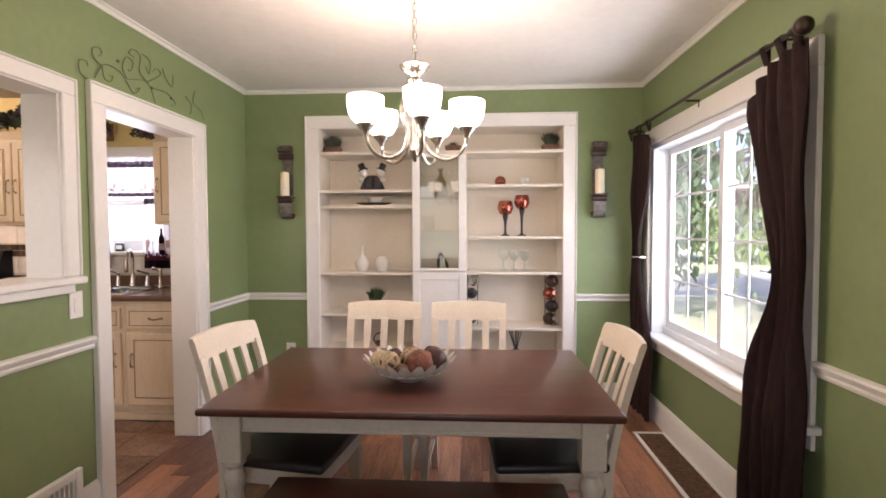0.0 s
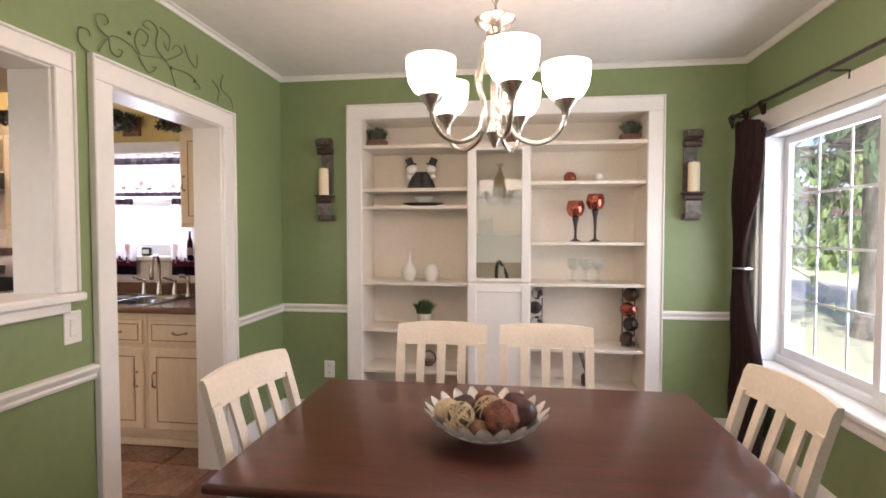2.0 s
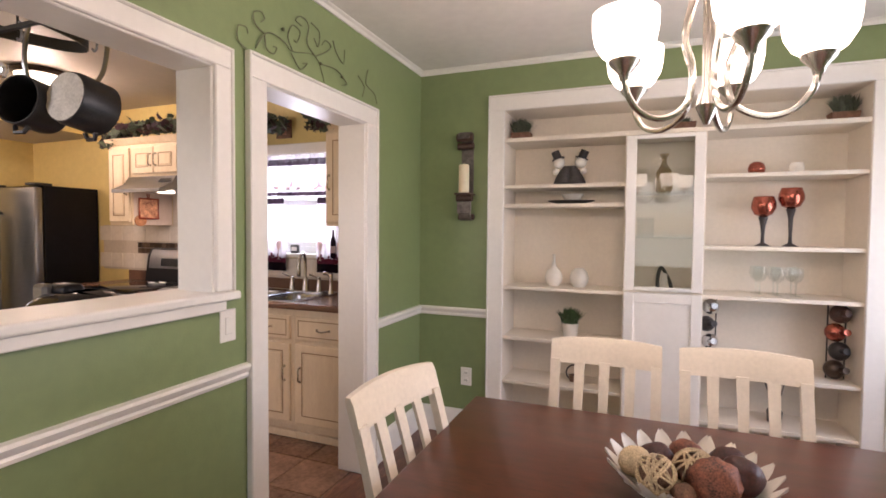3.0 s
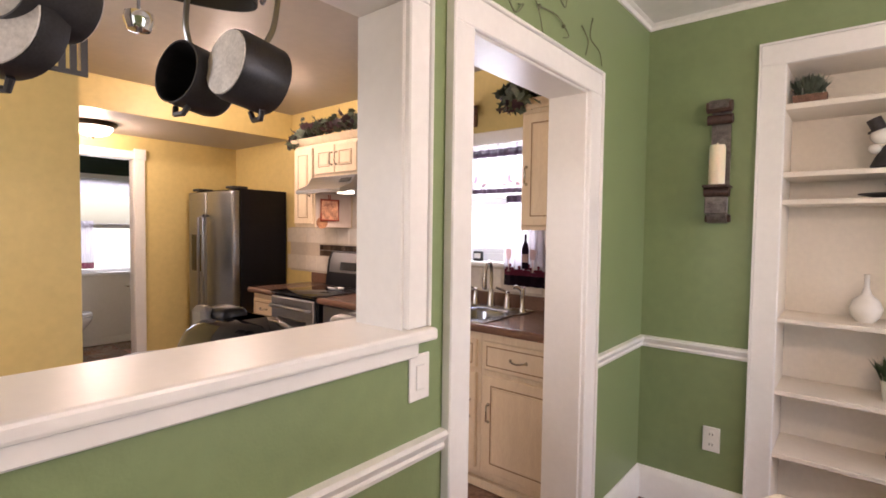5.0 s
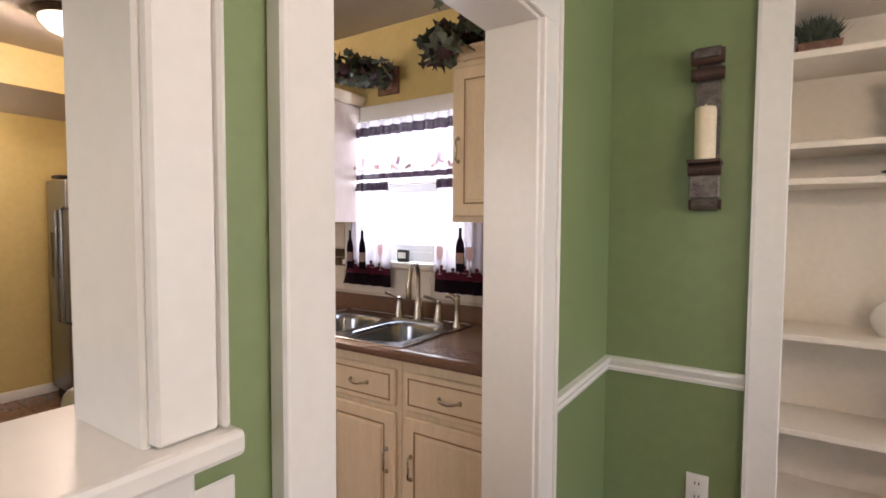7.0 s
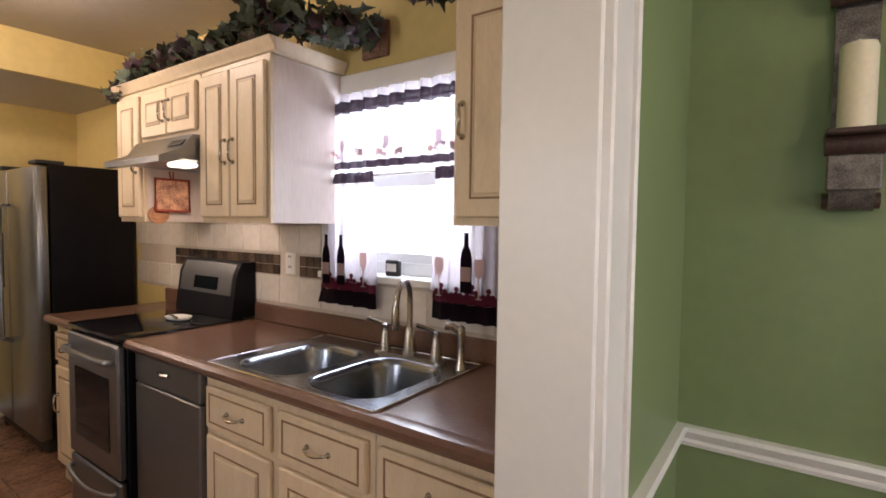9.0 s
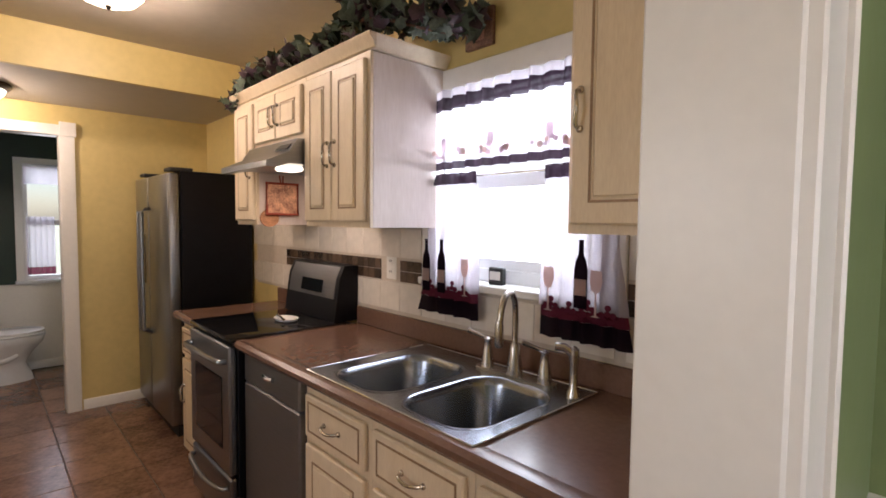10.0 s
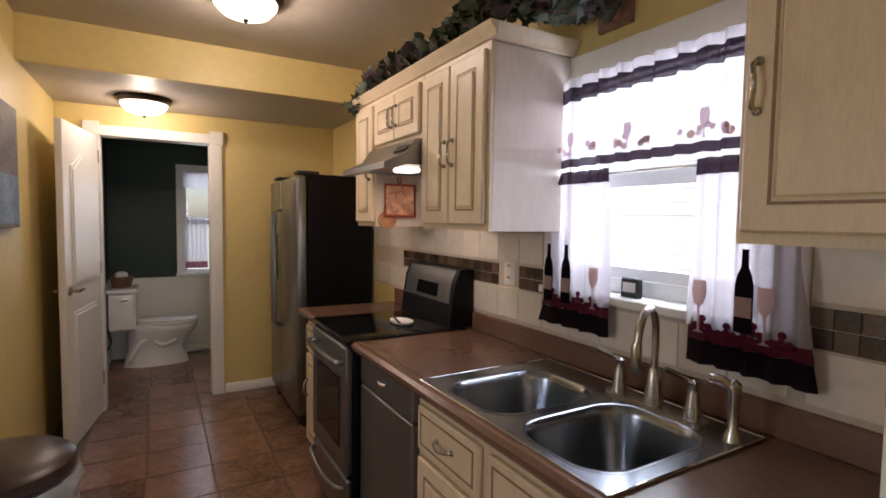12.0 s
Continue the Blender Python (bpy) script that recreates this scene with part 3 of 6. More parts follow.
def chair():
    """A slat-back chair at the origin that faces +y, its back at y = -0.2."""
    th = thing("dining_chair", "antique white slat-back dining chair with black leather seat", "chair", (0, 0, 0), "chairs round the table")
    w, top = 0.188, 0.925
    bm = bmesh.new()
    box(bm, -0.215, -0.19, 0.445, 0.215, 0.235, 0.485, 0.018, 3)
    for v in bm.verts:
        v.co.x *= 1 + 0.10 * (v.co.y + 0.19)
    part("seat", bm, LEATHER, th, "black leather padded seat")
    part("seat_frame", boxes((-0.205, -0.18, 0.385, 0.205, 0.22, 0.445), bevel=0.004), CHAIRPAINT, th)
    back = lambda z: -0.185 - 0.12 * max(0, (z - 0.42) / 0.5) ** 1.35
    for s in (-1, 1):
        bm, zs = bmesh.new(), np.linspace(0, 0.85, 15)
        rings(bm, [[(s * w + dx, back(z) - 0.07 * max(0, (0.25 - z) / 0.25) ** 1.5 + dy, z) for dx, dy in ((-0.018, -0.014), (0.018, -0.014), (0.018, 0.014), (-0.018, 0.014))] for z in zs])
        part("back_leg", bm, CHAIRPAINT, th)
        part("leg", rings(bmesh.new(), [[(s * 0.19 + dx * r, 0.20 + dy * r, z) for dx, dy in ((-1, -1), (1, -1), (1, 1), (-1, 1))] for z, r in ((0, 0.014), (0.384, 0.021))]), CHAIRPAINT, th)
        part("stretcher", boxes((s * 0.19 - 0.009, -0.19, 0.17, s * 0.19 + 0.009, 0.19, 0.20)), CHAIRPAINT, th)
    bm, n = bmesh.new(), 14
    loops = []
    for i in range(n + 1):
        u = -1 + 2 * i / n
        dy = -0.022 * (1 - u * u)
        loops.append([(u * 0.208, back(z) + dy + t, z + (0.012 * (1 - u * u) if z > 0.9 else 0)) for z, t in ((0.835, -0.012), (top - 0.015, -0.014), (top, -0.008), (top, 0.008), (top - 0.02, 0.013), (0.835, 0.012))])
    part("top_rail", rings(bm, loops), CHAIRPAINT, th)
    part("lower_rail", boxes((-0.165, back(0.53) - 0.011, 0.52, 0.165, back(0.53) + 0.011, 0.555), bevel=0.003), CHAIRPAINT, th)
    for u in (-0.095, 0.0, 0.095):
        part("slat", rings(bmesh.new(), [[(u + dx * (0.014 + 0.006 * (z - 0.54) / 0.3), back(z) + dy - 0.012 * max(0, (z - 0.54) / 0.3), z) for dx, dy in ((-1, -0.006), (1, -0.006), (1, 0.006), (-1, 0.006))] for z in np.linspace(0.54, 0.845, 7)]), CHAIRPAINT, th)
    return th


c1 = chair()
copy_thing(c1, pose(-0.845, 5.17, 0, 0, 0, 93))
copy_thing(c1, pose(-1.645, 5.64, 0, 0, 0, 180))
copy_thing(c1, pose(-1.18, 5.64, 0, 0, 0, 178))
c1.matrix_basis = pose(-1.892, 5.145, 0, 0, 0, -98)

bench = thing("bench", "long bench with dark brown top and cream legs under the table", "bench", (-1.34, 4.67, 0))
bm = bmesh.new()
box(bm, -1.85, 4.46, 0.42, -0.83, 4.88, 0.455, 0.010, 3)
part("seat", bm, TABLETOP, bench, "dark stained wood seat")
for y in (4.52, 4.80):
    part("rail", boxes((-1.79, y - 0.01, 0.345, -0.89, y + 0.01, 0.42)), CHAIRPAINT, bench)
for x in (-1.80, -0.88):
    for y in (4.52, 4.80):
        part("leg", lathe(bmesh.new(), x, y, [(0.02, 0), (0.028, 0.06), (0.03, 0.2), (0.022, 0.28), (0.03, 0.30), (0.03, 0.42)], 14), CHAIRPAINT, bench)

# ---- chandelier ----
CX, CY = -1.385, 5.22
ch = thing("chandelier", "five-arm brushed nickel chandelier with lit white glass shades", "chandelier", (CX, CY, 2.43))
part("canopy", lathe(bmesh.new(), CX, CY, [(0.065, 2.446), (0.063, 2.43), (0.06, 2.41), (0.03, 2.395), (0.01, 2.385)], 24), NICKEL, ch)
for k in range(12):
    z = 2.05 + k * 0.029
    bm = bmesh.new()
    pts = [(CX + (0.009 * math.cos(q) if k % 2 else 0), CY + (0 if k % 2 else 0.009 * math.cos(q)), z + 0.013 + 0.018 * math.sin(q)) for q in np.linspace(0, 2 * math.pi, 13)]
    tube(bm, pts, 0.0022, 5)
    part("chain_link", bm, NICKEL, ch)
part("cord", tube(bmesh.new(), [(CX + 0.004, CY, 2.06), (CX - 0.008, CY + 0.004, 2.2), (CX + 0.006, CY, 2.39)], 0.0025, 5), NICKEL, ch)
part("hub", lathe(bmesh.new(), CX, CY, [(0.008, 2.055), (0.012, 2.046), (0.052, 2.036), (0.064, 2.026), (0.056, 2.012), (0.026, 1.994), (0.020, 1.978), (0.034, 1.966), (0.026, 1.955), (0.014, 1.94), (0.012, 1.72), (0.02, 1.70), (0.026, 1.68), (0.016, 1.655), (0.006, 1.635)], 24), NICKEL, ch)
for k in range(5):
    a = radians(-76 + 72 * k)
    ca, sa = math.cos(a), math.sin(a)
    arm = curve([(CX + r * ca, CY + r * sa, z) for r, z in ((0.022, 1.975), (0.045, 1.92), (0.062, 1.84), (0.040, 1.76), (0.055, 1.68), (0.115, 1.644), (0.172, 1.655), (0.206, 1.695), (0.215, 1.737))], 5)
    part("arm", tube(bmesh.new(), arm, 0.0075, 8), NICKEL, ch)
    x, y = CX + 0.215 * ca, CY + 0.215 * sa
    part("cup", lathe(bmesh.new(), x, y, [(0.010, 1.725), (0.014, 1.74), (0.034, 1.762), (0.036, 1.77), (0.006, 1.77)], 18), NICKEL, ch, "brushed nickel cup")
    part("shade", lathe(bmesh.new(), x, y, [(0.032, 1.769), (0.052, 1.784), (0.067, 1.810), (0.0725, 1.842), (0.073, 1.876), (0.069, 1.876), (0.0685, 1.844), (0.063, 1.815), (0.048, 1.788), (0.02, 1.775)], 24, True, False), SHADE, ch, "lit white glass bell shade").visible_shadow = False
    lamp("chandelier_bulb", 'POINT', Matrix.Translation((x, y, 1.825)), 4.2, WARM, 0.04)
ch.matrix_basis = Matrix.Translation((CX, CY, 2.416))

# ---- wall things ----


def sconce(x, y):
    th = thing("wall_sconce", "dark wood and pressed tin wall sconce with an ivory candle", "sconce", (x, y, 1.41), "candle sconces beside the shelves")
    w = 0.052
    # S-shaped board: rolls forward at the top, back to the wall at the foot
    path = [(-0.096, 1.952), (-0.090, 1.978), (-0.066, 1.990), (-0.036, 1.978), (-0.020, 1.94), (-0.016, 1.86), (-0.014, 1.72), (-0.016, 1.62), (-0.030, 1.585), (-0.056, 1.57), (-0.070, 1.54), (-0.068, 1.48), (-0.056, 1.445), (-0.034, 1.435), (-0.016, 1.45), (-0.014, 1.475)]
    line = [Vector((0, p.x, p.y)) for p in curve([(o, z, 0) for o, z in path], 4)]
    loops = []
    for i, p in enumerate(line):
        d = (line[min(i + 1, len(line) - 1)] - line[max(i - 1, 0)]).normalized()
        n = Vector((0, -d.z, d.y)) * 0.006
        loops.append([(x - 0.040, y + p.y + n.y, p.z + n.z), (x + 0.040, y + p.y + n.y, p.z + n.z), (x + 0.040, y + p.y - n.y, p.z - n.z), (x - 0.040, y + p.y - n.y, p.z - n.z)])
    part("backboard", rings(bmesh.new(), loops), SCONCEMETAL, th, "mottled pressed tin back", smooth=50)
    for nm, o, z, rr in (("top_scroll", -0.070, 1.962, 0.026), ("upper_roll", -0.052, 1.908, 0.022), ("lower_roll", -0.074, 1.574, 0.024)):
        part(nm, tube(bmesh.new(), [(x - w, y + o, z), (x - w + 0.004, y + o, z), (x + w - 0.004, y + o, z), (x + w, y + o, z)], rr, 16), SCONCEWOOD, th, "dark rolled wood scroll")
    part("foot_roll", tube(bmesh.new(), [(x - w, y - 0.034, 1.452), (x + w, y - 0.034, 1.452)], 0.018, 14), SCONCEWOOD, th)
    part("candle_ledge", boxes((x - w, y - 0.128, 1.592, x + w, y - 0.006, 1.604), bevel=0.003), SCONCEWOOD, th)
    part("lower_panel", boxes((x - 0.048, y - 0.088, 1.472, x + 0.048, y - 0.076, 1.552), bevel=0.004), SCONCEMETAL, th, "mottled pressed tin plate")
    part("candle", lathe(bmesh.new(), x, y - 0.088, [(0.033, 1.604), (0.034, 1.61), (0.034, 1.775), (0.030, 1.785), (0.012, 1.78), (0.004, 1.782), (0.003, 1.795)], 20), WAX, th, "ivory pillar candle")
    return th


sc = sconce(-2.585, 7.0)
copy_thing(sc, Matrix.Translation((-0.205, 7.0, 1.41)))


def plate(name, m, holes, label, category):
    th = thing(name, label, category, (0, 0, 0))
    part("cover", boxes((-0.038, -0.006, -0.06, 0.038, 0, 0.06), bevel=0.003), PLATE, th)
    if holes:
        for z in (-0.025, 0.025):
            part("socket", lathe(bmesh.new(), 0, 0, [(0.017, -0.002), (0.017, 0.002)], 16), PLATE, th).matrix_basis = pose(0, -0.007, z, 90)
            part("slot", boxes((-0.008, -0.011, z - 0.004, -0.005, -0.008, z + 0.006), (0.005, -0.011, z - 0.004, 0.008, -0.008, z + 0.006)), RUBBER, th)
    else:
        part("rocker", boxes((-0.016, -0.010, -0.032, 0.016, -0.005, 0.032), bevel=0.002), WHITE, th)
    th.matrix_basis = m
    return th


plate("wall_outlet", pose(-2.585, 7.0, 0.39), True, "white wall outlet cover on the green wall", "outlet")
plate("light_switch", pose(-2.93, 5.279, 1.008, 0, 0, 90), False, "white rocker light switch beside the doorway", "switch")
plate("kitchen_outlet", pose(-4.66, 7.048, 1.20), True, "white outlet cover in the tile band", "outlet")

scroll = thing("wrought_iron_scroll", "thin wrought iron scrollwork above the doorway", "wall decor", (-2.92, 5.87, 2.06))


for pts in (
    ((5.37, 2.04), (5.33, 2.06), (5.33, 2.11), (5.37, 2.12), (5.38, 2.10)),
    ((5.47, 2.13), (5.42, 2.15), (5.41, 2.19), (5.45, 2.21), (5.47, 2.19), (5.45, 2.17)),
    ((5.42, 2.06), (5.47, 2.13), (5.52, 2.15), (5.59, 2.14), (5.64, 2.12), (5.80, 2.15), (5.87, 2.05)),
    ((5.47, 2.13), (5.48, 2.08), (5.52, 2.07), (5.54, 2.10), (5.52, 2.10)),
    ((5.64, 2.12), (5.61, 2.17), (5.64, 2.23), (5.69, 2.22), (5.67, 2.17), (5.65, 2.17)),
    ((5.80, 2.15), (5.74, 2.19), (5.75, 2.27), (5.70, 2.29), (5.66, 2.26), (5.70, 2.25)),
    ((5.77, 2.29), (5.83, 2.27), (5.82, 2.20), (5.79, 2.23)),
    ((5.80, 2.15), (5.90, 2.21), (5.92, 2.24), (5.88, 2.25), (5.85, 2.22)),
    ((5.85, 2.13), (5.97, 2.14), (6.06, 2.10), (6.02, 2.08)),
    ((5.94, 2.27), (5.97, 2.22), (6.03, 2.19), (6.04, 2.26)),
    ((6.17, 2.17), (6.23, 2.13), (6.21, 2.07)),
    ((6.27, 2.23), (6.25, 2.15), (6.34, 2.12), (6.37, 2.07)),
    ((5.63, 2.11), (5.69, 2.06), (5.74, 2.10), (5.71, 2.09)),
):
    part("scroll", tube(bmesh.new(), curve([(-2.918, y, z) for y, z in pts], 6), 0.0032, 6, 0.0022), IRON, scroll)
for y, z in ((5.58, 2.19), (5.84, 2.13), (6.02, 2.12)):
    bm = bmesh.new()
    ball(bm, (-2.918, y, z), 0.008, 8, 6)
    part("knot", bm, IRON, scroll)


def register(name, x0, y0, x1, y1, label, n):
    """A floor grille with a white frame."""
    th = thing(name, label, "floor vent", ((x0 + x1) / 2, (y0 + y1) / 2, 0.004))
    part("frame", boxes((x0, y0, 0.004, x0 + 0.022, y1, 0.014), (x1 - 0.022, y0, 0.004, x1, y1, 0.014), (x0 + 0.022, y0, 0.004, x1 - 0.022, y0 + 0.022, 0.014), (x0 + 0.022, y1 - 0.022, 0.004, x1 - 0.022, y1, 0.014), bevel=0.002), WHITE, th)
    part("backing", boxes((x0 + 0.02, y0 + 0.02, 0.003, x1 - 0.02, y1 - 0.02, 0.005)), RUBBER, th)
    for k in range(n):
        y = y0 + 0.03 + (y1 - y0 - 0.06) * k / (n - 1)
        part("slat", boxes((x0 + 0.02, y - 0.004, 0.005, x1 - 0.02, y + 0.004, 0.011)), TERRA, th)


register("floor_vent", -0.10, 5.45, 0.105, 6.44, "long floor return vent with white frame and brown grille", 48)
vent = thing("wall_vent", "white metal register low on the green wall", "wall vent", (-2.905, 5.08, 0.02))
part("frame", boxes((-2.925, 4.88, 0.02, -2.90, 4.92, 0.28), (-2.925, 5.22, 0.02, -2.90, 5.26, 0.28), (-2.925, 4.92, 0.02, -2.90, 5.22, 0.06), (-2.925, 4.92, 0.24, -2.90, 5.22, 0.28), bevel=0.004), WHITE, vent)
part("backing", boxes((-2.928, 4.91, 0.05, -2.922, 5.23, 0.25)), RUBBER, vent)
for k in range(12):
    y = 4.935 + k * 0.025
    part("slat", boxes((-2.92, y - 0.004, 0.06, -2.906, y + 0.004, 0.24)), WHITE, vent)

# ---- kitchen: base run ----
CF = 6.47


def door_front(x0, x1, z0, z1, y, parent, handle=None, nm="door"):
    """A raised-panel front facing -y, with glaze in its grooves."""
    d = part(nm, boxes((x0, y - 0.02, z0, x1, y, z1), bevel=0.005), CREAM, parent)
    f = 0.05 if min(x1 - x0, z1 - z0) > 0.2 else 0.022
    g = 0.006
    a0, a1, b0, b1 = x0 + f, x1 - f, z0 + f, z1 - f
    part("groove", boxes((a0, y - 0.0215, b0, a1, y - 0.019, b0 + g), (a0, y - 0.0215, b1 - g, a1, y - 0.019, b1), (a0, y - 0.0215, b0 + g, a0 + g, y - 0.019, b1 - g), (a1 - g, y - 0.0215, b0 + g, a1, y - 0.019, b1 - g)), GLAZE, d, "brown glazed groove")
    if f > 0.03:
        part("panel", boxes((a0 + 0.012, y - 0.025, b0 + 0.012, a1 - 0.012, y - 0.019, b1 - 0.012), bevel=0.005), CREAM, d)
    if handle:
        hx, hz, vertical = handle
        dx, dz = (0, 0.045) if vertical else (0.045, 0)
        pts = [(hx - dx, y - 0.021, hz - dz), (hx - dx * 0.8, y - 0.04, hz - dz * 0.8), (hx + (0.006 if vertical else 0), y - 0.046, hz - (0 if vertical else 0.006)), (hx + dx * 0.8, y - 0.04, hz + dz * 0.8), (hx + dx, y - 0.021, hz + dz)]
        bm = tube(bmesh.new(), curve(pts, 4), 0.005, 7)
        ball(bm, pts[0], 0.009, 8, 6)
        ball(bm, pts[-1], 0.009, 8, 6)
        part("handle", bm, NICKEL, d, "brushed nickel bow handle")
    return d


def base_unit(x0, x1, hinge, label):
    th = thing("base_cabinet", label, "cabinet", ((x0 + x1) / 2, 6.75, 0), "base cabinets")
    part("body", boxes((x0 + 0.001, CF, 0.10, x1 - 0.001, CF + 0.002, 0.855), (x0 + 0.001, CF + 0.002, 0.10, x1 - 0.001, 7.04, 0.68)), CREAM, th)
    part("toe_kick", boxes((x0 + 0.001, CF + 0.05, 0.004, x1 - 0.001, 7.0, 0.10)), CREAM, th)
    part("foot_rail", boxes((x0 + 0.001, CF + 0.02, 0.004, x1 - 0.001, CF + 0.05, 0.05), bevel=0.003), CREAM, th)
    door_front(x0 + 0.022, x1 - 0.022, 0.66, 0.81, CF, th, ((x0 + x1) / 2, 0.735, False), nm="drawer")
    door_front(x0 + 0.022, x1 - 0.022, 0.125, 0.635, CF, th, (x1 - 0.06 if hinge == 'l' else x0 + 0.06, 0.44, True))


base_unit(-4.39, -3.985, 'l', "cream glazed base cabinet under the sink bowl")
base_unit(-3.985, -3.57, 'l', "cream glazed base cabinet with drawer and door")
base_unit(-3.57, -3.10, 'r', "cream glazed base cabinet beside the doorway")
base_unit(-5.835, -5.48, 'r', "cream glazed base cabinet between refrigerator and stove")
SKX0, SKX1, SKY0, SKY1 = -4.335, -3.56, 6.448, 6.985
BO = [(-4.262, -3.962), (-3.905, -3.61)]
top = thing("countertop", "brown mottled laminate countertop with a raised back edge", "countertop", (-4.0, 6.74, 0.857))
CY0 = 6.415


def slab(x0, x1):
    bm = bmesh.new()
    rings(bm, [[(x, CY0 + o, z) for o, z in ((0.0, 0.871), (0.0, 0.885), (0.012, 0.897), (0.03, 0.899), (0.06, 0.895), (0.07, 0.857), (0.01, 0.857))] for x in (x0, x1)])
    return bm


bm = slab(-4.925, -3.095)
for r in ((-4.925, CY0 + 0.06, -4.28, 7.045), (-3.585, CY0 + 0.06, -3.095, 7.045), (-4.28, 6.895, -3.585, 7.045), (-3.958, CY0 + 0.06, -3.909, 6.895)):
    box(bm, r[0], r[1], 0.857, r[2], r[3], 0.895)
part("worktop", bm, LAMINATE, top)
part("back_edge", boxes((-4.925, 7.025, 0.895, -3.095, 7.048, 0.98), bevel=0.004), LAMINATE, top)
top2 = thing("countertop", "short brown laminate countertop beside the refrigerator", "countertop", (-5.66, 6.74, 0.857))
bm = slab(-5.845, -5.476)
box(bm, -5.845, CY0 + 0.06, 0.857, -5.476, 7.045, 0.895)
part("worktop", bm, LAMINATE, top2)
part("back_edge", boxes((-5.845, 7.025, 0.895, -5.476, 7.048, 0.98), bevel=0.004), LAMINATE, top2)

# ---- sink and tap ----
sink = thing("kitchen_sink", "stainless steel double-bowl kitchen sink set in the counter", "sink", (-3.945, 6.71, 0.895))


def rrect(x0, x1, y0, y1, r, z, n=6):
    out = []
    for cx, cy, a in ((x1 - r, y1 - r, 0), (x0 + r, y1 - r, 90), (x0 + r, y0 + r, 180), (x1 - r, y0 + r, 270)):
        for k in range(n + 1):
            q = radians(a + 90 * k / n)
            out.append((cx + r * math.cos(q), cy + r * math.sin(q), z))
    return out


BYA, BYB = 6.48, 6.872
for xa, xb in BO:
    bm = bmesh.new()
    rings(bm, [rrect(xa - 0.012, xb + 0.012, BYA - 0.012, BYB + 0.012, 0.10, 0.9025), rrect(xa - 0.006, xb + 0.006, BYA - 0.006, BYB + 0.006, 0.10, 0.9035), rrect(xa, xb, BYA, BYB, 0.095, 0.899), rrect(xa + 0.008, xb - 0.008, BYA + 0.008, BYB - 0.008, 0.09, 0.875), rrect(xa + 0.018, xb - 0.018, BYA + 0.018, BYB - 0.018, 0.08, 0.76), rrect(xa + 0.045, xb - 0.045, BYA + 0.045, BYB - 0.045, 0.06, 0.7),
               rrect(xa + 0.10, xb - 0.10, BYA + 0.16, BYB - 0.16, 0.03, 0.695)], False, True)
    b = part("bowl", bm, SINKSTEEL, sink, "brushed steel bowl", smooth=60)
    part("drain", lathe(bmesh.new(), (xa + xb) / 2, 6.67, [(0.042, 0.696), (0.04, 0.701), (0.02, 0.698)], 18), CHROME, b, "round chrome drain")
# flange around the bowls
bm = bmesh.new()
zt = 0.9015
xs = [SKX0, BO[0][0] - 0.012, BO[0][1] + 0.012, BO[1][0] - 0.012, BO[1][1] + 0.012, SKX1]
for xa, xb in ((xs[0], xs[1]), (xs[2], xs[3]), (xs[4], xs[5])):
    box(bm, xa, SKY0, 0.896, xb, SKY1, zt)
for xa, xb in ((xs[1], xs[2]), (xs[3], xs[4])):
    box(bm, xa, SKY0, 0.896, xb, BYA - 0.012, zt)
    box(bm, xa, BYB + 0.012, 0.896, xb, SKY1, zt)
    r = 0.10
    for cx, cy, sx, sy in ((xa, BYA - 0.012, 1, 1), (xb, BYA - 0.012, -1, 1), (xa, BYB + 0.012, 1, -1), (xb, BYB + 0.012, -1, -1)):
        fan = [bm.verts.new((cx, cy, zt))] + [bm.verts.new((cx + sx * r * (1 - math.cos(q)), cy + sy * r * (1 - math.sin(q)), zt)) for q in np.linspace(0, math.pi / 2, 8)]
        for i in range(1, 8):
            bm.faces.new((fan[0], fan[i], fan[i + 1]))
part("flange", bm, SINKSTEEL, sink, "brushed steel flange")
part("rim", boxes((SKX0 - 0.004, SKY0 - 0.006, 0.896, SKX1 + 0.004, SKY0, 0.904), (SKX0 - 0.004, SKY1, 0.896, SKX1 + 0.004, SKY1 + 0.006, 0.904), (SKX0 - 0.006, SKY0, 0.896, SKX0, SKY1, 0.904), (SKX1, SKY0, 0.896, SKX1 + 0.006, SKY1, 0.904), bevel=0.002), CHROME, sink, "bright raised rim")
FY = 6.925
tap = thing("kitchen_tap", "brushed nickel high-arc kitchen tap with lever handles", "tap", (-3.83, FY, zt))
part("base_plate", rings(bmesh.new(), [rrect(-3.99, -3.665, FY - 0.028, FY + 0.028, 0.026, z) for z in (zt, zt + 0.008)]), NICKEL, tap)
bm = lathe(bmesh.new(), -3.825, FY, [(0.028, zt + 0.006), (0.027, zt + 0.02), (0.02, zt + 0.07), (0.017, zt + 0.10), (0.012, zt + 0.11)], 18)
tube(bm, curve([(-3.825, FY, zt + 0.10), (-3.825, FY, zt + 0.20), (-3.821, FY - 0.010, zt + 0.25), (-3.812, FY - 0.040, zt + 0.284), (-3.802, FY - 0.080, zt + 0.276), (-3.796, FY - 0.106, zt + 0.238), (-3.794, FY - 0.116, zt + 0.19)], 6), 0.0105, 12)
part("spout", bm, NICKEL, tap)
part("nozzle", lathe(bmesh.new(), -3.793, FY - 0.119, [(0.011, zt + 0.205), (0.014, zt + 0.19), (0.015, zt + 0.13), (0.012, zt + 0.122)], 14), NICKEL, tap)
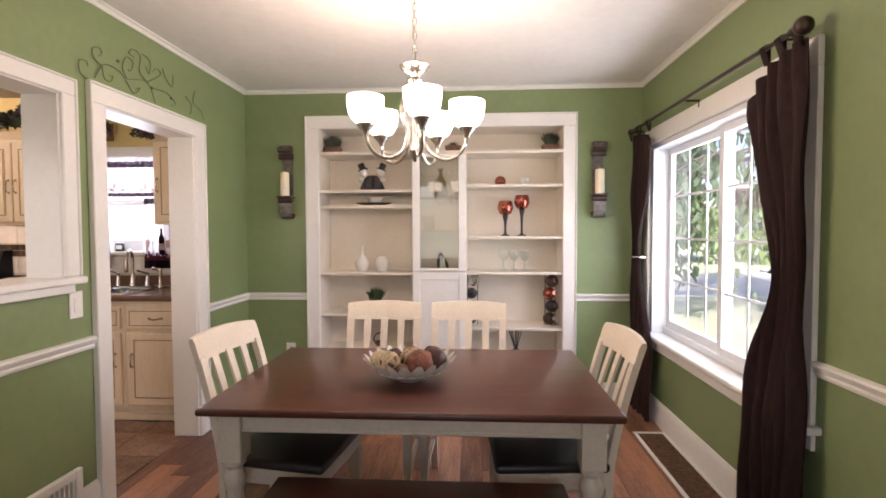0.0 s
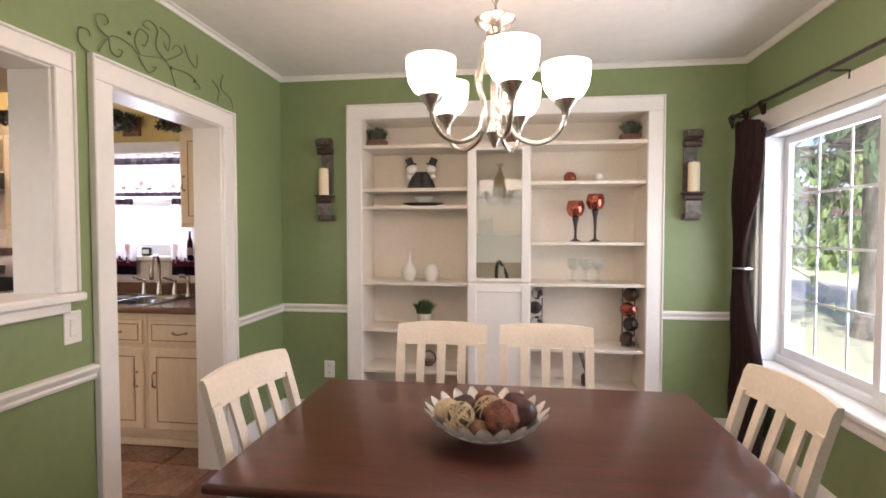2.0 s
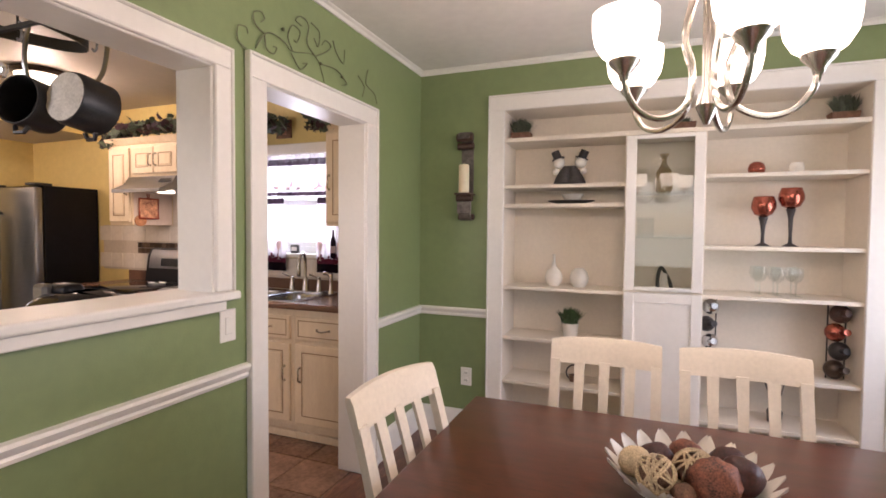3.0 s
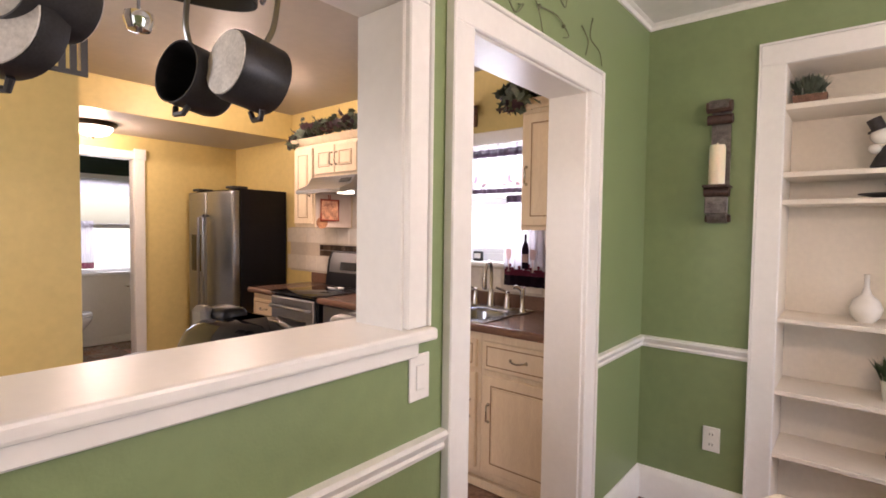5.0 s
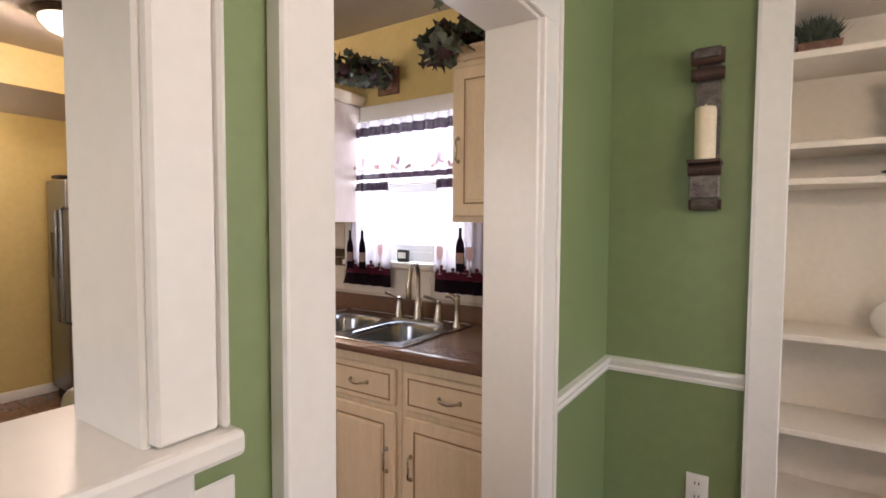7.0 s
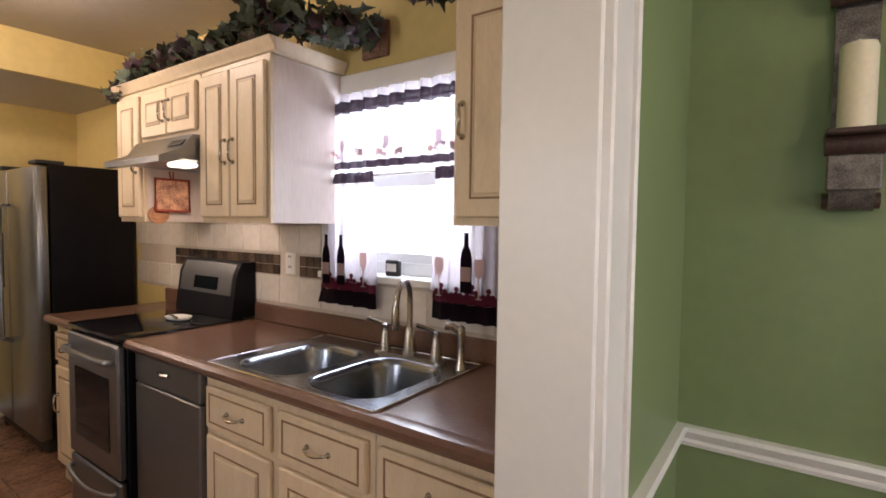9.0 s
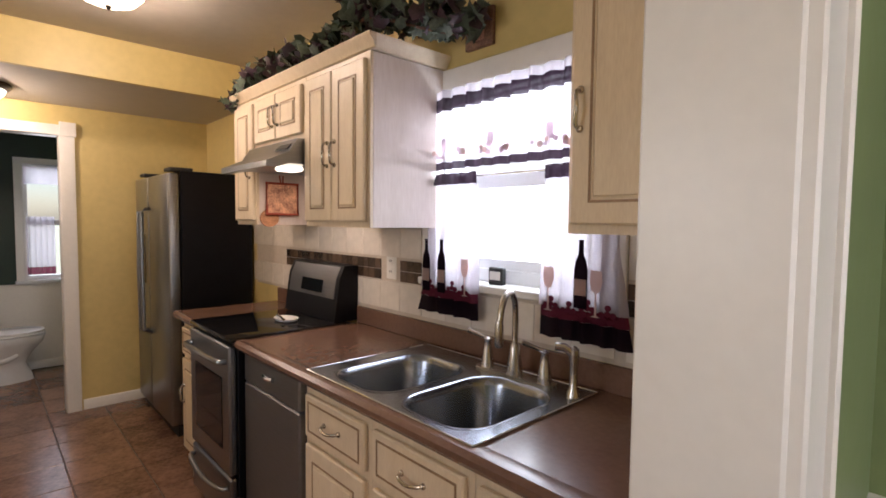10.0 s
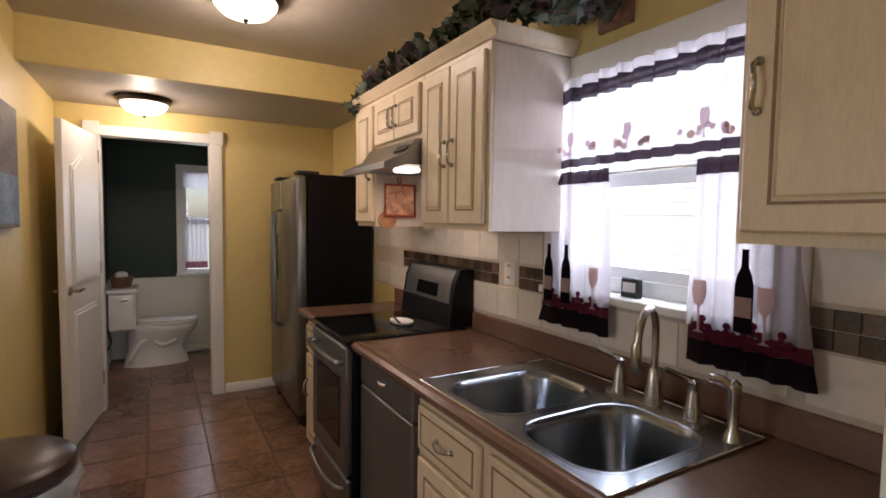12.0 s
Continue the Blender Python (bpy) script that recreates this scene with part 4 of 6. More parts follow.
for x, s in ((-3.945, -1), (-3.705, 1)):
    bm = lathe(bmesh.new(), x, FY, [(0.024, zt + 0.006), (0.022, zt + 0.03), (0.014, zt + 0.075), (0.012, zt + 0.095), (0.014, zt + 0.105), (0.004, zt + 0.112)], 16)
    tube(bm, curve([(x, FY, zt + 0.105), (x + s * 0.0 - 0.03, FY - 0.02, zt + 0.118), (x - 0.055, FY - 0.045, zt + 0.132)], 4), 0.006, 8, 0.008)
    part("lever_handle", bm, NICKEL, tap)
spray = thing("side_sprayer", "brushed nickel side sprayer standing on the sink", "sprayer", (-3.585, 6.90, zt))
bm = lathe(bmesh.new(), -3.585, 6.90, [(0.022, zt), (0.02, zt + 0.012), (0.012, zt + 0.03), (0.012, zt + 0.09), (0.016, zt + 0.12), (0.015, zt + 0.14), (0.004, zt + 0.15)], 14)
part("body", bm, NICKEL, spray)
part("head", tube(bmesh.new(), [(-3.585, 6.90, zt + 0.125), (-3.61, 6.885, zt + 0.145), (-3.632, 6.872, zt + 0.146)], 0.013, 10), NICKEL, spray)

# ---- dishwasher, stove, hood, refrigerator ----
dw = thing("dishwasher", "dark grey steel dishwasher under the counter", "dishwasher", (-4.65, 6.75, 0))
part("body", boxes((-4.905, 6.49, 0.012, -4.395, 7.02, 0.853)), RUBBER, dw)
part("door", boxes((-4.895, 6.445, 0.11, -4.40, 6.489, 0.725), bevel=0.006), DWSTEEL, dw)
part("control_strip", boxes((-4.895, 6.445, 0.729, -4.40, 6.489, 0.847), bevel=0.006), DWSTEEL, dw)
part("latch", tube(bmesh.new(), [(-4.68, 6.438, 0.80), (-4.64, 6.432, 0.796), (-4.60, 6.438, 0.80)], 0.010, 8), CHROME, dw, "chrome latch")
st = thing("stove", "stainless steel electric range with a black glass cooktop", "stove", (-5.30, 6.73, 0))
GX0, GX1 = -5.47, -4.93
part("body", boxes((GX0, 6.43, 0.03, GX1, 7.03, 0.885), bevel=0.004), BLACK, st)
for x in (GX0 + 0.05, GX1 - 0.05):
    for y in (6.5, 6.98):
        part("foot", lathe(bmesh.new(), x, y, [(0.02, 0.0), (0.016, 0.035)], 10), RUBBER, st)
bm = bmesh.new()
box(bm, GX0 - 0.004, 6.395, 0.887, GX1 + 0.004, 6.97, 0.907, 0.006, 2)
part("cooktop", bm, GLOSS, st, "black glass cooktop")
od = part("oven_door", boxes((GX0 + 0.006, 6.395, 0.30, GX1 - 0.006, 6.429, 0.87), bevel=0.008), STEEL, st, "stainless oven door")
part("oven_window", boxes((GX0 + 0.09, 6.392, 0.40, GX1 - 0.09, 6.397, 0.72), bevel=0.002), GLOSS, od, "black glass oven window")
part("handle", tube(bmesh.new(), curve([(GX0 + 0.04, 6.394, 0.80), (GX0 + 0.06, 6.36, 0.803), (-5.20, 6.345, 0.81), (GX1 - 0.06, 6.36, 0.803), (GX1 - 0.04, 6.394, 0.80)], 6), 0.013, 10), STEEL, od, "curved steel bar handle")
dr = part("warming_drawer", boxes((GX0 + 0.006, 6.398, 0.06, GX1 - 0.006, 6.429, 0.285), bevel=0.008), STEEL, st)
part("handle", tube(bmesh.new(), curve([(GX0 + 0.04, 6.397, 0.24), (GX0 + 0.07, 6.37, 0.235), (-5.20, 6.362, 0.215), (GX1 - 0.07, 6.37, 0.235), (GX1 - 0.04, 6.397, 0.24)], 6), 0.011, 10), STEEL, dr)
bm = rings(bmesh.new(), [[(x, 6.90, 0.908), (x, 6.93, 1.12), (x, 6.96, 1.185), (x, 7.035, 1.185), (x, 7.035, 0.908)] for x in (GX0, GX1)])
bg = part("backguard", bm, BLACK, st)
part("control_panel", rings(bmesh.new(), [[(x, 6.912, 1.02), (x, 6.926, 1.115), (x, 6.954, 1.178), (x, 6.962, 1.176), (x, 6.935, 1.02)] for x in (GX0 + 0.03, GX1 - 0.03)]), DWSTEEL, bg, "stainless control panel")
part("display", rings(bmesh.new(), [[(x, 6.911, 1.04), (x, 6.922, 1.105), (x, 6.93, 1.105), (x, 6.92, 1.04)] for x in (-5.30, -5.08)]), GLOSS, bg, "black clock display")
rest = thing("spoon_rest", "small pale spoon rest on the cooktop", "spoon rest", (-5.14, 6.75, 0.907))
part("dish", lathe(bmesh.new(), -5.14, 6.75, [(0.03, 0.9075), (0.05, 0.913), (0.055, 0.923), (0.05, 0.921), (0.03, 0.912)], 18, sx=1.5), PORCELAIN, rest)
part("spoon", tube(bmesh.new(), [(-5.24, 6.75, 0.921), (-5.17, 6.73, 0.927), (-5.06, 6.70, 0.931)], 0.007, 8), CHROME, rest, "metal spoon")
hood = thing("range_hood", "stainless under-cabinet range hood with its lamp lit", "range hood", (-5.04, 6.78, 1.62))
HX0, HX1 = -5.30, -4.785
part("shell", rings(bmesh.new(), [[(x, 7.045, 1.76), (x, 6.64, 1.76), (x, 6.60, 1.70), (x, 6.50, 1.655), (x, 6.50, 1.63), (x, 6.54, 1.63), (x, 6.60, 1.65), (x, 7.045, 1.65)] for x in (HX0, HX1)]), STEEL, hood)
part("switch_panel", rings(bmesh.new(), [[(x, 6.6385, 1.752), (x, 6.602, 1.715), (x, 6.608, 1.712), (x, 6.645, 1.75)] for x in (-4.93, -4.81)]), RUBBER, hood, "black switch panel")
part("lamp_lens", boxes((-4.98, 6.62, 1.630, -4.88, 6.72, 1.650), bevel=0.01), HOODLIGHT, hood, "lit lamp lens")
lamp("hood_bulb", 'AREA', look((-4.93, 6.66, 1.61), (-4.93, 6.75, 0)), 1.8, WARM, (0.12, 0.1))
fr = thing("refrigerator", "stainless side-by-side refrigerator with black sides", "refrigerator", (-6.65, 6.7, 0))
FX0, FX1, FYF = -7.11, -6.245, 6.50
part("cabinet", boxes((FX0, FYF + 0.075, 0.03, FX1, 7.03, 1.715), bevel=0.006), BLACK, fr, "black enamel cabinet")
part("kick_grille", boxes((FX0 + 0.01, FYF + 0.04, 0.004, FX1 - 0.01, FYF + 0.12, 0.07)), RUBBER, fr)
for xa, xb, hx in ((FX0, -6.745, -6.785), (-6.737, FX1, -6.695)):
    bm = bmesh.new()
    box(bm, xa, FYF, 0.08, xb, FYF + 0.068, 1.70, 0.014, 3)
    d = part("door", bm, STEEL, fr, "stainless steel door")
    part("handle", tube(bmesh.new(), [(hx, FYF, 0.62), (hx, FYF - 0.05, 0.64), (hx, FYF - 0.055, 1.05), (hx, FYF - 0.05, 1.46), (hx, FYF, 1.48)], 0.013, 10), STEEL, d)
    if xa == FX0:
        part("ice_dispenser", boxes((xa + 0.07, FYF - 0.004, 0.95, xb - 0.09, FYF + 0.01, 1.30), bevel=0.003), GLOSS, d, "black ice and water dispenser")
for x in (FX1 - 0.16, FX0 + 0.05):
    part("hinge_cap", boxes((x, FYF + 0.02, 1.716, x + 0.13, FYF + 0.16, 1.738), bevel=0.004), RUBBER, fr)

# ---- upper cabinets ----
UF, UB, UT = 6.68, 7.045, 2.022


def upper(x0, x1, z0, n, handles, label, side=True):
    th = thing("wall_cabinet", label, "cabinet", ((x0 + x1) / 2, 6.86, z0), "wall cabinets")
    part("body", boxes((x0 + 0.001, UF + 0.012, z0, x1 - 0.001, UB, UT), bevel=0.002), CABSIDE, th, "pale limewashed cabinet side")
    part("face_frame", boxes((x0 + 0.001, UF, z0, x1 - 0.001, UF + 0.0115, UT)), CREAM, th)
    for k in range(n):
        a = x0 + 0.015 + (x1 - x0 - 0.03) * k / n
        b = x0 + 0.015 + (x1 - x0 - 0.03) * (k + 1) / n - (0.006 if k < n - 1 else 0)
        door_front(a, b, z0 + 0.022, UT - 0.025, UF, th, (b - 0.025 if handles[k] == 'r' else a + 0.025, z0 + (UT - z0) * (0.45 if z0 < 1.6 else 0.5), True))
    return th


upper(-4.785, -4.305, 1.385, 2, "rl", "cream glazed wall cabinet with two doors")
upper(-5.31, -4.787, 1.765, 2, "rl", "short cream glazed wall cabinet above the hood")
upper(-5.575, -5.312, 1.385, 1, "r", "narrow cream glazed wall cabinet beside the refrigerator")
upper(-3.475, -3.095, 1.385, 1, "l", "cream glazed wall cabinet beside the window")
CRW = [(0.0, 0.0), (-0.008, 0.004), (-0.013, 0.02), (-0.028, 0.036), (-0.032, 0.05), (0.0, 0.05)]
for xa, xb in ((-5.575, -4.29), (-3.49, -3.095)):
    cr = thing("cabinet_crown", "cream crown moulding on top of the wall cabinets", "moulding", ((xa + xb) / 2, UF, UT + 0.001))
    part("front_moulding", rings(bmesh.new(), [[(x, UF + o, UT + 0.001 + u) for o, u in CRW] for x in (xa - 0.02, xb + 0.02)]), CREAM, cr)
    if xa < -4:
        part("side_moulding", rings(bmesh.new(), [[(xb - 0.012 - o, y, UT + 0.001 + u) for o, u in CRW] for y in (UF + 0.001, UB)]), CREAM, cr)
    part("top_board", boxes((xa, UF + 0.001, UT + 0.034, xb - 0.014, UB, UT + 0.048)), CREAM, cr)

# ---- kitchen window and curtains ----
kw = thing("window_2", "white framed kitchen window above the sink", "window", (-3.96, 7.1, KZ0), kind="structure")
part("window_casing", boxes((KX0 - 0.09, 7.032, KZ0 - 0.02, KX0, 7.05, KZ1), (KX1, 7.032, KZ0 - 0.02, KX1 + 0.085, 7.05, KZ1), (KX0 - 0.09, 7.032, KZ1, KX1 + 0.085, 7.05, KZ1 + 0.085), bevel=0.004), WHITE, kw)
part("window_sill", boxes((KX0 - 0.09, 7.01, KZ0 - 0.05, KX1 + 0.085, 7.195, KZ0 - 0.021), bevel=0.004), WHITE, kw)
part("window_frame", boxes((KX0, 7.052, KZ0 - 0.02, KX0 + 0.035, 7.19, KZ1), (KX1 - 0.035, 7.052, KZ0 - 0.02, KX1, 7.19, KZ1), (KX0 + 0.035, 7.052, KZ1 - 0.035, KX1 - 0.035, 7.19, KZ1), (KX0 + 0.035, 7.121, KZ0 - 0.02, KX1 - 0.035, 7.19, KZ0 + 0.03)), VINYL, kw)
part("sash_rail", boxes((KX0 + 0.035, 7.13, 1.545, KX1 - 0.035, 7.17, 1.595), (KX0 + 0.035, 7.14, KZ0 + 0.03, KX1 - 0.035, 7.17, KZ0 + 0.07)), VINYL, kw)
part("pane", boxes((KX0 + 0.03, 7.15, KZ0 + 0.02, KX1 - 0.03, 7.153, KZ1 - 0.03)), PANE, kw).visible_shadow = False


def sheer(name, colour, dark):
    m = bpy.data.materials.new(name)
    m.use_nodes = True
    nt = m.node_tree
    nt.nodes.remove(nt.nodes["Principled BSDF"])
    add, mix, tr, tl, df = (nt.nodes.new("ShaderNode" + k) for k in ("MixShader", "MixShader", "BsdfTransparent", "BsdfTranslucent", "BsdfDiffuse"))
    noise_tex = nt.nodes.new("ShaderNodeTexNoise")
    noise_tex.inputs["Scale"].default_value = 25
    ramp = nt.nodes.new("ShaderNodeValToRGB")
    ramp.color_ramp.elements[0].color, ramp.color_ramp.elements[1].color = (*[c * 0.8 for c in colour], 1), (*colour, 1)
    nt.links.new(noise_tex.outputs[0], ramp.inputs[0])
    for n in (tl, df):
        nt.links.new(ramp.outputs[0], n.inputs[0])
    mix.inputs[0].default_value, add.inputs[0].default_value = 0.45, 0.80 + 0.18 * dark
    nt.links.new(tl.outputs[0], mix.inputs[1])
    nt.links.new(df.outputs[0], mix.inputs[2])
    nt.links.new(tr.outputs[0], add.inputs[1])
    nt.links.new(mix.outputs[0], add.inputs[2])
    nt.links.new(add.outputs[0], nt.nodes["Material Output"].inputs[0])
    return m


SHEER = sheer("white sheer cloth", (0.50, 0.45, 0.48), 0.35)
BAND = sheer("dark plum cloth band", (0.022, 0.012, 0.019), 1)
WINE = sheer("wine coloured print", (0.16, 0.03, 0.055), 0.9)
MAUVE = sheer("faint mauve print", (0.80, 0.66, 0.73), 0.0)
TAN = sheer("tan print", (0.70, 0.52, 0.48), 0.2)
CYV = 6.992


def cloth(th, name, rows, material, yoff, folds, amp, label="", ph=0.0, flare=0.0):
    """A pleated strip; rows are (z, x0, x1)."""
    bm, n, grid = bmesh.new(), folds * 8, []
    zs = rows
    for z, a, b in zs:
        grid.append([bm.verts.new((a + (b - a) * i / n, CYV + yoff + fold(a + (b - a) * i / n, amp, folds, rows[0], ph) * (1 + flare * (rows[0][0] - z)), z)) for i in range(n + 1)])
    for r0, r1 in zip(grid, grid[1:]):
        for i in range(n):
            bm.faces.new((r0[i], r0[i + 1], r1[i + 1], r1[i]))
    return part(name, bm, material, th, label, smooth=80)


def fold(x, amp, folds, row, ph):
    u = (x - row[1]) / (row[2] - row[1])
    return amp * (math.sin(2 * math.pi * folds * u + ph) + 0.4 * math.sin(2 * math.pi * folds * 1.7 * u + 1.3 + ph))


def lerp_rows(z0, z1, f, n=8):
    return [(z0 + (z1 - z0) * k / n, *f(z0 + (z1 - z0) * k / n)) for k in range(n + 1)]


val = thing("valance", "sheer white window valance with dark bands and a wine print", "curtain", (-3.95, CYV, 1.6))
vf = lambda z: (-4.31, -3.52)
cloth(val, "header", lerp_rows(1.925, 1.895, vf, 2), SHEER, 0, 11, 0.012)
cloth(val, "top_band", lerp_rows(1.895, 1.845, vf, 2), BAND, 0, 11, 0.012, "dark plum band")
cloth(val, "sheer_panel", lerp_rows(1.845, 1.645, vf, 5), SHEER, 0, 11, 0.012)
cloth(val, "hem_band", lerp_rows(1.645, 1.615, vf, 2), BAND, 0, 11, 0.012, "dark plum hem")
part("tension_rod", tube(bmesh.new(), [(-4.335, CYV + 0.024, 1.87), (-3.50, CYV + 0.024, 1.87)], 0.006), CHROME, val)
rd = random.Random(4)


def print_disc(name, x, z, r, y, material, parent):
    """A flat printed round on the cloth."""
    q = [(math.cos(t), math.sin(t)) for t in np.linspace(0, 2 * math.pi, 11)[:-1]]
    return part(name, rings(bmesh.new(), [[(x + r * c, yy, z + 0.92 * r * d) for c, d in q] for yy in (y, y + 0.0012)]), material, parent, smooth=0)


for k in range(7):
    x0 = -4.25 + k * 0.115 + rd.uniform(-0.025, 0.025)
    for j in range(rd.randint(4, 7)):
        print_disc("printed_grape", x0 + rd.gauss(0, 0.022), 1.66 + abs(rd.gauss(0, 0.014)), rd.uniform(0.008, 0.013), CYV - 0.020 - 0.0006 * j, MAUVE if j % 3 else TAN, val)
    if k % 2 == 0:
        gx = x0 + 0.035
        part("printed_glass", rings(bmesh.new(), [[(gx - w, CYV - 0.026, 1.65 + z), (gx + w, CYV - 0.026, 1.65 + z), (gx + w, CYV - 0.0248, 1.65 + z), (gx - w, CYV - 0.0248, 1.65 + z)] for w, z in ((0.011, 0), (0.002, 0.004), (0.002, 0.03), (0.012, 0.04), (0.015, 0.06), (0.012, 0.08))]), MAUVE, val, smooth=0)


def cafe(x0, x1, b0, b1, label, motifs):
    th = thing("cafe_curtain", label, "curtain", ((x0 + x1) / 2, CYV, 1.04), "cafe curtains")
    f = lambda z: (x0 + (b0 - x0) * (1.60 - z) / 0.56, x1 + (b1 - x1) * (1.60 - z) / 0.56)
    n = max(3, round((x1 - x0) / 0.05))
    cloth(th, "top_band", lerp_rows(1.60, 1.555, f, 2), BAND, 0, n, 0.010, "dark plum band")
    cloth(th, "sheer_panel", lerp_rows(1.555, 1.14, f, 10), SHEER, 0, n, 0.010, "", 0.4)
    cloth(th, "wine_band", lerp_rows(1.14, 1.105, f, 2), WINE, 0, n, 0.010, "wine red printed border", 0.4)
    cloth(th, "hem_band", lerp_rows(1.105, 1.04, f, 4), BAND, 0, n, 0.010, "dark plum hem", 0.4)
    for kind, u, z0 in motifs:
        a, b = f(z0 + 0.1)
        x = a + (b - a) * u
        bm = bmesh.new()
        if kind == "bottle":
            prof = [(0.022, 0), (0.023, 0.01), (0.023, 0.12), (0.018, 0.145), (0.009, 0.165), (0.008, 0.205), (0.010, 0.21)]
        elif kind == "glass":
            prof = [(0.016, 0), (0.003, 0.006), (0.003, 0.07), (0.014, 0.08), (0.021, 0.105), (0.018, 0.14)]
        else:
            for j, (dx, dz) in enumerate(((-0.03, 0.01), (-0.012, 0.016), (0.008, 0.012), (0.027, 0.014), (-0.02, 0.032), (0.0, 0.036), (0.018, 0.033), (0.002, 0.054))):
                print_disc("printed_grape", x + dx, z0 + dz, 0.0105, CYV - 0.0155 - 0.0005 * j, WINE, th)
            bm.free()
            continue
        rings(bm, [[(x - r, CYV - 0.020, z0 + z), (x + r, CYV - 0.020, z0 + z), (x + r, CYV - 0.0185, z0 + z), (x - r, CYV - 0.0185, z0 + z)] for r, z in prof])
        part("printed_" + kind, bm, BAND if kind == "bottle" else TAN, th, smooth=0)
        if kind == "bottle":
            part("printed_label", boxes((x - 0.02, CYV - 0.0225, z0 + 0.04, x + 0.02, CYV - 0.021, z0 + 0.09)), TAN, th, smooth=0)


cafe(-4.30, -4.075, -4.40, -4.06, "sheer cafe curtain printed with wine bottles and a dark hem", (("bottle", 0.12, 1.13), ("bottle", 0.42, 1.13), ("glass", 0.85, 1.13), ("grapes", 0.2, 1.115), ("grapes", 0.42, 1.105), ("grapes", 0.62, 1.118), ("grapes", 0.82, 1.108)))
cafe(-3.77, -3.53, -3.78, -3.455, "sheer cafe curtain with wine print hanging beside the cabinet", (("glass", 0.15, 1.13), ("bottle", 0.55, 1.15), ("glass", 0.72, 1.13), ("grapes", 0.18, 1.115), ("grapes", 0.4, 1.105), ("grapes", 0.62, 1.118), ("grapes", 0.84, 1.108)))
part("cafe_rod", tube(bmesh.new(), [(-4.335, CYV + 0.022, 1.585), (-3.50, CYV + 0.022, 1.585)], 0.004), CHROME, val)
th = thing("window_thermometer", "small dark digital thermometer on the window sill", "thermometer", (-4.03, 7.06, KZ0 - 0.021))
part("case", boxes((-4.065, 7.055, KZ0 - 0.0205, -3.995, 7.08, KZ0 + 0.045), bevel=0.004), RUBBER, th)
part("display", boxes((-4.055, 7.053, KZ0 - 0.002, -4.005, 7.056, KZ0 + 0.03)), PLATE, th)
pic = thing("wall_plaque", "small brown picture plaque on the yellow wall", "picture", (-4.11, 7.04, 2.135))
part("board", boxes((-4.18, 7.03, 2.065, -4.04, 7.0495, 2.205), bevel=0.003), mat("brown plaque", (0.22, 0.12, 0.07), 0.6, vary=0.5, scale=16, second=(0.07, 0.03, 0.025)), pic)
part("painted_motif", boxes((-4.14, 7.027, 2.09, -4.08, 7.031, 2.17)), mat("faded floral", (0.40, 0.22, 0.16), 0.6, vary=0.8, scale=40, second=(0.16, 0.05, 0.04)), pic)

# ---- ceiling lamps ----


def dome(x, y, z, power, label):
    th = thing("ceiling_lamp", label, "ceiling lamp", (x, y, z), "flush kitchen ceiling lamps")
    part("pan", lathe(bmesh.new(), x, y, [(0.165, z), (0.17, z - 0.012), (0.155, z - 0.03), (0.14, z - 0.036)], 32), BRONZE, th, "bronze metal pan")
    part("glass_dome", lathe(bmesh.new(), x, y, [(0.14, z - 0.034), (0.135, z - 0.055), (0.105, z - 0.088), (0.06, z - 0.106), (0.01, z - 0.112)], 32, False, True), DOME, th, "lit frosted glass dome").visible_shadow = False
    part("finial", lathe(bmesh.new(), x, y, [(0.012, z - 0.110), (0.010, z - 0.120), (0.004, z - 0.13)], 12), BRONZE, th)
    lamp("ceiling_bulb", 'POINT', Matrix.Translation((x, y, z - 0.075)), power, WARM, 0.05)


dome(-5.38, 6.07, 2.43, 22, "lit frosted dome lamp on the kitchen ceiling")
dome(-6.82, 5.64, 2.20, 15.5, "lit frosted dome lamp on the lower ceiling")

# ---- bathroom doorway, door, toilet ----
part_rows = (("side_casing", (-7.232, BY1 + 0.004, 0, -7.206, BY1 + 0.09, BZ1)), ("side_casing", (-7.232, BY0 - 0.09, 0, -7.206, BY0 - 0.004, BZ1)), ("head_casing", (-7.232, BY0 - 0.004, BZ1 + 0.004, -7.206, BY1 + 0.004, BZ1 + 0.075)), ("corner_block", (-7.232, BY1 + 0.004, BZ1, -7.200, BY1 + 0.10, BZ1 + 0.098)), ("corner_block", (-7.232, BY0 - 0.10, BZ1, -7.200, BY0 - 0.004, BZ1 + 0.098)), ("lining", (-7.332, BY1, 0, -7.23, BY1 + 0.0098, BZ1 + 0.009)), ("lining", (-7.332, BY0 - 0.0098, 0, -7.23, BY0, BZ1 + 0.009)), ("lining", (-7.332, BY0, BZ1, -7.23, BY1, BZ1 + 0.0095)))
bd = thing("doorway_bath", "white fluted casing with corner blocks round the bathroom doorway", "door casing", (-7.23, 5.71, 0), kind="structure")
for nm, r in part_rows:
    p = part(nm, boxes(r, bevel=0.002), WHITE, bd)
    if nm == "side_casing":
        for k in range(3):
            y = r[1] + 0.02 + k * 0.021
            part("flute", boxes((-7.207, y, 0.05, -7.2035, y + 0.008, BZ1 - 0.03)), WHITE, p)

leaf = thing("door_1", "white two-panel door standing open against the yellow wall", "door", (-7.20, 5.345, 0.01), kind="structure")
leaf.matrix_basis = pose(-7.195, 5.345, 0.01, 0, 0, -9)
M = leaf.matrix_basis.copy()


def leafpart(name, bm, material, label="", parent=None):
    bm.transform(M)
    return part(name, bm, material, parent or leaf, label)


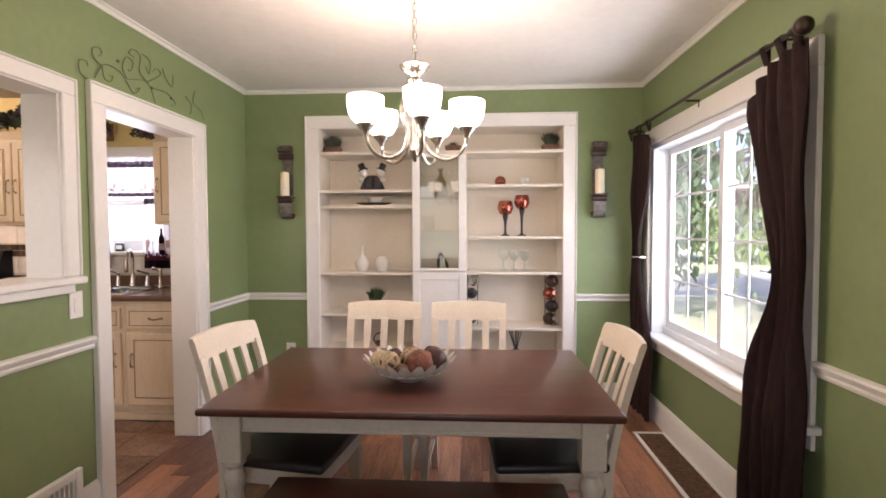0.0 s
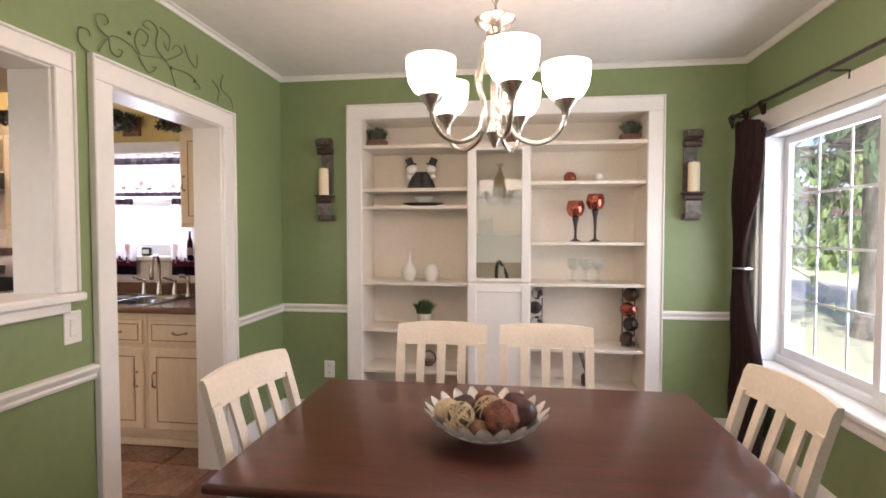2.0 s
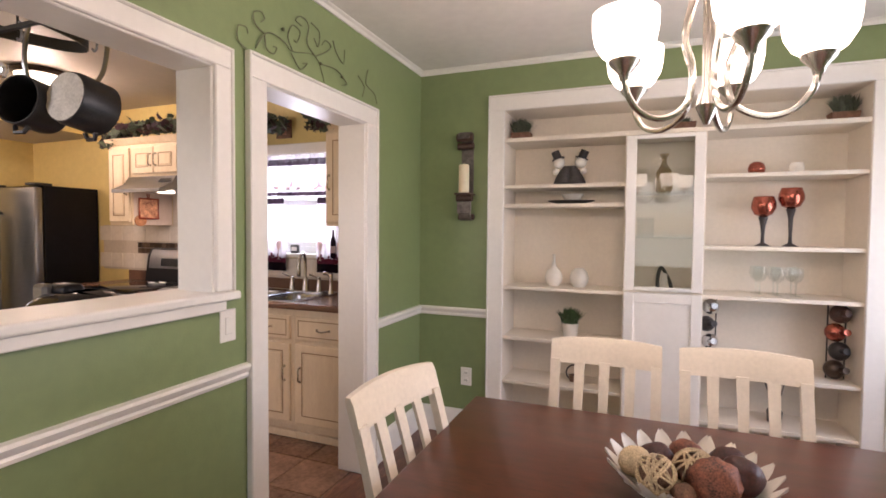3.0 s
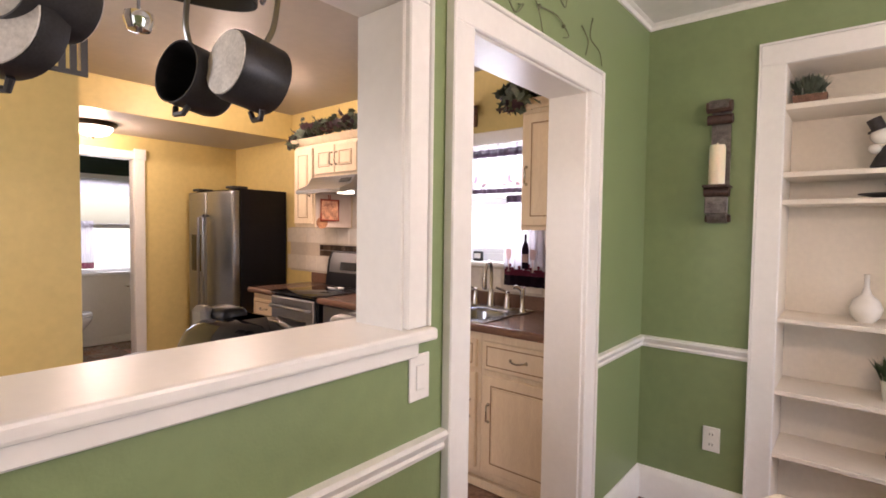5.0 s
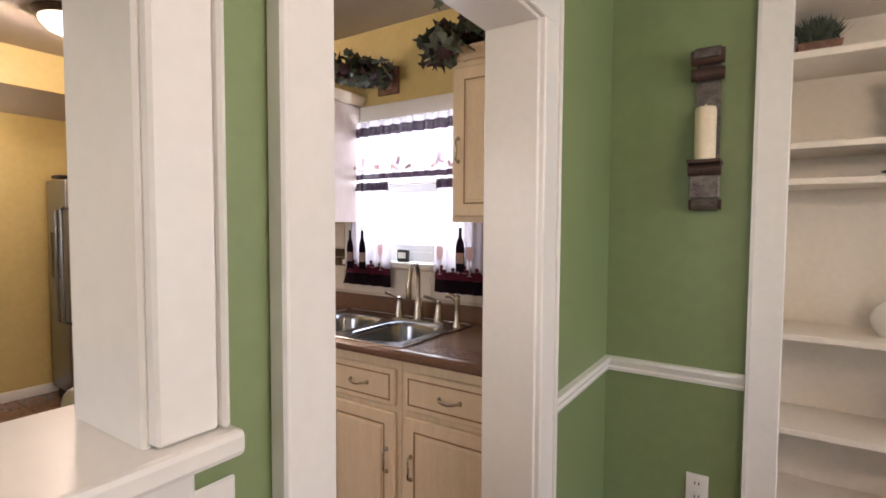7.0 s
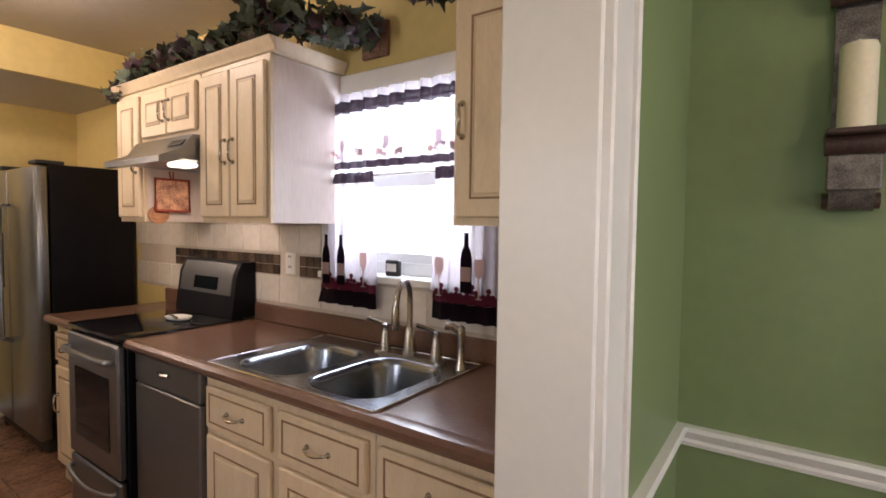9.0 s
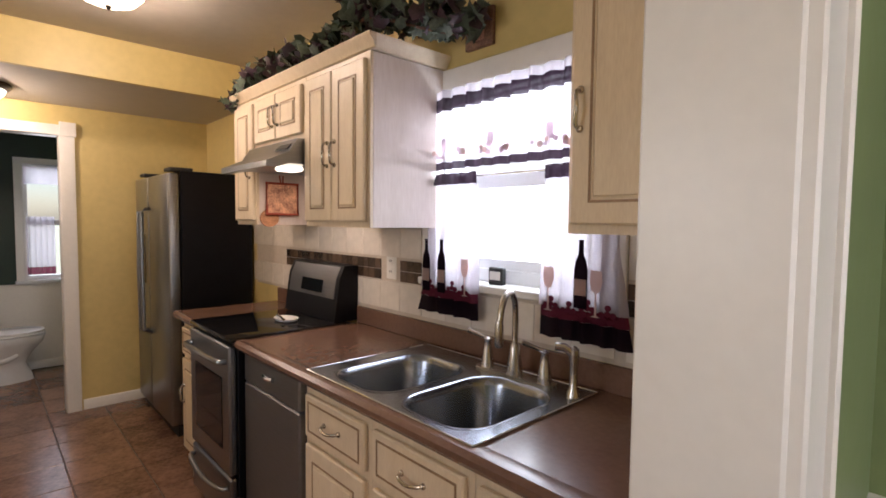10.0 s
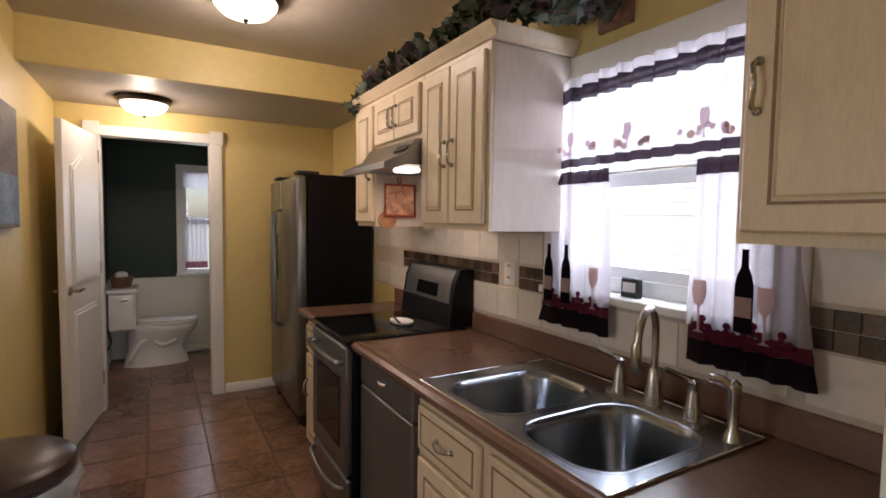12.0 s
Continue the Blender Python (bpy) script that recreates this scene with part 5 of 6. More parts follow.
leafpart("slab", boxes((0, -0.036, 0, 0.70, 0, 1.965), bevel=0.002), WHITE)
for z0, z1, arch in ((0.20, 0.82, False), (0.98, 1.80, True)):
    n = 12
    for inset, o in ((0.0, 0.006), (0.022, 0.013)):
        a0, a1 = 0.12 + inset, 0.58 - inset
        top_edge = [(a1 - (a1 - a0) * k / n, z1 - inset - (0.09 * (1 - math.cos(2 * math.pi * k / n)) * -0.5 + 0.09 if arch else 0)) for k in range(n + 1)]
        pts = [(a0, z0 + inset), (a1, z0 + inset)] + top_edge
        leafpart("raised_panel", rings(bmesh.new(), [[(x, y, z) for x, z in pts] for y in (-0.001, o)]), WHITE)
leafpart("knob", tube(bmesh.new(), [(0.645, -0.075, 0.96), (0.645, 0.055, 0.96)], 0.012, 10), NICKEL)
bm = tube(bmesh.new(), [(0.645, 0.05, 0.96), (0.60, 0.056, 0.962), (0.55, 0.05, 0.955)], 0.010, 8)
lathe(bm, 0, 0, [(0.03, 0.0), (0.028, 0.01)], 16)
for v in bm.verts:
    if abs(v.co.z) < 0.02 and abs(v.co.x) < 0.04:
        v.co = Vector((0.645 + v.co.x, 0.002 + v.co.z, 0.96 + v.co.y))
leafpart("lever", bm, NICKEL, "brushed nickel lever handle")
for z in (0.2, 1.0, 1.78):
    leafpart("hinge", boxes((-0.012, -0.02, z, 0.004, 0.006, z + 0.09)), NICKEL)

wc = thing("toilet", "white porcelain toilet with a closed seat", "toilet", (-8.35, 5.55, 0))
TXC = -8.40
bm = bmesh.new()
loops = []
for z, y0, y1, w in ((0.0, 5.40, 5.95, 0.115), (0.05, 5.41, 5.94, 0.108), (0.16, 5.44, 5.90, 0.10), (0.25, 5.44, 5.95, 0.125), (0.33, 5.44, 6.02, 0.165), (0.385, 5.45, 6.04, 0.178), (0.395, 5.46, 6.03, 0.17)):
    cy, ry = (y0 + y1) / 2, (y1 - y0) / 2
    loops.append([(TXC + w * math.cos(2 * math.pi * k / 28), cy + ry * math.sin(2 * math.pi * k / 28), z) for k in range(28)])
part("bowl", rings(bm, loops), PORCELAIN, wc, smooth=60)
part("trapway", tube(bmesh.new(), curve([(TXC + 0.09, 5.84, 0.24), (TXC + 0.105, 5.72, 0.20), (TXC + 0.10, 5.62, 0.27), (TXC + 0.10, 5.52, 0.20), (TXC + 0.09, 5.46, 0.08)], 5), 0.024, 10), PORCELAIN, wc)
bm = bmesh.new()
box(bm, TXC - 0.21, 5.305, 0.38, TXC + 0.21, 5.515, 0.72, 0.02, 3)
part("tank", bm, PORCELAIN, wc)
bm = bmesh.new()
box(bm, TXC - 0.225, 5.295, 0.721, TXC + 0.225, 5.53, 0.755, 0.008, 2)
part("tank_lid", bm, PORCELAIN, wc)
for nm, z, g in (("seat", 0.398, 0.0), ("seat_lid", 0.421, -0.006)):
    part(nm, rings(bmesh.new(), [[(TXC + (0.182 + g - e) * math.cos(2 * math.pi * k / 28), 5.78 + (0.262 + g - e) * math.sin(2 * math.pi * k / 28), zz) for k in range(28)] for zz, e in ((z, 0.006), (z + 0.006, 0), (z + 0.016, 0), (z + 0.021, 0.008))]), PORCELAIN, wc)
part("flush_lever", tube(bmesh.new(), [(TXC + 0.20, 5.46, 0.66), (TXC + 0.225, 5.46, 0.66), (TXC + 0.228, 5.40, 0.655)], 0.007), CHROME, wc)
part("supply_hose", tube(bmesh.new(), curve([(TXC + 0.15, 5.30, 0.39), (TXC + 0.17, 5.32, 0.28), (TXC + 0.12, 5.27, 0.18), (TXC + 0.10, 5.22, 0.15)], 5), 0.008), RUBBER, wc)
bk = thing("tissue_basket", "small woven basket with a white paper roll on the tank", "basket", (TXC, 5.40, 0.755))
part("basket", lathe(bmesh.new(), TXC, 5.40, [(0.075, 0.756), (0.10, 0.85), (0.104, 0.862), (0.09, 0.85), (0.07, 0.765)], 18, sx=1.15), TERRA, bk)
part("paper_roll", lathe(bmesh.new(), TXC, 5.40, [(0.05, 0.77), (0.055, 0.83), (0.052, 0.885), (0.03, 0.90), (0.012, 0.896)], 18), PLATE, bk)
hold = thing("paper_holder", "white paper roll on a wall holder", "paper holder", (BX + 0.05, 6.62, 0.66))
part("roll", tube(bmesh.new(), [(BX + 0.07, 6.50, 0.66), (BX + 0.07, 6.62, 0.66)], 0.045, 16), PLATE, hold)
part("bar", tube(bmesh.new(), [(BX + 0.012, 6.46, 0.66), (BX + 0.07, 6.46, 0.66), (BX + 0.07, 6.66, 0.66), (BX + 0.012, 6.66, 0.66)], 0.008), CHROME, hold)
bw = thing("window_3", "white framed bathroom window in the dark green wall", "window", (BX, 6.3, 0.82), kind="structure")
for nm, r in (("window_casing", (BX - 0.002, 5.87, 0.83, BX + 0.02, 5.93, 1.90)), ("window_casing", (BX - 0.002, 6.68, 0.83, BX + 0.02, 6.74, 1.90)), ("window_casing", (BX - 0.002, 5.87, 1.90, BX + 0.02, 6.74, 1.955)), ("window_sill", (BX - 0.06, 5.86, 0.80, BX + 0.035, 6.75, 0.83)), ("window_frame", (BX - 0.08, 5.93, 0.83, BX - 0.04, 5.965, 1.90)), ("window_frame", (BX - 0.08, 6.645, 0.83, BX - 0.04, 6.68, 1.90)), ("sash_rail", (BX - 0.08, 5.965, 1.34, BX - 0.04, 6.645, 1.39)), ("window_frame", (BX - 0.08, 5.965, 0.83, BX - 0.04, 6.645, 0.87)), ("window_frame", (BX - 0.08, 5.965, 1.86, BX - 0.04, 6.645, 1.90))):
    part(nm, boxes(r, bevel=0.002), VINYL, bw)
part("pane", boxes((BX - 0.062, 5.96, 0.86, BX - 0.059, 6.65, 1.87)), PANE, bw).visible_shadow = False
bc = thing("bath_curtain", "sheer white printed cafe curtain in the bathroom window", "curtain", (BX, 6.1, 0.9))
for nm, z0, z1, ya, yb, m in (("valance", 1.72, 1.88, 5.94, 6.67, SHEER), ("panel", 0.95, 1.42, 5.95, 6.16, SHEER), ("hem_band", 0.88, 0.95, 5.95, 6.16, WINE)):
    bm = bmesh.new()
    rings(bm, [[(BX - 0.01 + 0.01 * math.sin(i * 1.3), ya + (yb - ya) * i / 24, z) for i in range(25)] for z in (z0, z1)], False, False, False)
    part(nm, bm, m, bc, smooth=80)

# ---- waste bin, wall canvas ----
TBX, TBY = -4.685, 5.30
bin_ = thing("waste_bin", "round steel waste bin with dark lid and a clear liner", "waste bin", (TBX, TBY, 0))
part("drum", lathe(bmesh.new(), TBX, TBY, [(0.175, 0.004), (0.18, 0.02), (0.18, 0.665), (0.172, 0.667)], 32), STEEL, bin_)
bm = lathe(bmesh.new(), TBX, TBY, [(0.184, 0.54), (0.194, 0.58), (0.190, 0.63), (0.206, 0.665), (0.196, 0.686), (0.17, 0.68)], 56, False, False)
for v in bm.verts:
    v.co += Vector((v.co.x - TBX, v.co.y - TBY, 0)) * 0.07 * noise.noise(v.co * 26)
part("liner", bm, mat("milky plastic film", (0.75, 0.73, 0.70), 0.25, vary=0.05, alpha=0.45), bin_, "clear plastic liner folded over the rim", smooth=60)
part("lid", lathe(bmesh.new(), TBX, TBY, [(0.185, 0.69), (0.192, 0.70), (0.190, 0.728), (0.175, 0.74), (0.10, 0.752), (0.01, 0.756)], 40), mat("dark brown plastic lid", (0.05, 0.03, 0.025), 0.3, vary=0.2, scale=10), bin_, "dark brown domed lid")
art = thing("canvas_print", "framed canvas print on the yellow wall", "picture", (-5.72, 5.11, 1.65))
part("canvas", boxes((-6.02, 5.1005, 1.36, -5.42, 5.13, 1.92), bevel=0.003), mat("canvas print", (0.12, 0.09, 0.085), 0.6, vary=0.8, scale=5, second=(0.02, 0.02, 0.03)), art)
part("blue_field", boxes((-6.0, 5.1305, 1.38, -5.44, 5.1325, 1.60)), mat("pale blue print", (0.16, 0.24, 0.36), 0.6, vary=0.4, scale=6), art)

# ---- kitchen side of the pass-through ----
kc = thing("kitchen_counter", "brown laminate counter below the pass-through", "counter", (-3.35, 4.6, 0))
part("cabinet", boxes((-3.58, 3.45, 0.004, -3.10, 5.38, 0.872)), CREAM, kc)
part("worktop", boxes((-3.62, 3.42, 0.872, -3.095, 5.40, 0.91), bevel=0.006), LAMINATE, kc)
gr = thing("countertop_grill", "glossy black countertop grill with a grey hinge arm", "grill", (-3.38, 4.95, 0.91))
bm = bmesh.new()
box(bm, -3.54, 4.92, 0.912, -3.22, 5.16, 0.99, 0.03, 3)
part("base", bm, GLOSS, gr)
bm = rings(bmesh.new(), [rrect(-3.55 + e, -3.20 - e, 4.905 + e, 5.175 - e, 0.12 - e * 0.5, z) for z, e in ((0.995, 0.012), (1.01, 0.0), (1.06, 0.0), (1.10, 0.016), (1.13, 0.05), (1.142, 0.10))])
part("lid", bm, GLOSS, gr, "glossy black domed lid", smooth=60)
part("hinge_arm", boxes((-3.50, 4.96, 1.10, -3.43, 5.00, 1.165), bevel=0.012), DWSTEEL, gr)
part("handle", tube(bmesh.new(), curve([(-3.21, 4.89, 1.05), (-3.17, 4.91, 1.055), (-3.16, 4.98, 1.06), (-3.17, 5.06, 1.055), (-3.21, 5.10, 1.05)], 4), 0.012, 10), RUBBER, gr)
bm = bmesh.new()
box(bm, -3.47, 4.985, 1.12, -3.36, 5.06, 1.165, 0.02, 3)
part("top_cover", bm, BLACK, gr)
to = thing("toaster", "chrome toaster with black end panels", "toaster", (-3.2, 5.32, 0.91))
bm = bmesh.new()
box(bm, -3.275, 5.25, 0.922, -3.125, 5.395, 1.13, 0.025, 3)
part("shell", bm, STEEL, to)
part("foot_strip", boxes((-3.265, 5.26, 0.911, -3.135, 5.385, 0.924)), RUBBER, to)
for y in (5.30, 5.345):
    part("slot", boxes((-3.25, y - 0.010, 1.129, -3.15, y + 0.010, 1.132)), RUBBER, to)

# ---- hanging rack and pans ----
rk = thing("pot_rack", "black oval iron pot rack hung from the kitchen ceiling", "pot rack", (-3.45, 4.6, 2.05))
RCX, RCY = -3.42, 4.55
oval = [(RCX + 0.16 * math.cos(q), RCY + 0.56 * math.sin(q)) for q in np.linspace(0, 2 * math.pi, 49)]
bm = rings(bmesh.new(), [[(x + dx, y, z) for dx, z in ((-0.003, 2.00), (0.003, 2.00), (0.003, 2.04), (-0.003, 2.04))] for x, y in oval], False, False)
part("band", bm, RUBBER, rk)
for s in (-0.35, 0.0, 0.35):
    part("cross_bar", boxes((RCX - 0.15, RCY + s - 0.008, 2.01, RCX + 0.15, RCY + s + 0.008, 2.022)), RUBBER, rk)
for x, y in ((RCX - 0.10, RCY - 0.4), (RCX - 0.10, RCY + 0.4), (RCX + 0.10, RCY - 0.4), (RCX + 0.10, RCY + 0.4)):
    part("chain", tube(bmesh.new(), [(x, y, 2.03), (x, y, 2.43)], 0.004, 6), RUBBER, rk)
PANBLACK = mat("dark anodised pan", (0.028, 0.028, 0.032), 0.4, 0.3, vary=0.2, scale=20)
PANBASE = mat("worn grey pan base", (0.62, 0.60, 0.57), 0.55, 0.0, vary=0.15, scale=14)


def pan(m, r, depth, label, hook):
    """A pan whose mouth faces +z before the turn m."""
    th = thing("hanging_pan", label, "pan", (0, 0, 0), "pans on the rack")
    part("body", lathe(bmesh.new(), 0, 0, [(r * 0.93, 0), (r, 0.02), (r, depth), (r - 0.004, depth), (r - 0.005, 0.022), (r * 0.9, 0.006)], 32), PANBLACK, th)
    part("base_disc", lathe(bmesh.new(), 0, 0, [(r * 0.90, -0.004), (r * 0.91, -0.001)], 32), PANBASE, th, "pale grey pan base")
    part("handle", tube(bmesh.new(), curve([(r, 0, depth - 0.03), (r + 0.05, 0, depth - 0.012), (r + 0.12, 0, depth - 0.008), (r + 0.17, 0, depth - 0.012)], 4), 0.008, 8), STEEL, th, "steel handle")
    part("side_grip", tube(bmesh.new(), [(-r, -0.026, depth - 0.03), (-r - 0.022, -0.016, depth - 0.024), (-r - 0.022, 0.016, depth - 0.024), (-r, 0.026, depth - 0.03)], 0.008, 8), PANBLACK, th)
    th.matrix_basis = m
    hk = thing("rack_hook", "steel hook on the pot rack", "hook", hook, "rack hooks")
    x, y, z = hook
    part("wire", tube(bmesh.new(), curve([(x, y, 2.042), (x + 0.004, y, 2.05), (x + 0.012, y, 2.035), (x + 0.012, y, 2.0), (x, y, z), (x - 0.012, y, z + 0.012)], 4), 0.004, 6), STEEL, hk)


def aim(at, axis, up):
    """A pose that turns z to axis and x towards up."""
    z = Vector(axis).normalized()
    y = z.cross(Vector(up)).normalized()
    x = y.cross(z)
    return Matrix.Translation(at) @ Matrix((x, y, z)).transposed().to_4x4()


pan(aim((-3.32, 4.975, 1.80), (-0.08, 0.98, -0.14), (0.0, 0.1, 1)), 0.092, 0.13, "dark anodised saucepan hanging with its pale base showing", (-3.335, 5.085, 1.985))
pan(aim((-3.50, 5.04, 1.775), (0.22, -0.95, 0.12), (0.0, 0.1, 1)), 0.085, 0.13, "dark anodised pot hanging with its mouth showing", (-3.475, 4.93, 1.985))
pan(aim((-3.32, 4.66, 1.83), (0.35, -0.9, 0.05), (0.1, 0, 1)), 0.085, 0.13, "dark anodised pot hanging from the rack", (-3.275, 4.552, 1.985))
pan(aim((-3.30, 4.52, 1.77), (-0.6, 0.7, 0), (0.1, 0, 1)), 0.11, 0.06, "dark frying pan hanging from the rack", (-3.332, 4.555, 1.985))
ld = thing("ladle", "small steel ladle hanging from the rack", "ladle", (-3.272, 4.76, 1.80))
bm = tube(bmesh.new(), [(-3.272, 4.76, 2.03), (-3.272, 4.76, 1.83)], 0.004, 6)
part("handle", bm, STEEL, ld)
part("cup", lathe(bmesh.new(), -3.272, 4.76, [(0.006, 1.795), (0.022, 1.80), (0.03, 1.82), (0.028, 1.835), (0.026, 1.82), (0.018, 1.805)], 18), CHROME, ld)
sp = thing("slotted_spatula", "dark slotted nylon spatula hanging from the rack", "spatula", (-3.36, 4.66, 1.72))
bm = boxes((-3.362, 4.60, 1.70, -3.356, 4.69, 1.71), (-3.362, 4.60, 1.79, -3.356, 4.69, 1.80), *[(-3.362, 4.60 + k * 0.0195, 1.71, -3.356, 4.612 + k * 0.0195, 1.79) for k in range(5)])
part("blade", bm, RUBBER, sp)
part("handle", tube(bmesh.new(), [(-3.359, 4.645, 1.80), (-3.359, 4.645, 2.0)], 0.006, 6), RUBBER, sp)

# ---- oven mitts ----
om = thing("pot_holders", "red-edged printed pot holder and mitt hung on the cabinet side", "pot holder", (-5.29, 6.80, 1.5))
RED = mat("rust red cloth", (0.35, 0.06, 0.03), 0.8, vary=0.2, scale=60, bump=0.3, bump_scale=200)
PRINT = mat("printed cloth", (0.55, 0.30, 0.18), 0.8, vary=0.9, scale=22, second=(0.12, 0.02, 0.02), bump=0.3, bump_scale=200)
part("pad", boxes((-5.305, 6.72, 1.44, -5.292, 6.89, 1.60), bevel=0.005), PRINT, om)
part("edging", tube(bmesh.new(), [(-5.289, 6.72, 1.44), (-5.289, 6.72, 1.60), (-5.289, 6.89, 1.60), (-5.289, 6.89, 1.44), (-5.289, 6.72, 1.44)], 0.008, 8), RED, om)
part("loop", tube(bmesh.new(), [(-5.295, 6.80, 1.60), (-5.292, 6.79, 1.64), (-5.292, 6.81, 1.64), (-5.295, 6.81, 1.60)], 0.004), RED, om)
part("mitt", rings(bmesh.new(), [[(x, 6.74 + 0.05 * math.cos(q), 1.42 + 0.045 * math.sin(q)) for q in np.linspace(0, 2 * math.pi, 16)[:-1]] for x in (-5.309, -5.297)]), mat("tan quilted cloth", (0.50, 0.24, 0.12), 0.8, vary=0.3, scale=40, bump=0.4), om)

# ---- ivy on the cabinets ----


def ivy(name, label, path, n, seed, spread):
    rng = random.Random(seed)
    th = thing(name, label, "artificial plant", path[0])
    pts = curve(path, 8)
    part("vine", tube(bmesh.new(), pts, 0.006, 6), TERRA, th)
    groups = [bmesh.new(), bmesh.new()]
    for k in range(n):
        p = pts[rng.randrange(len(pts))]
        c = Vector(p) + Vector((rng.gauss(0, spread), rng.gauss(0, spread * 0.7), abs(rng.gauss(0, spread * 0.9)) - 0.005))
        s = rng.uniform(0.022, 0.052)
        m = Matrix.Translation(c) @ Euler((rng.uniform(-1.2, 1.2), rng.uniform(-1.2, 1.2), rng.uniform(0, 6.28))).to_matrix().to_4x4()
        bm = groups[1 if rng.random() < 0.25 else 0]
        shape = ((0, -1, 0), (0.75, -0.55, 0.1), (0.55, 0.1, 0.0), (0.95, 0.45, 0.2), (0.3, 0.5, 0.05), (0, 1.15, -0.25), (-0.3, 0.5, 0.05), (-0.95, 0.45, 0.2), (-0.55, 0.1, 0.0), (-0.75, -0.55, 0.1))
        vs = [bm.verts.new(m @ (Vector(q) * s)) for q in shape]
        mid = bm.verts.new(m @ Vector((0, 0.1 * s, -0.18 * s)))
        for i in range(10):
            bm.faces.new((vs[i], vs[(i + 1) % 10], mid))
    tagged(part("foliage", groups[0], LEAF, th, smooth=80), kind="stuff")
    tagged(part("dark_foliage", groups[1], PURPLE, th, "dark purple leaves and berries", smooth=80), kind="stuff")


ivy("ivy_garland", "artificial ivy garland trailing along the cabinet tops", [(-5.60, 6.68, 2.02), (-5.45, 6.75, 2.13), (-5.1, 6.74, 2.13), (-4.8, 6.76, 2.14), (-4.5, 6.78, 2.17), (-4.32, 6.78, 2.16)], 520, 3, 0.045)
ivy("ivy_cluster", "bushy artificial ivy at the cabinet corner", [(-4.46, 6.72, 2.14), (-4.34, 6.70, 2.15), (-4.22, 6.86, 2.12), (-4.14, 6.95, 2.10)], 240, 8, 0.055)
ivy("ivy_garland", "artificial ivy and grapes on the cabinet beside the window", [(-3.52, 6.66, 2.03), (-3.47, 6.70, 2.10), (-3.34, 6.74, 2.14), (-3.15, 6.76, 2.14)], 320, 5, 0.058)

# ---- things on the shelves ----
SY = 7.14


def vase(name, label, x, z, prof, material, cat="vase", y=None, s=1.0):
    th = thing(name, label, cat, (x, y or SY, z))
    part("body", lathe(bmesh.new(), x, y or SY, [(r * s, z + h * s) for r, h in prof], 24), material, th, smooth=50)
    return th


WHITEGLASS = mat("milk white ceramic", (0.75, 0.72, 0.66), 0.25, vary=0.03)
vase("bottle_vase", "white round vase with a narrow neck", -2.04, 1.01, [(0.03, 0), (0.052, 0.03), (0.058, 0.06), (0.045, 0.095), (0.018, 0.12), (0.010, 0.15), (0.009, 0.20), (0.012, 0.205)], WHITEGLASS)
vase("round_vase", "white round ceramic vase", -1.88, 1.01, [(0.035, 0), (0.055, 0.03), (0.06, 0.06), (0.05, 0.095), (0.03, 0.115), (0.026, 0.12)], WHITEGLASS)


def tuft(name, label, x, z, pot, r, h, n, seed, square=False):
    th = thing(name, label, "potted plant", (x, SY, z))
    if square:
        part("pot", rings(bmesh.new(), [[(x + sx * w, SY + sy * w * 0.7, zz) for sx, sy in ((-1, -1), (1, -1), (1, 1), (-1, 1))] for zz, w in ((z, 0.055), (z + 0.055, 0.064))]), pot, th)
        hp = 0.055
    else:
        part("pot", lathe(bmesh.new(), x, SY, [(0.042, z), (0.052, z + 0.085), (0.054, z + 0.09), (0.046, z + 0.088)], 20), pot, th)
        hp = 0.088
    rng, bm = random.Random(seed), bmesh.new()
    for k in range(n):
        a, tilt = rng.uniform(0, 6.28), rng.uniform(0, 0.9)
        b = Vector((x + rng.gauss(0, 0.015), SY + rng.gauss(0, 0.012), z + hp - 0.004))
        l = h * rng.uniform(0.6, 1.1)
        d = Vector((math.cos(a) * math.sin(tilt) * r, math.sin(a) * math.sin(tilt) * r * 0.8, math.cos(tilt))) * l
        side = Vector((-math.sin(a), math.cos(a), 0)) * 0.004
        v = [bm.verts.new(p) for p in (b - side, b + side, b + d * 0.6 + side * 1.3, b + d, b + d * 0.6 - side * 1.3)]
        bm.faces.new(v)
    tagged(part("leaves", bm, LEAF if square else GRASSY, th, smooth=0), kind="stuff")


tuft("potted_grass", "small green plant in a white pot", -1.93, 0.685, WHITEGLASS, 1.15, 0.105, 420, 1)
tuft("grass_planter", "green artificial grass in a brown square planter", -2.265, 1.95, TERRA, 1.1, 0.10, 520, 2, True)
tuft("grass_planter", "green artificial grass in a brown planter at the shelf end", -0.535, 1.95, TERRA, 1.1, 0.10, 520, 3, True)
tuft("small_arrangement", "small dark dried arrangement on the top shelf", -1.30, 1.95, TERRA, 1.2, 0.04, 60, 4, True)

DARKCLOTH = mat("black painted resin", (0.03, 0.025, 0.025), 0.5, vary=0.4, scale=30)
bm = bmesh.new()
black_faces = []


def dark(build):
    """Faces made by build are black, all others white."""
    old = set(bm.faces)
    build()
    black_faces.extend(q for q in bm.faces if q not in old)


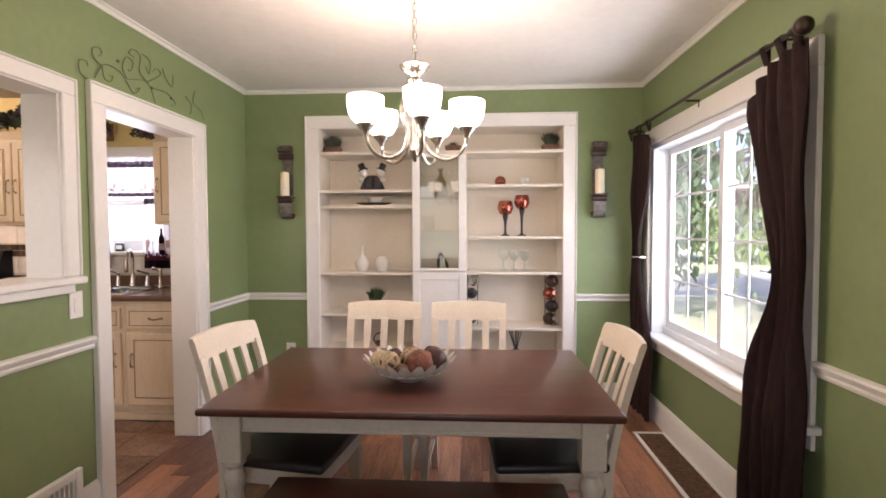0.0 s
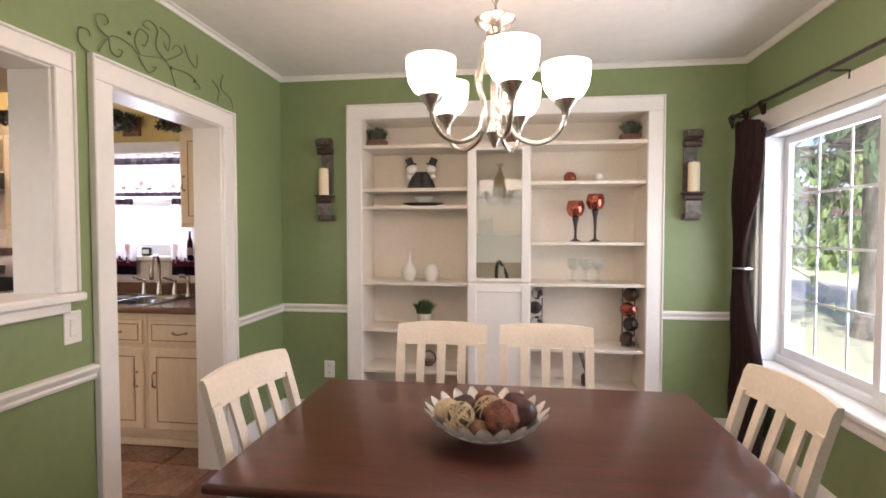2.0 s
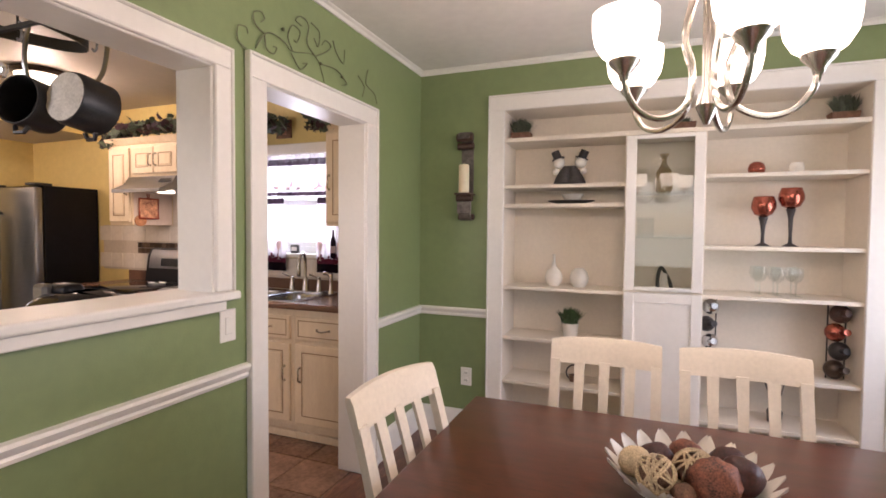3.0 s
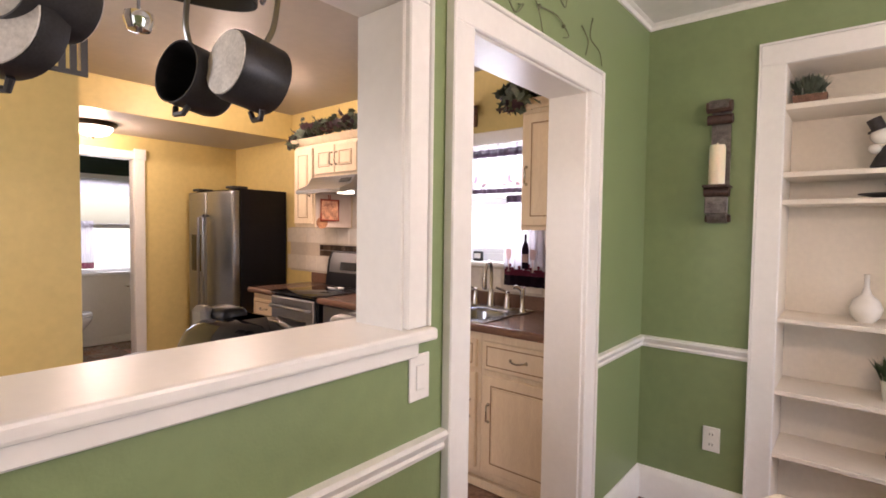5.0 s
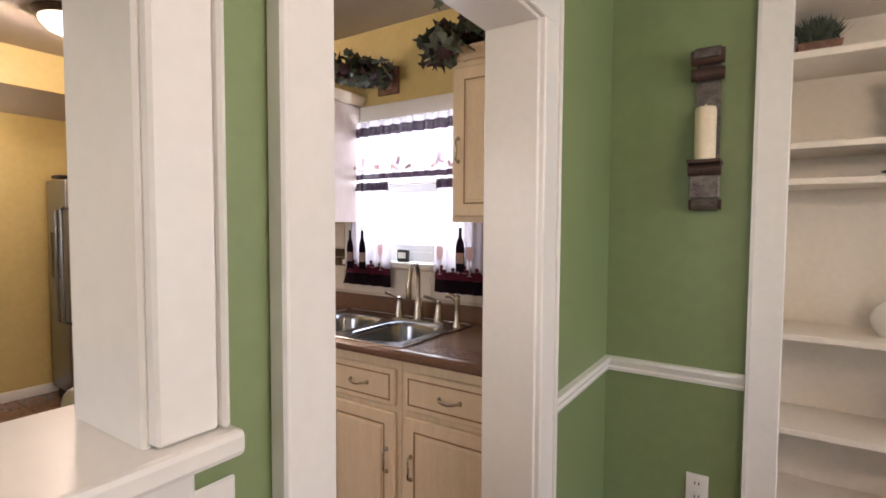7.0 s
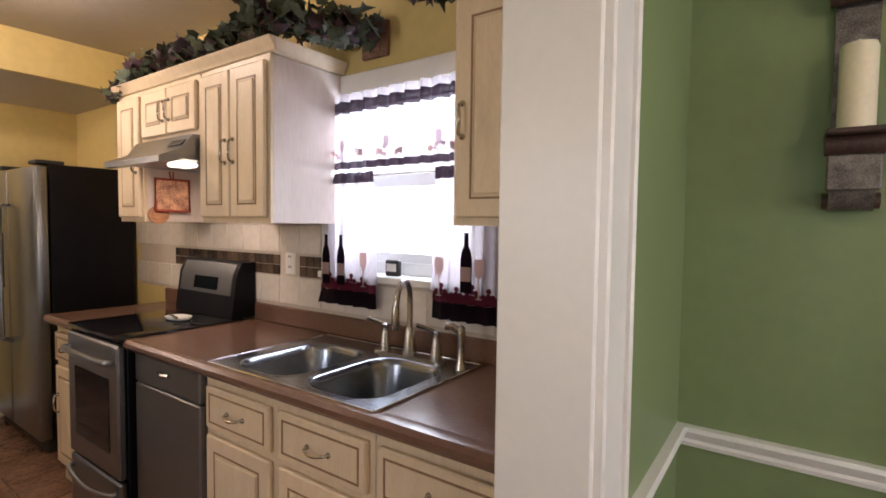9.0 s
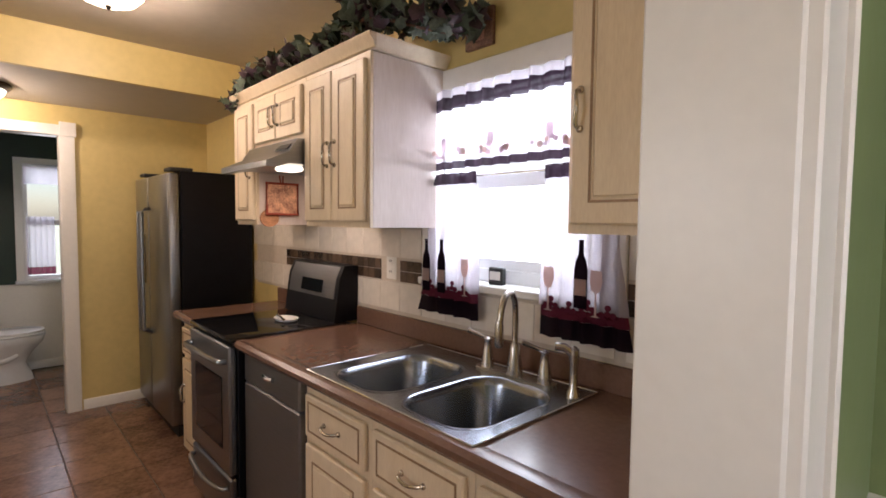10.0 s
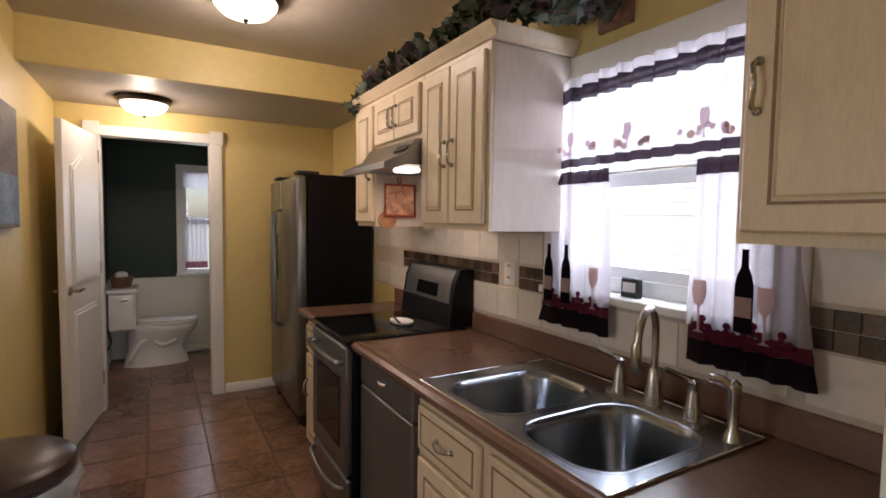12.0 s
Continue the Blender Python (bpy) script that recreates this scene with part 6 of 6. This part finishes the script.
dark(lambda: lathe(bm, -1.95, SY, [(0.105, 1.656), (0.108, 1.664), (0.098, 1.672)], 24, sy=0.6))
for q in (-1, 1):
    hx = -1.95 + q * 0.068
    ball(bm, (hx, SY - 0.01, 1.80), 0.036, 16, 10)
    ball(bm, (-1.95 + q * 0.085, SY - 0.02, 1.745), 0.022, 10, 8)
    dark(lambda: rings(bm, [[(-1.95 + q * (0.045 - 0.01 * k) + rr * math.cos(t), SY - 0.01 + 0.8 * rr * math.sin(t), z) for t in np.linspace(0, 2 * math.pi, 15)[:-1]] for k, (rr, z) in enumerate(((0.056, 1.672), (0.050, 1.71), (0.038, 1.75), (0.022, 1.778)))]))
    dark(lambda: tube(bm, [(hx + q * 0.004, SY - 0.01, 1.822), (hx + q * 0.006, SY - 0.01, 1.828)], 0.040, 18))
    dark(lambda: tube(bm, [(hx + q * 0.006, SY - 0.01, 1.828), (hx + q * 0.026, SY - 0.01, 1.872)], 0.026, 18))
for q in black_faces:
    q.material_index = 1
sn = part("snowman_figurine", bm, WHITEGLASS, smooth=50)
sn.data.materials.append(DARKCLOTH)
tagged(sn, "pair of white snowman ornaments in black coats and top hats", "figurine")
tray = thing("serving_tray", "dark shallow tray with a white bowl on it", "tray", (-1.94, SY, 1.535))
part("tray", lathe(bmesh.new(), -1.94, SY, [(0.08, 1.536), (0.10, 1.545), (0.145, 1.556), (0.145, 1.560), (0.10, 1.551)], 28, sy=0.6), DARKCLOTH, tray)
part("bowl", lathe(bmesh.new(), -1.93, SY, [(0.03, 1.553), (0.055, 1.575), (0.07, 1.60), (0.066, 1.60), (0.05, 1.578)], 22), WHITEGLASS, tray)
COPPER = mat("copper red mercury glass", (0.42, 0.13, 0.085), 0.16, 0.85, vary=0.35, scale=20, second=(0.22, 0.05, 0.035))
for x, h in ((-0.885, 0.0), (-0.755, 0.045)):
    gb = thing("goblet_holder", "copper glass candle goblet on a tall black stem", "goblet", (x, SY, 1.29), "copper goblets")
    part("stem", lathe(bmesh.new(), x, SY, [(0.042, 1.291), (0.03, 1.297), (0.010, 1.31), (0.008, 1.35), (0.012, 1.40 + h), (0.018, 1.43 + h), (0.024, 1.452 + h), (0.01, 1.456 + h)], 18), DARKCLOTH, gb, "black turned stem")
    part("bowl", lathe(bmesh.new(), x, SY, [(0.012, 1.452 + h), (0.044, 1.468 + h), (0.062, 1.505 + h), (0.060, 1.535 + h), (0.049, 1.568 + h), (0.046, 1.568 + h), (0.056, 1.533 + h), (0.057, 1.505 + h), (0.040, 1.472 + h)], 22), COPPER, gb)
vase("votive_holder", "small copper and white votive holder", -0.925, 1.69, [(0.025, 0), (0.04, 0.012), (0.044, 0.035), (0.036, 0.06), (0.02, 0.072), (0.004, 0.075)], COPPER, "candle holder")
vase("white_votive", "small round white votive candle holder", -0.735, 1.69, [(0.02, 0), (0.034, 0.015), (0.036, 0.04), (0.028, 0.06), (0.024, 0.06)], WHITEGLASS, "candle holder")
for k in range(6):
    x, z = -0.90 + 0.085 * (k % 3), 1.02
    y = SY + (0.05 if k > 2 else -0.04)
    wg = thing("wine_glass", "clear stemmed wine glass on the shelf", "wine glass", (x, y, z), "clear wine glasses")
    part("glass", lathe(bmesh.new(), x, y, [(0.03, z), (0.004, z + 0.006), (0.004, z + 0.07), (0.025, z + 0.085), (0.036, z + 0.115), (0.031, z + 0.155)], 18, True, False), CLEAR, wg)
for x, seed, cols in ((-1.145, 1, (DARKCLOTH, CHROME, DARKCLOTH, CHROME)), (-0.53, 2, (BRONZE, DARKCLOTH, COPPER, SCONCEWOOD))):
    wr = thing("bottle_rack", "tall wire rack holding dark bottles and ornaments", "bottle rack", (x, SY, 0.58))
    for s in (-1, 1):
        part("upright", tube(bmesh.new(), [(x + s * 0.04, SY, 0.581), (x + s * 0.04, SY, 0.985)], 0.004, 6), DARKCLOTH, wr)
    for k in range(4):
        bm = bmesh.new()
        ball(bm, (x + (0.01 if k % 2 else -0.01), SY - 0.02, 0.635 + 0.10 * k), 0.045 if seed == 1 else 0.05, 14, 10)
        tube(bm, [(x, SY - 0.02, 0.635 + 0.10 * k), (x + 0.02, SY - 0.10, 0.65 + 0.10 * k)], 0.018, 10)
        part("bottle", bm, cols[k], wr)
tw = thing("twig_bundle", "dark branching twigs in a small holder", "twigs", (-0.80, SY, 0.30))
rng = random.Random(9)
part("holder", lathe(bmesh.new(), -0.80, SY, [(0.035, 0.301), (0.04, 0.36), (0.03, 0.38)], 16), DARKCLOTH, tw)
for k in range(9):
    a = rng.uniform(-0.25, 0.25)
    part("twig", tube(bmesh.new(), curve([(-0.80 + 0.01 * a, SY, 0.36), (-0.80 + 0.10 * a, SY + rng.uniform(-0.02, 0.02), 0.44), (-0.80 + 0.22 * a, SY, 0.53)], 4), 0.003, 5), DARKCLOTH, tw)
cn = thing("candle_lantern", "small dark wire candle holder on the low shelf", "candle holder", (-1.90, SY, 0.40))
part("ring", tube(bmesh.new(), [(-1.90 + 0.05 * math.cos(q), SY, 0.455 + 0.05 * math.sin(q)) for q in np.linspace(0, 6.28, 20)], 0.005), DARKCLOTH, cn)
part("cup", lathe(bmesh.new(), -1.90, SY, [(0.03, 0.401), (0.034, 0.44), (0.03, 0.44)], 14), TERRA, cn)
dc = thing("glass_decanter", "clear glass decanter on the glass shelf", "decanter", (-1.40, SY, 1.60))
part("body", lathe(bmesh.new(), -1.40, SY, [(0.04, 1.601), (0.05, 1.62), (0.045, 1.72), (0.015, 1.77), (0.012, 1.80), (0.028, 1.83)], 20, True, False), glass("amber tinted glass", (0.80, 0.72, 0.55)), dc)
fg = thing("arched_ornament", "small black and white arched ornament", "ornament", (-1.38, SY, 1.02))
part("arch", tube(bmesh.new(), curve([(-1.42, SY, 1.021), (-1.42, SY, 1.10), (-1.405, SY, 1.15), (-1.385, SY, 1.13), (-1.355, SY, 1.07), (-1.345, SY, 1.021)], 5), 0.011, 8), DARKCLOTH, fg)
part("body", boxes((-1.405, SY - 0.015, 1.021, -1.365, SY + 0.015, 1.12), bevel=0.008), WHITEGLASS, fg)
for x in (-1.52, -1.47):
    tb = thing("glass_tumbler", "tall clear glass tumbler", "tumbler", (x, SY, 1.335), "glass tumblers")
    part("glass", lathe(bmesh.new(), x, SY, [(0.02, 1.336), (0.024, 1.45)], 16, True, False), CLEAR, tb)

# ---- bowl of decorative balls on the table ----
bx, by = -1.405, 5.16
bowl = thing("petal_bowl", "white petal-edged metal bowl on the dining table", "bowl", (bx, by, TZ))
part("dish", lathe(bmesh.new(), bx, by, [(0.05, TZ + 0.001), (0.055, TZ + 0.006), (0.10, TZ + 0.022), (0.135, TZ + 0.042), (0.132, TZ + 0.046), (0.098, TZ + 0.027), (0.05, TZ + 0.011)], 32), WHITEGLASS, bowl)
for ring, (n, r0, r1, z0, z1, w) in enumerate(((20, 0.115, 0.190, 0.034, 0.098, 0.026), (18, 0.10, 0.165, 0.03, 0.068, 0.022))):
    for k in range(n):
        a = 2 * math.pi * (k + 0.5 * ring) / n
        bm, loops = bmesh.new(), []
        for i in range(7):
            u = i / 6
            ww = w * math.sin(math.pi * (0.12 + 0.86 * u)) ** 0.7
            r, z = r0 + (r1 - r0) * u, TZ + z0 + (z1 - z0) * u ** 1.3
            loops.append([(bx + r * math.cos(a) - s * ww * math.sin(a), by + r * math.sin(a) + s * ww * math.cos(a), z + 0.006 * abs(s) + t) for s, t in ((-1, 0), (0, -0.003), (1, 0), (0, 0.0))])
        part("petal", rings(bm, loops), WHITEGLASS, bowl)
STRAW = mat("pale woven rattan", (0.62, 0.48, 0.30), 0.7, vary=0.3, scale=30)
RUST = mat("rust brown woven ball", (0.26, 0.09, 0.05), 0.6, vary=0.5, scale=25, bump=0.4)
MAROON = mat("dark maroon dried pod", (0.07, 0.018, 0.014), 0.45, vary=0.4, scale=20, bump=0.4)
rng = random.Random(12)
for dx, dy, r, m, weave in ((-0.075, -0.065, 0.043, STRAW, True), (0.01, 0.0, 0.05, STRAW, True), (-0.02, -0.09, 0.024, TERRA, False), (0.045, -0.045, 0.052, RUST, False), (0.10, -0.01, 0.045, MAROON, False), (0.085, 0.06, 0.04, MAROON, False), (-0.07, 0.03, 0.042, MAROON, False), (0.0, 0.085, 0.04, RUST, False), (-0.12, -0.015, 0.035, STRAW, False), (0.05, 0.03, 0.035, RUST, False)):
    c = Vector((bx + dx, by + dy, TZ + 0.03 + r + 0.35 * max(0, math.hypot(dx, dy) - 0.06)))
    th = thing("decorative_ball", "pale woven rattan ball in the bowl" if weave else "brown dried decorative pod in the bowl", "ornament", c, "balls in the bowl")
    bm = bmesh.new()
    if weave:
        for k in range(16):
            rot = Euler([rng.uniform(0, 6.28) for q in range(3)]).to_matrix()
            tube(bm, [c + rot @ Vector((r * math.cos(q), r * math.sin(q), 0)) for q in np.linspace(0, 2 * math.pi, 22)], 0.0028, 5)
        part("weave", bm, m, th)
        bm = bmesh.new()
        ball(bm, c, r * 0.86, 14, 10)
        part("core", bm, TERRA, th)
    else:
        ball(bm, c, r, 16, 12, sx=1.1)
        for v in bm.verts:
            v.co += (v.co - c) * 0.14 * noise.noise(v.co * 40)
        part("pod", bm, m, th)

# ---- outside: trees and neighbour's house ----
BARK = mat("grey bark", (0.27, 0.24, 0.21), 0.9, vary=0.4, scale=6, stretch=(1, 1, 0.2), bump=0.9, bump_scale=20)
NEEDLE = mat("spruce needles", (0.15, 0.21, 0.12), 0.7, vary=0.4, scale=3, second=(0.08, 0.12, 0.075))
BROAD = mat("pale green leaves", (0.22, 0.30, 0.12), 0.7, vary=0.5, scale=2, second=(0.10, 0.17, 0.06))


def tree(x, y, r, h, low, spread, n, seed, leafmat, label, size):
    rng = random.Random(seed)
    th = thing("tree", label, "tree", (x, y, -0.55))
    part("trunk", lathe(bmesh.new(), x, y, [(r * 1.5, -0.56), (r * 1.15, -0.2), (r, 0.5), (r * 0.85, h * 0.4), (r * 0.4, h * 0.8), (0.04, h)], 14), BARK, th)
    crown, limbs = bmesh.new(), bmesh.new()
    for k in range(n):
        u = rng.random()
        z = low + (h - low) * u
        a = rng.uniform(0, 6.28)
        l = spread * (1 - u) ** 0.7 * rng.uniform(0.5, 1.1) + 0.3
        tip = Vector((x + l * math.cos(a), y + l * math.sin(a), z - 0.45 * l * rng.uniform(0.5, 1.2)))
        base = Vector((x, y, z))
        tube(limbs, [base, (base + tip) / 2 + Vector((0, 0, 0.12 * l)), tip], 0.05, 4, 0.008)
        for j in range(26):
            t = rng.uniform(0.25, 1.0)
            c = base.lerp(tip, t) + Vector((rng.gauss(0, 0.16), rng.gauss(0, 0.16), 0.12 * l * (1 - abs(2 * t - 1)) - abs(rng.gauss(0, 0.22))))
            m = Matrix.Translation(c) @ Euler((rng.uniform(-0.6, 0.6), rng.uniform(-0.6, 0.6), rng.uniform(0, 6.28))).to_matrix().to_4x4()
            s = size * rng.uniform(0.6, 1.3)
            v = [crown.verts.new(m @ Vector(q)) for q in ((-0.25 * s, 0, 0.2 * s), (0.25 * s, 0.1 * s, 0.15 * s), (0.12 * s, 0, -s), (-0.15 * s, 0.08 * s, -0.8 * s))]
            crown.faces.new(v)
    part("limbs", limbs, BARK, th)
    tagged(part("crown", crown, leafmat, th, smooth=0), kind="stuff")


tree(5.2, 13.4, 0.27, 13, 2.6, 3.6, 190, 21, NEEDLE, "tall spruce with drooping boughs on the lawn", 0.20)
tree(2.0, 14.2, 0.20, 11, 1.2, 2.6, 150, 22, NEEDLE, "spruce with drooping boughs near the drive", 0.20)
for k, (x, y, h) in enumerate(((-3, 33, 9), (4, 36, 10), (11, 34, 9), (17, 31, 11), (25, 28, 10), (32, 22, 11), (38, 14, 10))):
    tree(x, y, 0.25, h, 1.0, 4.2, 110, 40 + k, BROAD, "leafy pale green tree beyond the drive", 0.5)
SIDING = mat("white lap siding", (0.78, 0.78, 0.78), 0.6, vary=0.03)
hs = thing("neighbour_house", "white sided neighbouring house seen through the kitchen window", "house", (-5.5, 13, -0.55))
bm = boxes((-11, 11.0, -0.55, -1.2, 17, 4.2))
for k in range(30):
    rings(bm, [[(x, 10.995 - o, -0.5 + k * 0.155 + z) for o, z in ((0, 0), (0.008, 0), (0.004, 0.15), (0, 0.15))] for x in (-11, -1.2)])
part("wall", bm, SIDING, hs, smooth=0)
part("roof", rings(bmesh.new(), [[(x, 10.5, 4.1), (x, 10.5, 4.25), (x, 14, 6.6), (x, 17.5, 4.25), (x, 17.5, 4.1)] for x in (-11.3, -0.9)]), mat("grey shingle roof", (0.12, 0.12, 0.12), 0.9, vary=0.3, scale=8), hs)
hs2 = thing("far_house", "low pale house beyond the lawn", "house", (27, 41, -0.55))
part("wall", boxes((20, 40, -0.55, 34, 48, 2.4)), SIDING, hs2)
part("roof", rings(bmesh.new(), [[(x, 39.5, 2.4), (x, 44, 4.6), (x, 48.5, 2.4)] for x in (19.5, 34.5)]), mat("brown roof", (0.16, 0.11, 0.09), 0.9, vary=0.3, scale=8), hs2)
for x in (22.5, 26.5, 30.5):
    part("window", boxes((x, 39.96, 0.6, x + 1.3, 40.0, 1.8)), GLOSS, hs2)

# ---- tiles and boards ----


def piece(name, mesh, parent, at):
    ob = new(name, mesh)
    ob.parent = parent
    ob.location = at
    return ob


def slab_mesh(name, x, y, z, bevel, material):
    bm = bmesh.new()
    a, b, c = x / 2, y / 2, z
    rings(bm, [[(-a, -b, 0), (a, -b, 0), (a, b, 0), (-a, b, 0)], [(-a, -b, c - bevel), (a, -b, c - bevel), (a, b, c - bevel), (-a, b, c - bevel)], [(-a + bevel, -b + bevel, c), (a - bevel, -b + bevel, c), (a - bevel, b - bevel, c), (-a + bevel, b - bevel, c)]])
    me = bpy.data.meshes.new(name)
    bmesh.ops.recalc_face_normals(bm, faces=bm.faces)
    bm.to_mesh(me)
    bm.free()
    me.materials.append(material)
    return me


rng = random.Random(31)
PW, PL = 0.1224, 1.22
plank = slab_mesh("plank", PW - 0.0015, PL - 0.0015, 0.012, 0.0008, PLANK)
for i in range(25):
    y = 1.0 - rng.uniform(0, PL)
    while y < 7.0:
        lo, hi = max(y, 1.0), min(y + PL, 7.0)
        if hi - lo > 0.05:
            ob = piece("plank", plank, floor_dining, (-2.93 + PW * (i + 0.5), (lo + hi) / 2, -0.012))
            ob.scale = (1, (hi - lo) / PL, 1)
        y += PL
piece("plank", slab_mesh("threshold_plank", 0.075, 0.765, 0.012, 0.0008, PLANK), floor_dining, (-2.9685, 5.865, -0.012))
T = 0.33
tile = slab_mesh("tile", T - 0.006, T - 0.006, 0.007, 0.0015, TILE)
for i in range(18):
    for j in range(-5, 4):
        x, y = -3.18 - T * i, 5.79 + T * j
        if x < BX + 0.1 or (y < 5.15 and x < -5.0) or (x < -7.2 and y < 5.3) or (x > -7.2 and y > 6.6):
            continue
        piece("tile", tile, floor_kitchen, (x, y, -0.0062))
for j in range(2):
    for i in range(5):
        piece("tile", tile, floor_kitchen, (-7.47 - T * i + 0.0, 6.78 + T * j, -0.0062)) if 6.78 + T * j < 7.0 else None
WTGROUT = mat("pale tile grout", (0.55, 0.48, 0.40), 0.9)
splash = thing("backsplash", "white tile backsplash with a dark brown mosaic band", "backsplash", (-4.4, 7.05, 0.99))
for rr in ((-6.2, 7.0455, 0.9805, KX0 - 0.092, 7.0495, 1.384), (KX0 - 0.0915, 7.0455, 0.9805, KX1 + 0.0865, 7.0495, 1.14), (KX1 + 0.087, 7.0455, 0.9805, -3.095, 7.0495, 1.384), (-5.308, 7.0455, 1.384, -4.79, 7.0495, 1.65)):
    part("backing", boxes(rr), WTGROUT, splash)


def wall_tile(name, mesh, x, z):
    ob = piece(name, mesh, splash, (x + 4.4, -0.0045, z - 0.99))
    ob.rotation_euler = (math.pi / 2, 0, 0)


TW = 0.15
wt = slab_mesh("wall_tile", TW - 0.003, 0.134 - 0.003, 0.006, 0.001, WTILE)
mt = slab_mesh("mosaic_tile", 0.05 - 0.003, 0.05 - 0.003, 0.006, 0.001, BTILE)
for k in range(6):
    wall_tile("wall_tile", wt, KX0 - 0.02 + TW * k, 1.063)
for xa, xb in ((-6.15, KX0 - 0.10), (KX1 + 0.087, -3.10)):
    n = int((xb - xa) / TW)
    for k in range(n + 1):
        x = (xb - TW * (k + 0.5)) if xa < -5 else (xa + TW * (k + 0.5))
        if xa - 0.08 < x < xb + 0.02 and (xa < -5 or x < xb - 0.07):
            wall_tile("wall_tile", wt, x, 1.063)
            wall_tile("wall_tile", wt, x, 1.310)
            if -5.25 < x < -4.84:
                for z in (1.444, 1.578):
                    wall_tile("wall_tile", wt, x, z)
    n = int((xb - xa) / 0.05)
    for k in range(n):
        x = (xb - 0.05 * (k + 0.5)) if xa < -5 else (xa + 0.05 * (k + 0.5))
        if x > -5.75 and abs(x + 4.66) > 0.06:
            for z in (1.158, 1.208):
                wall_tile("mosaic_tile", mt, x, z)
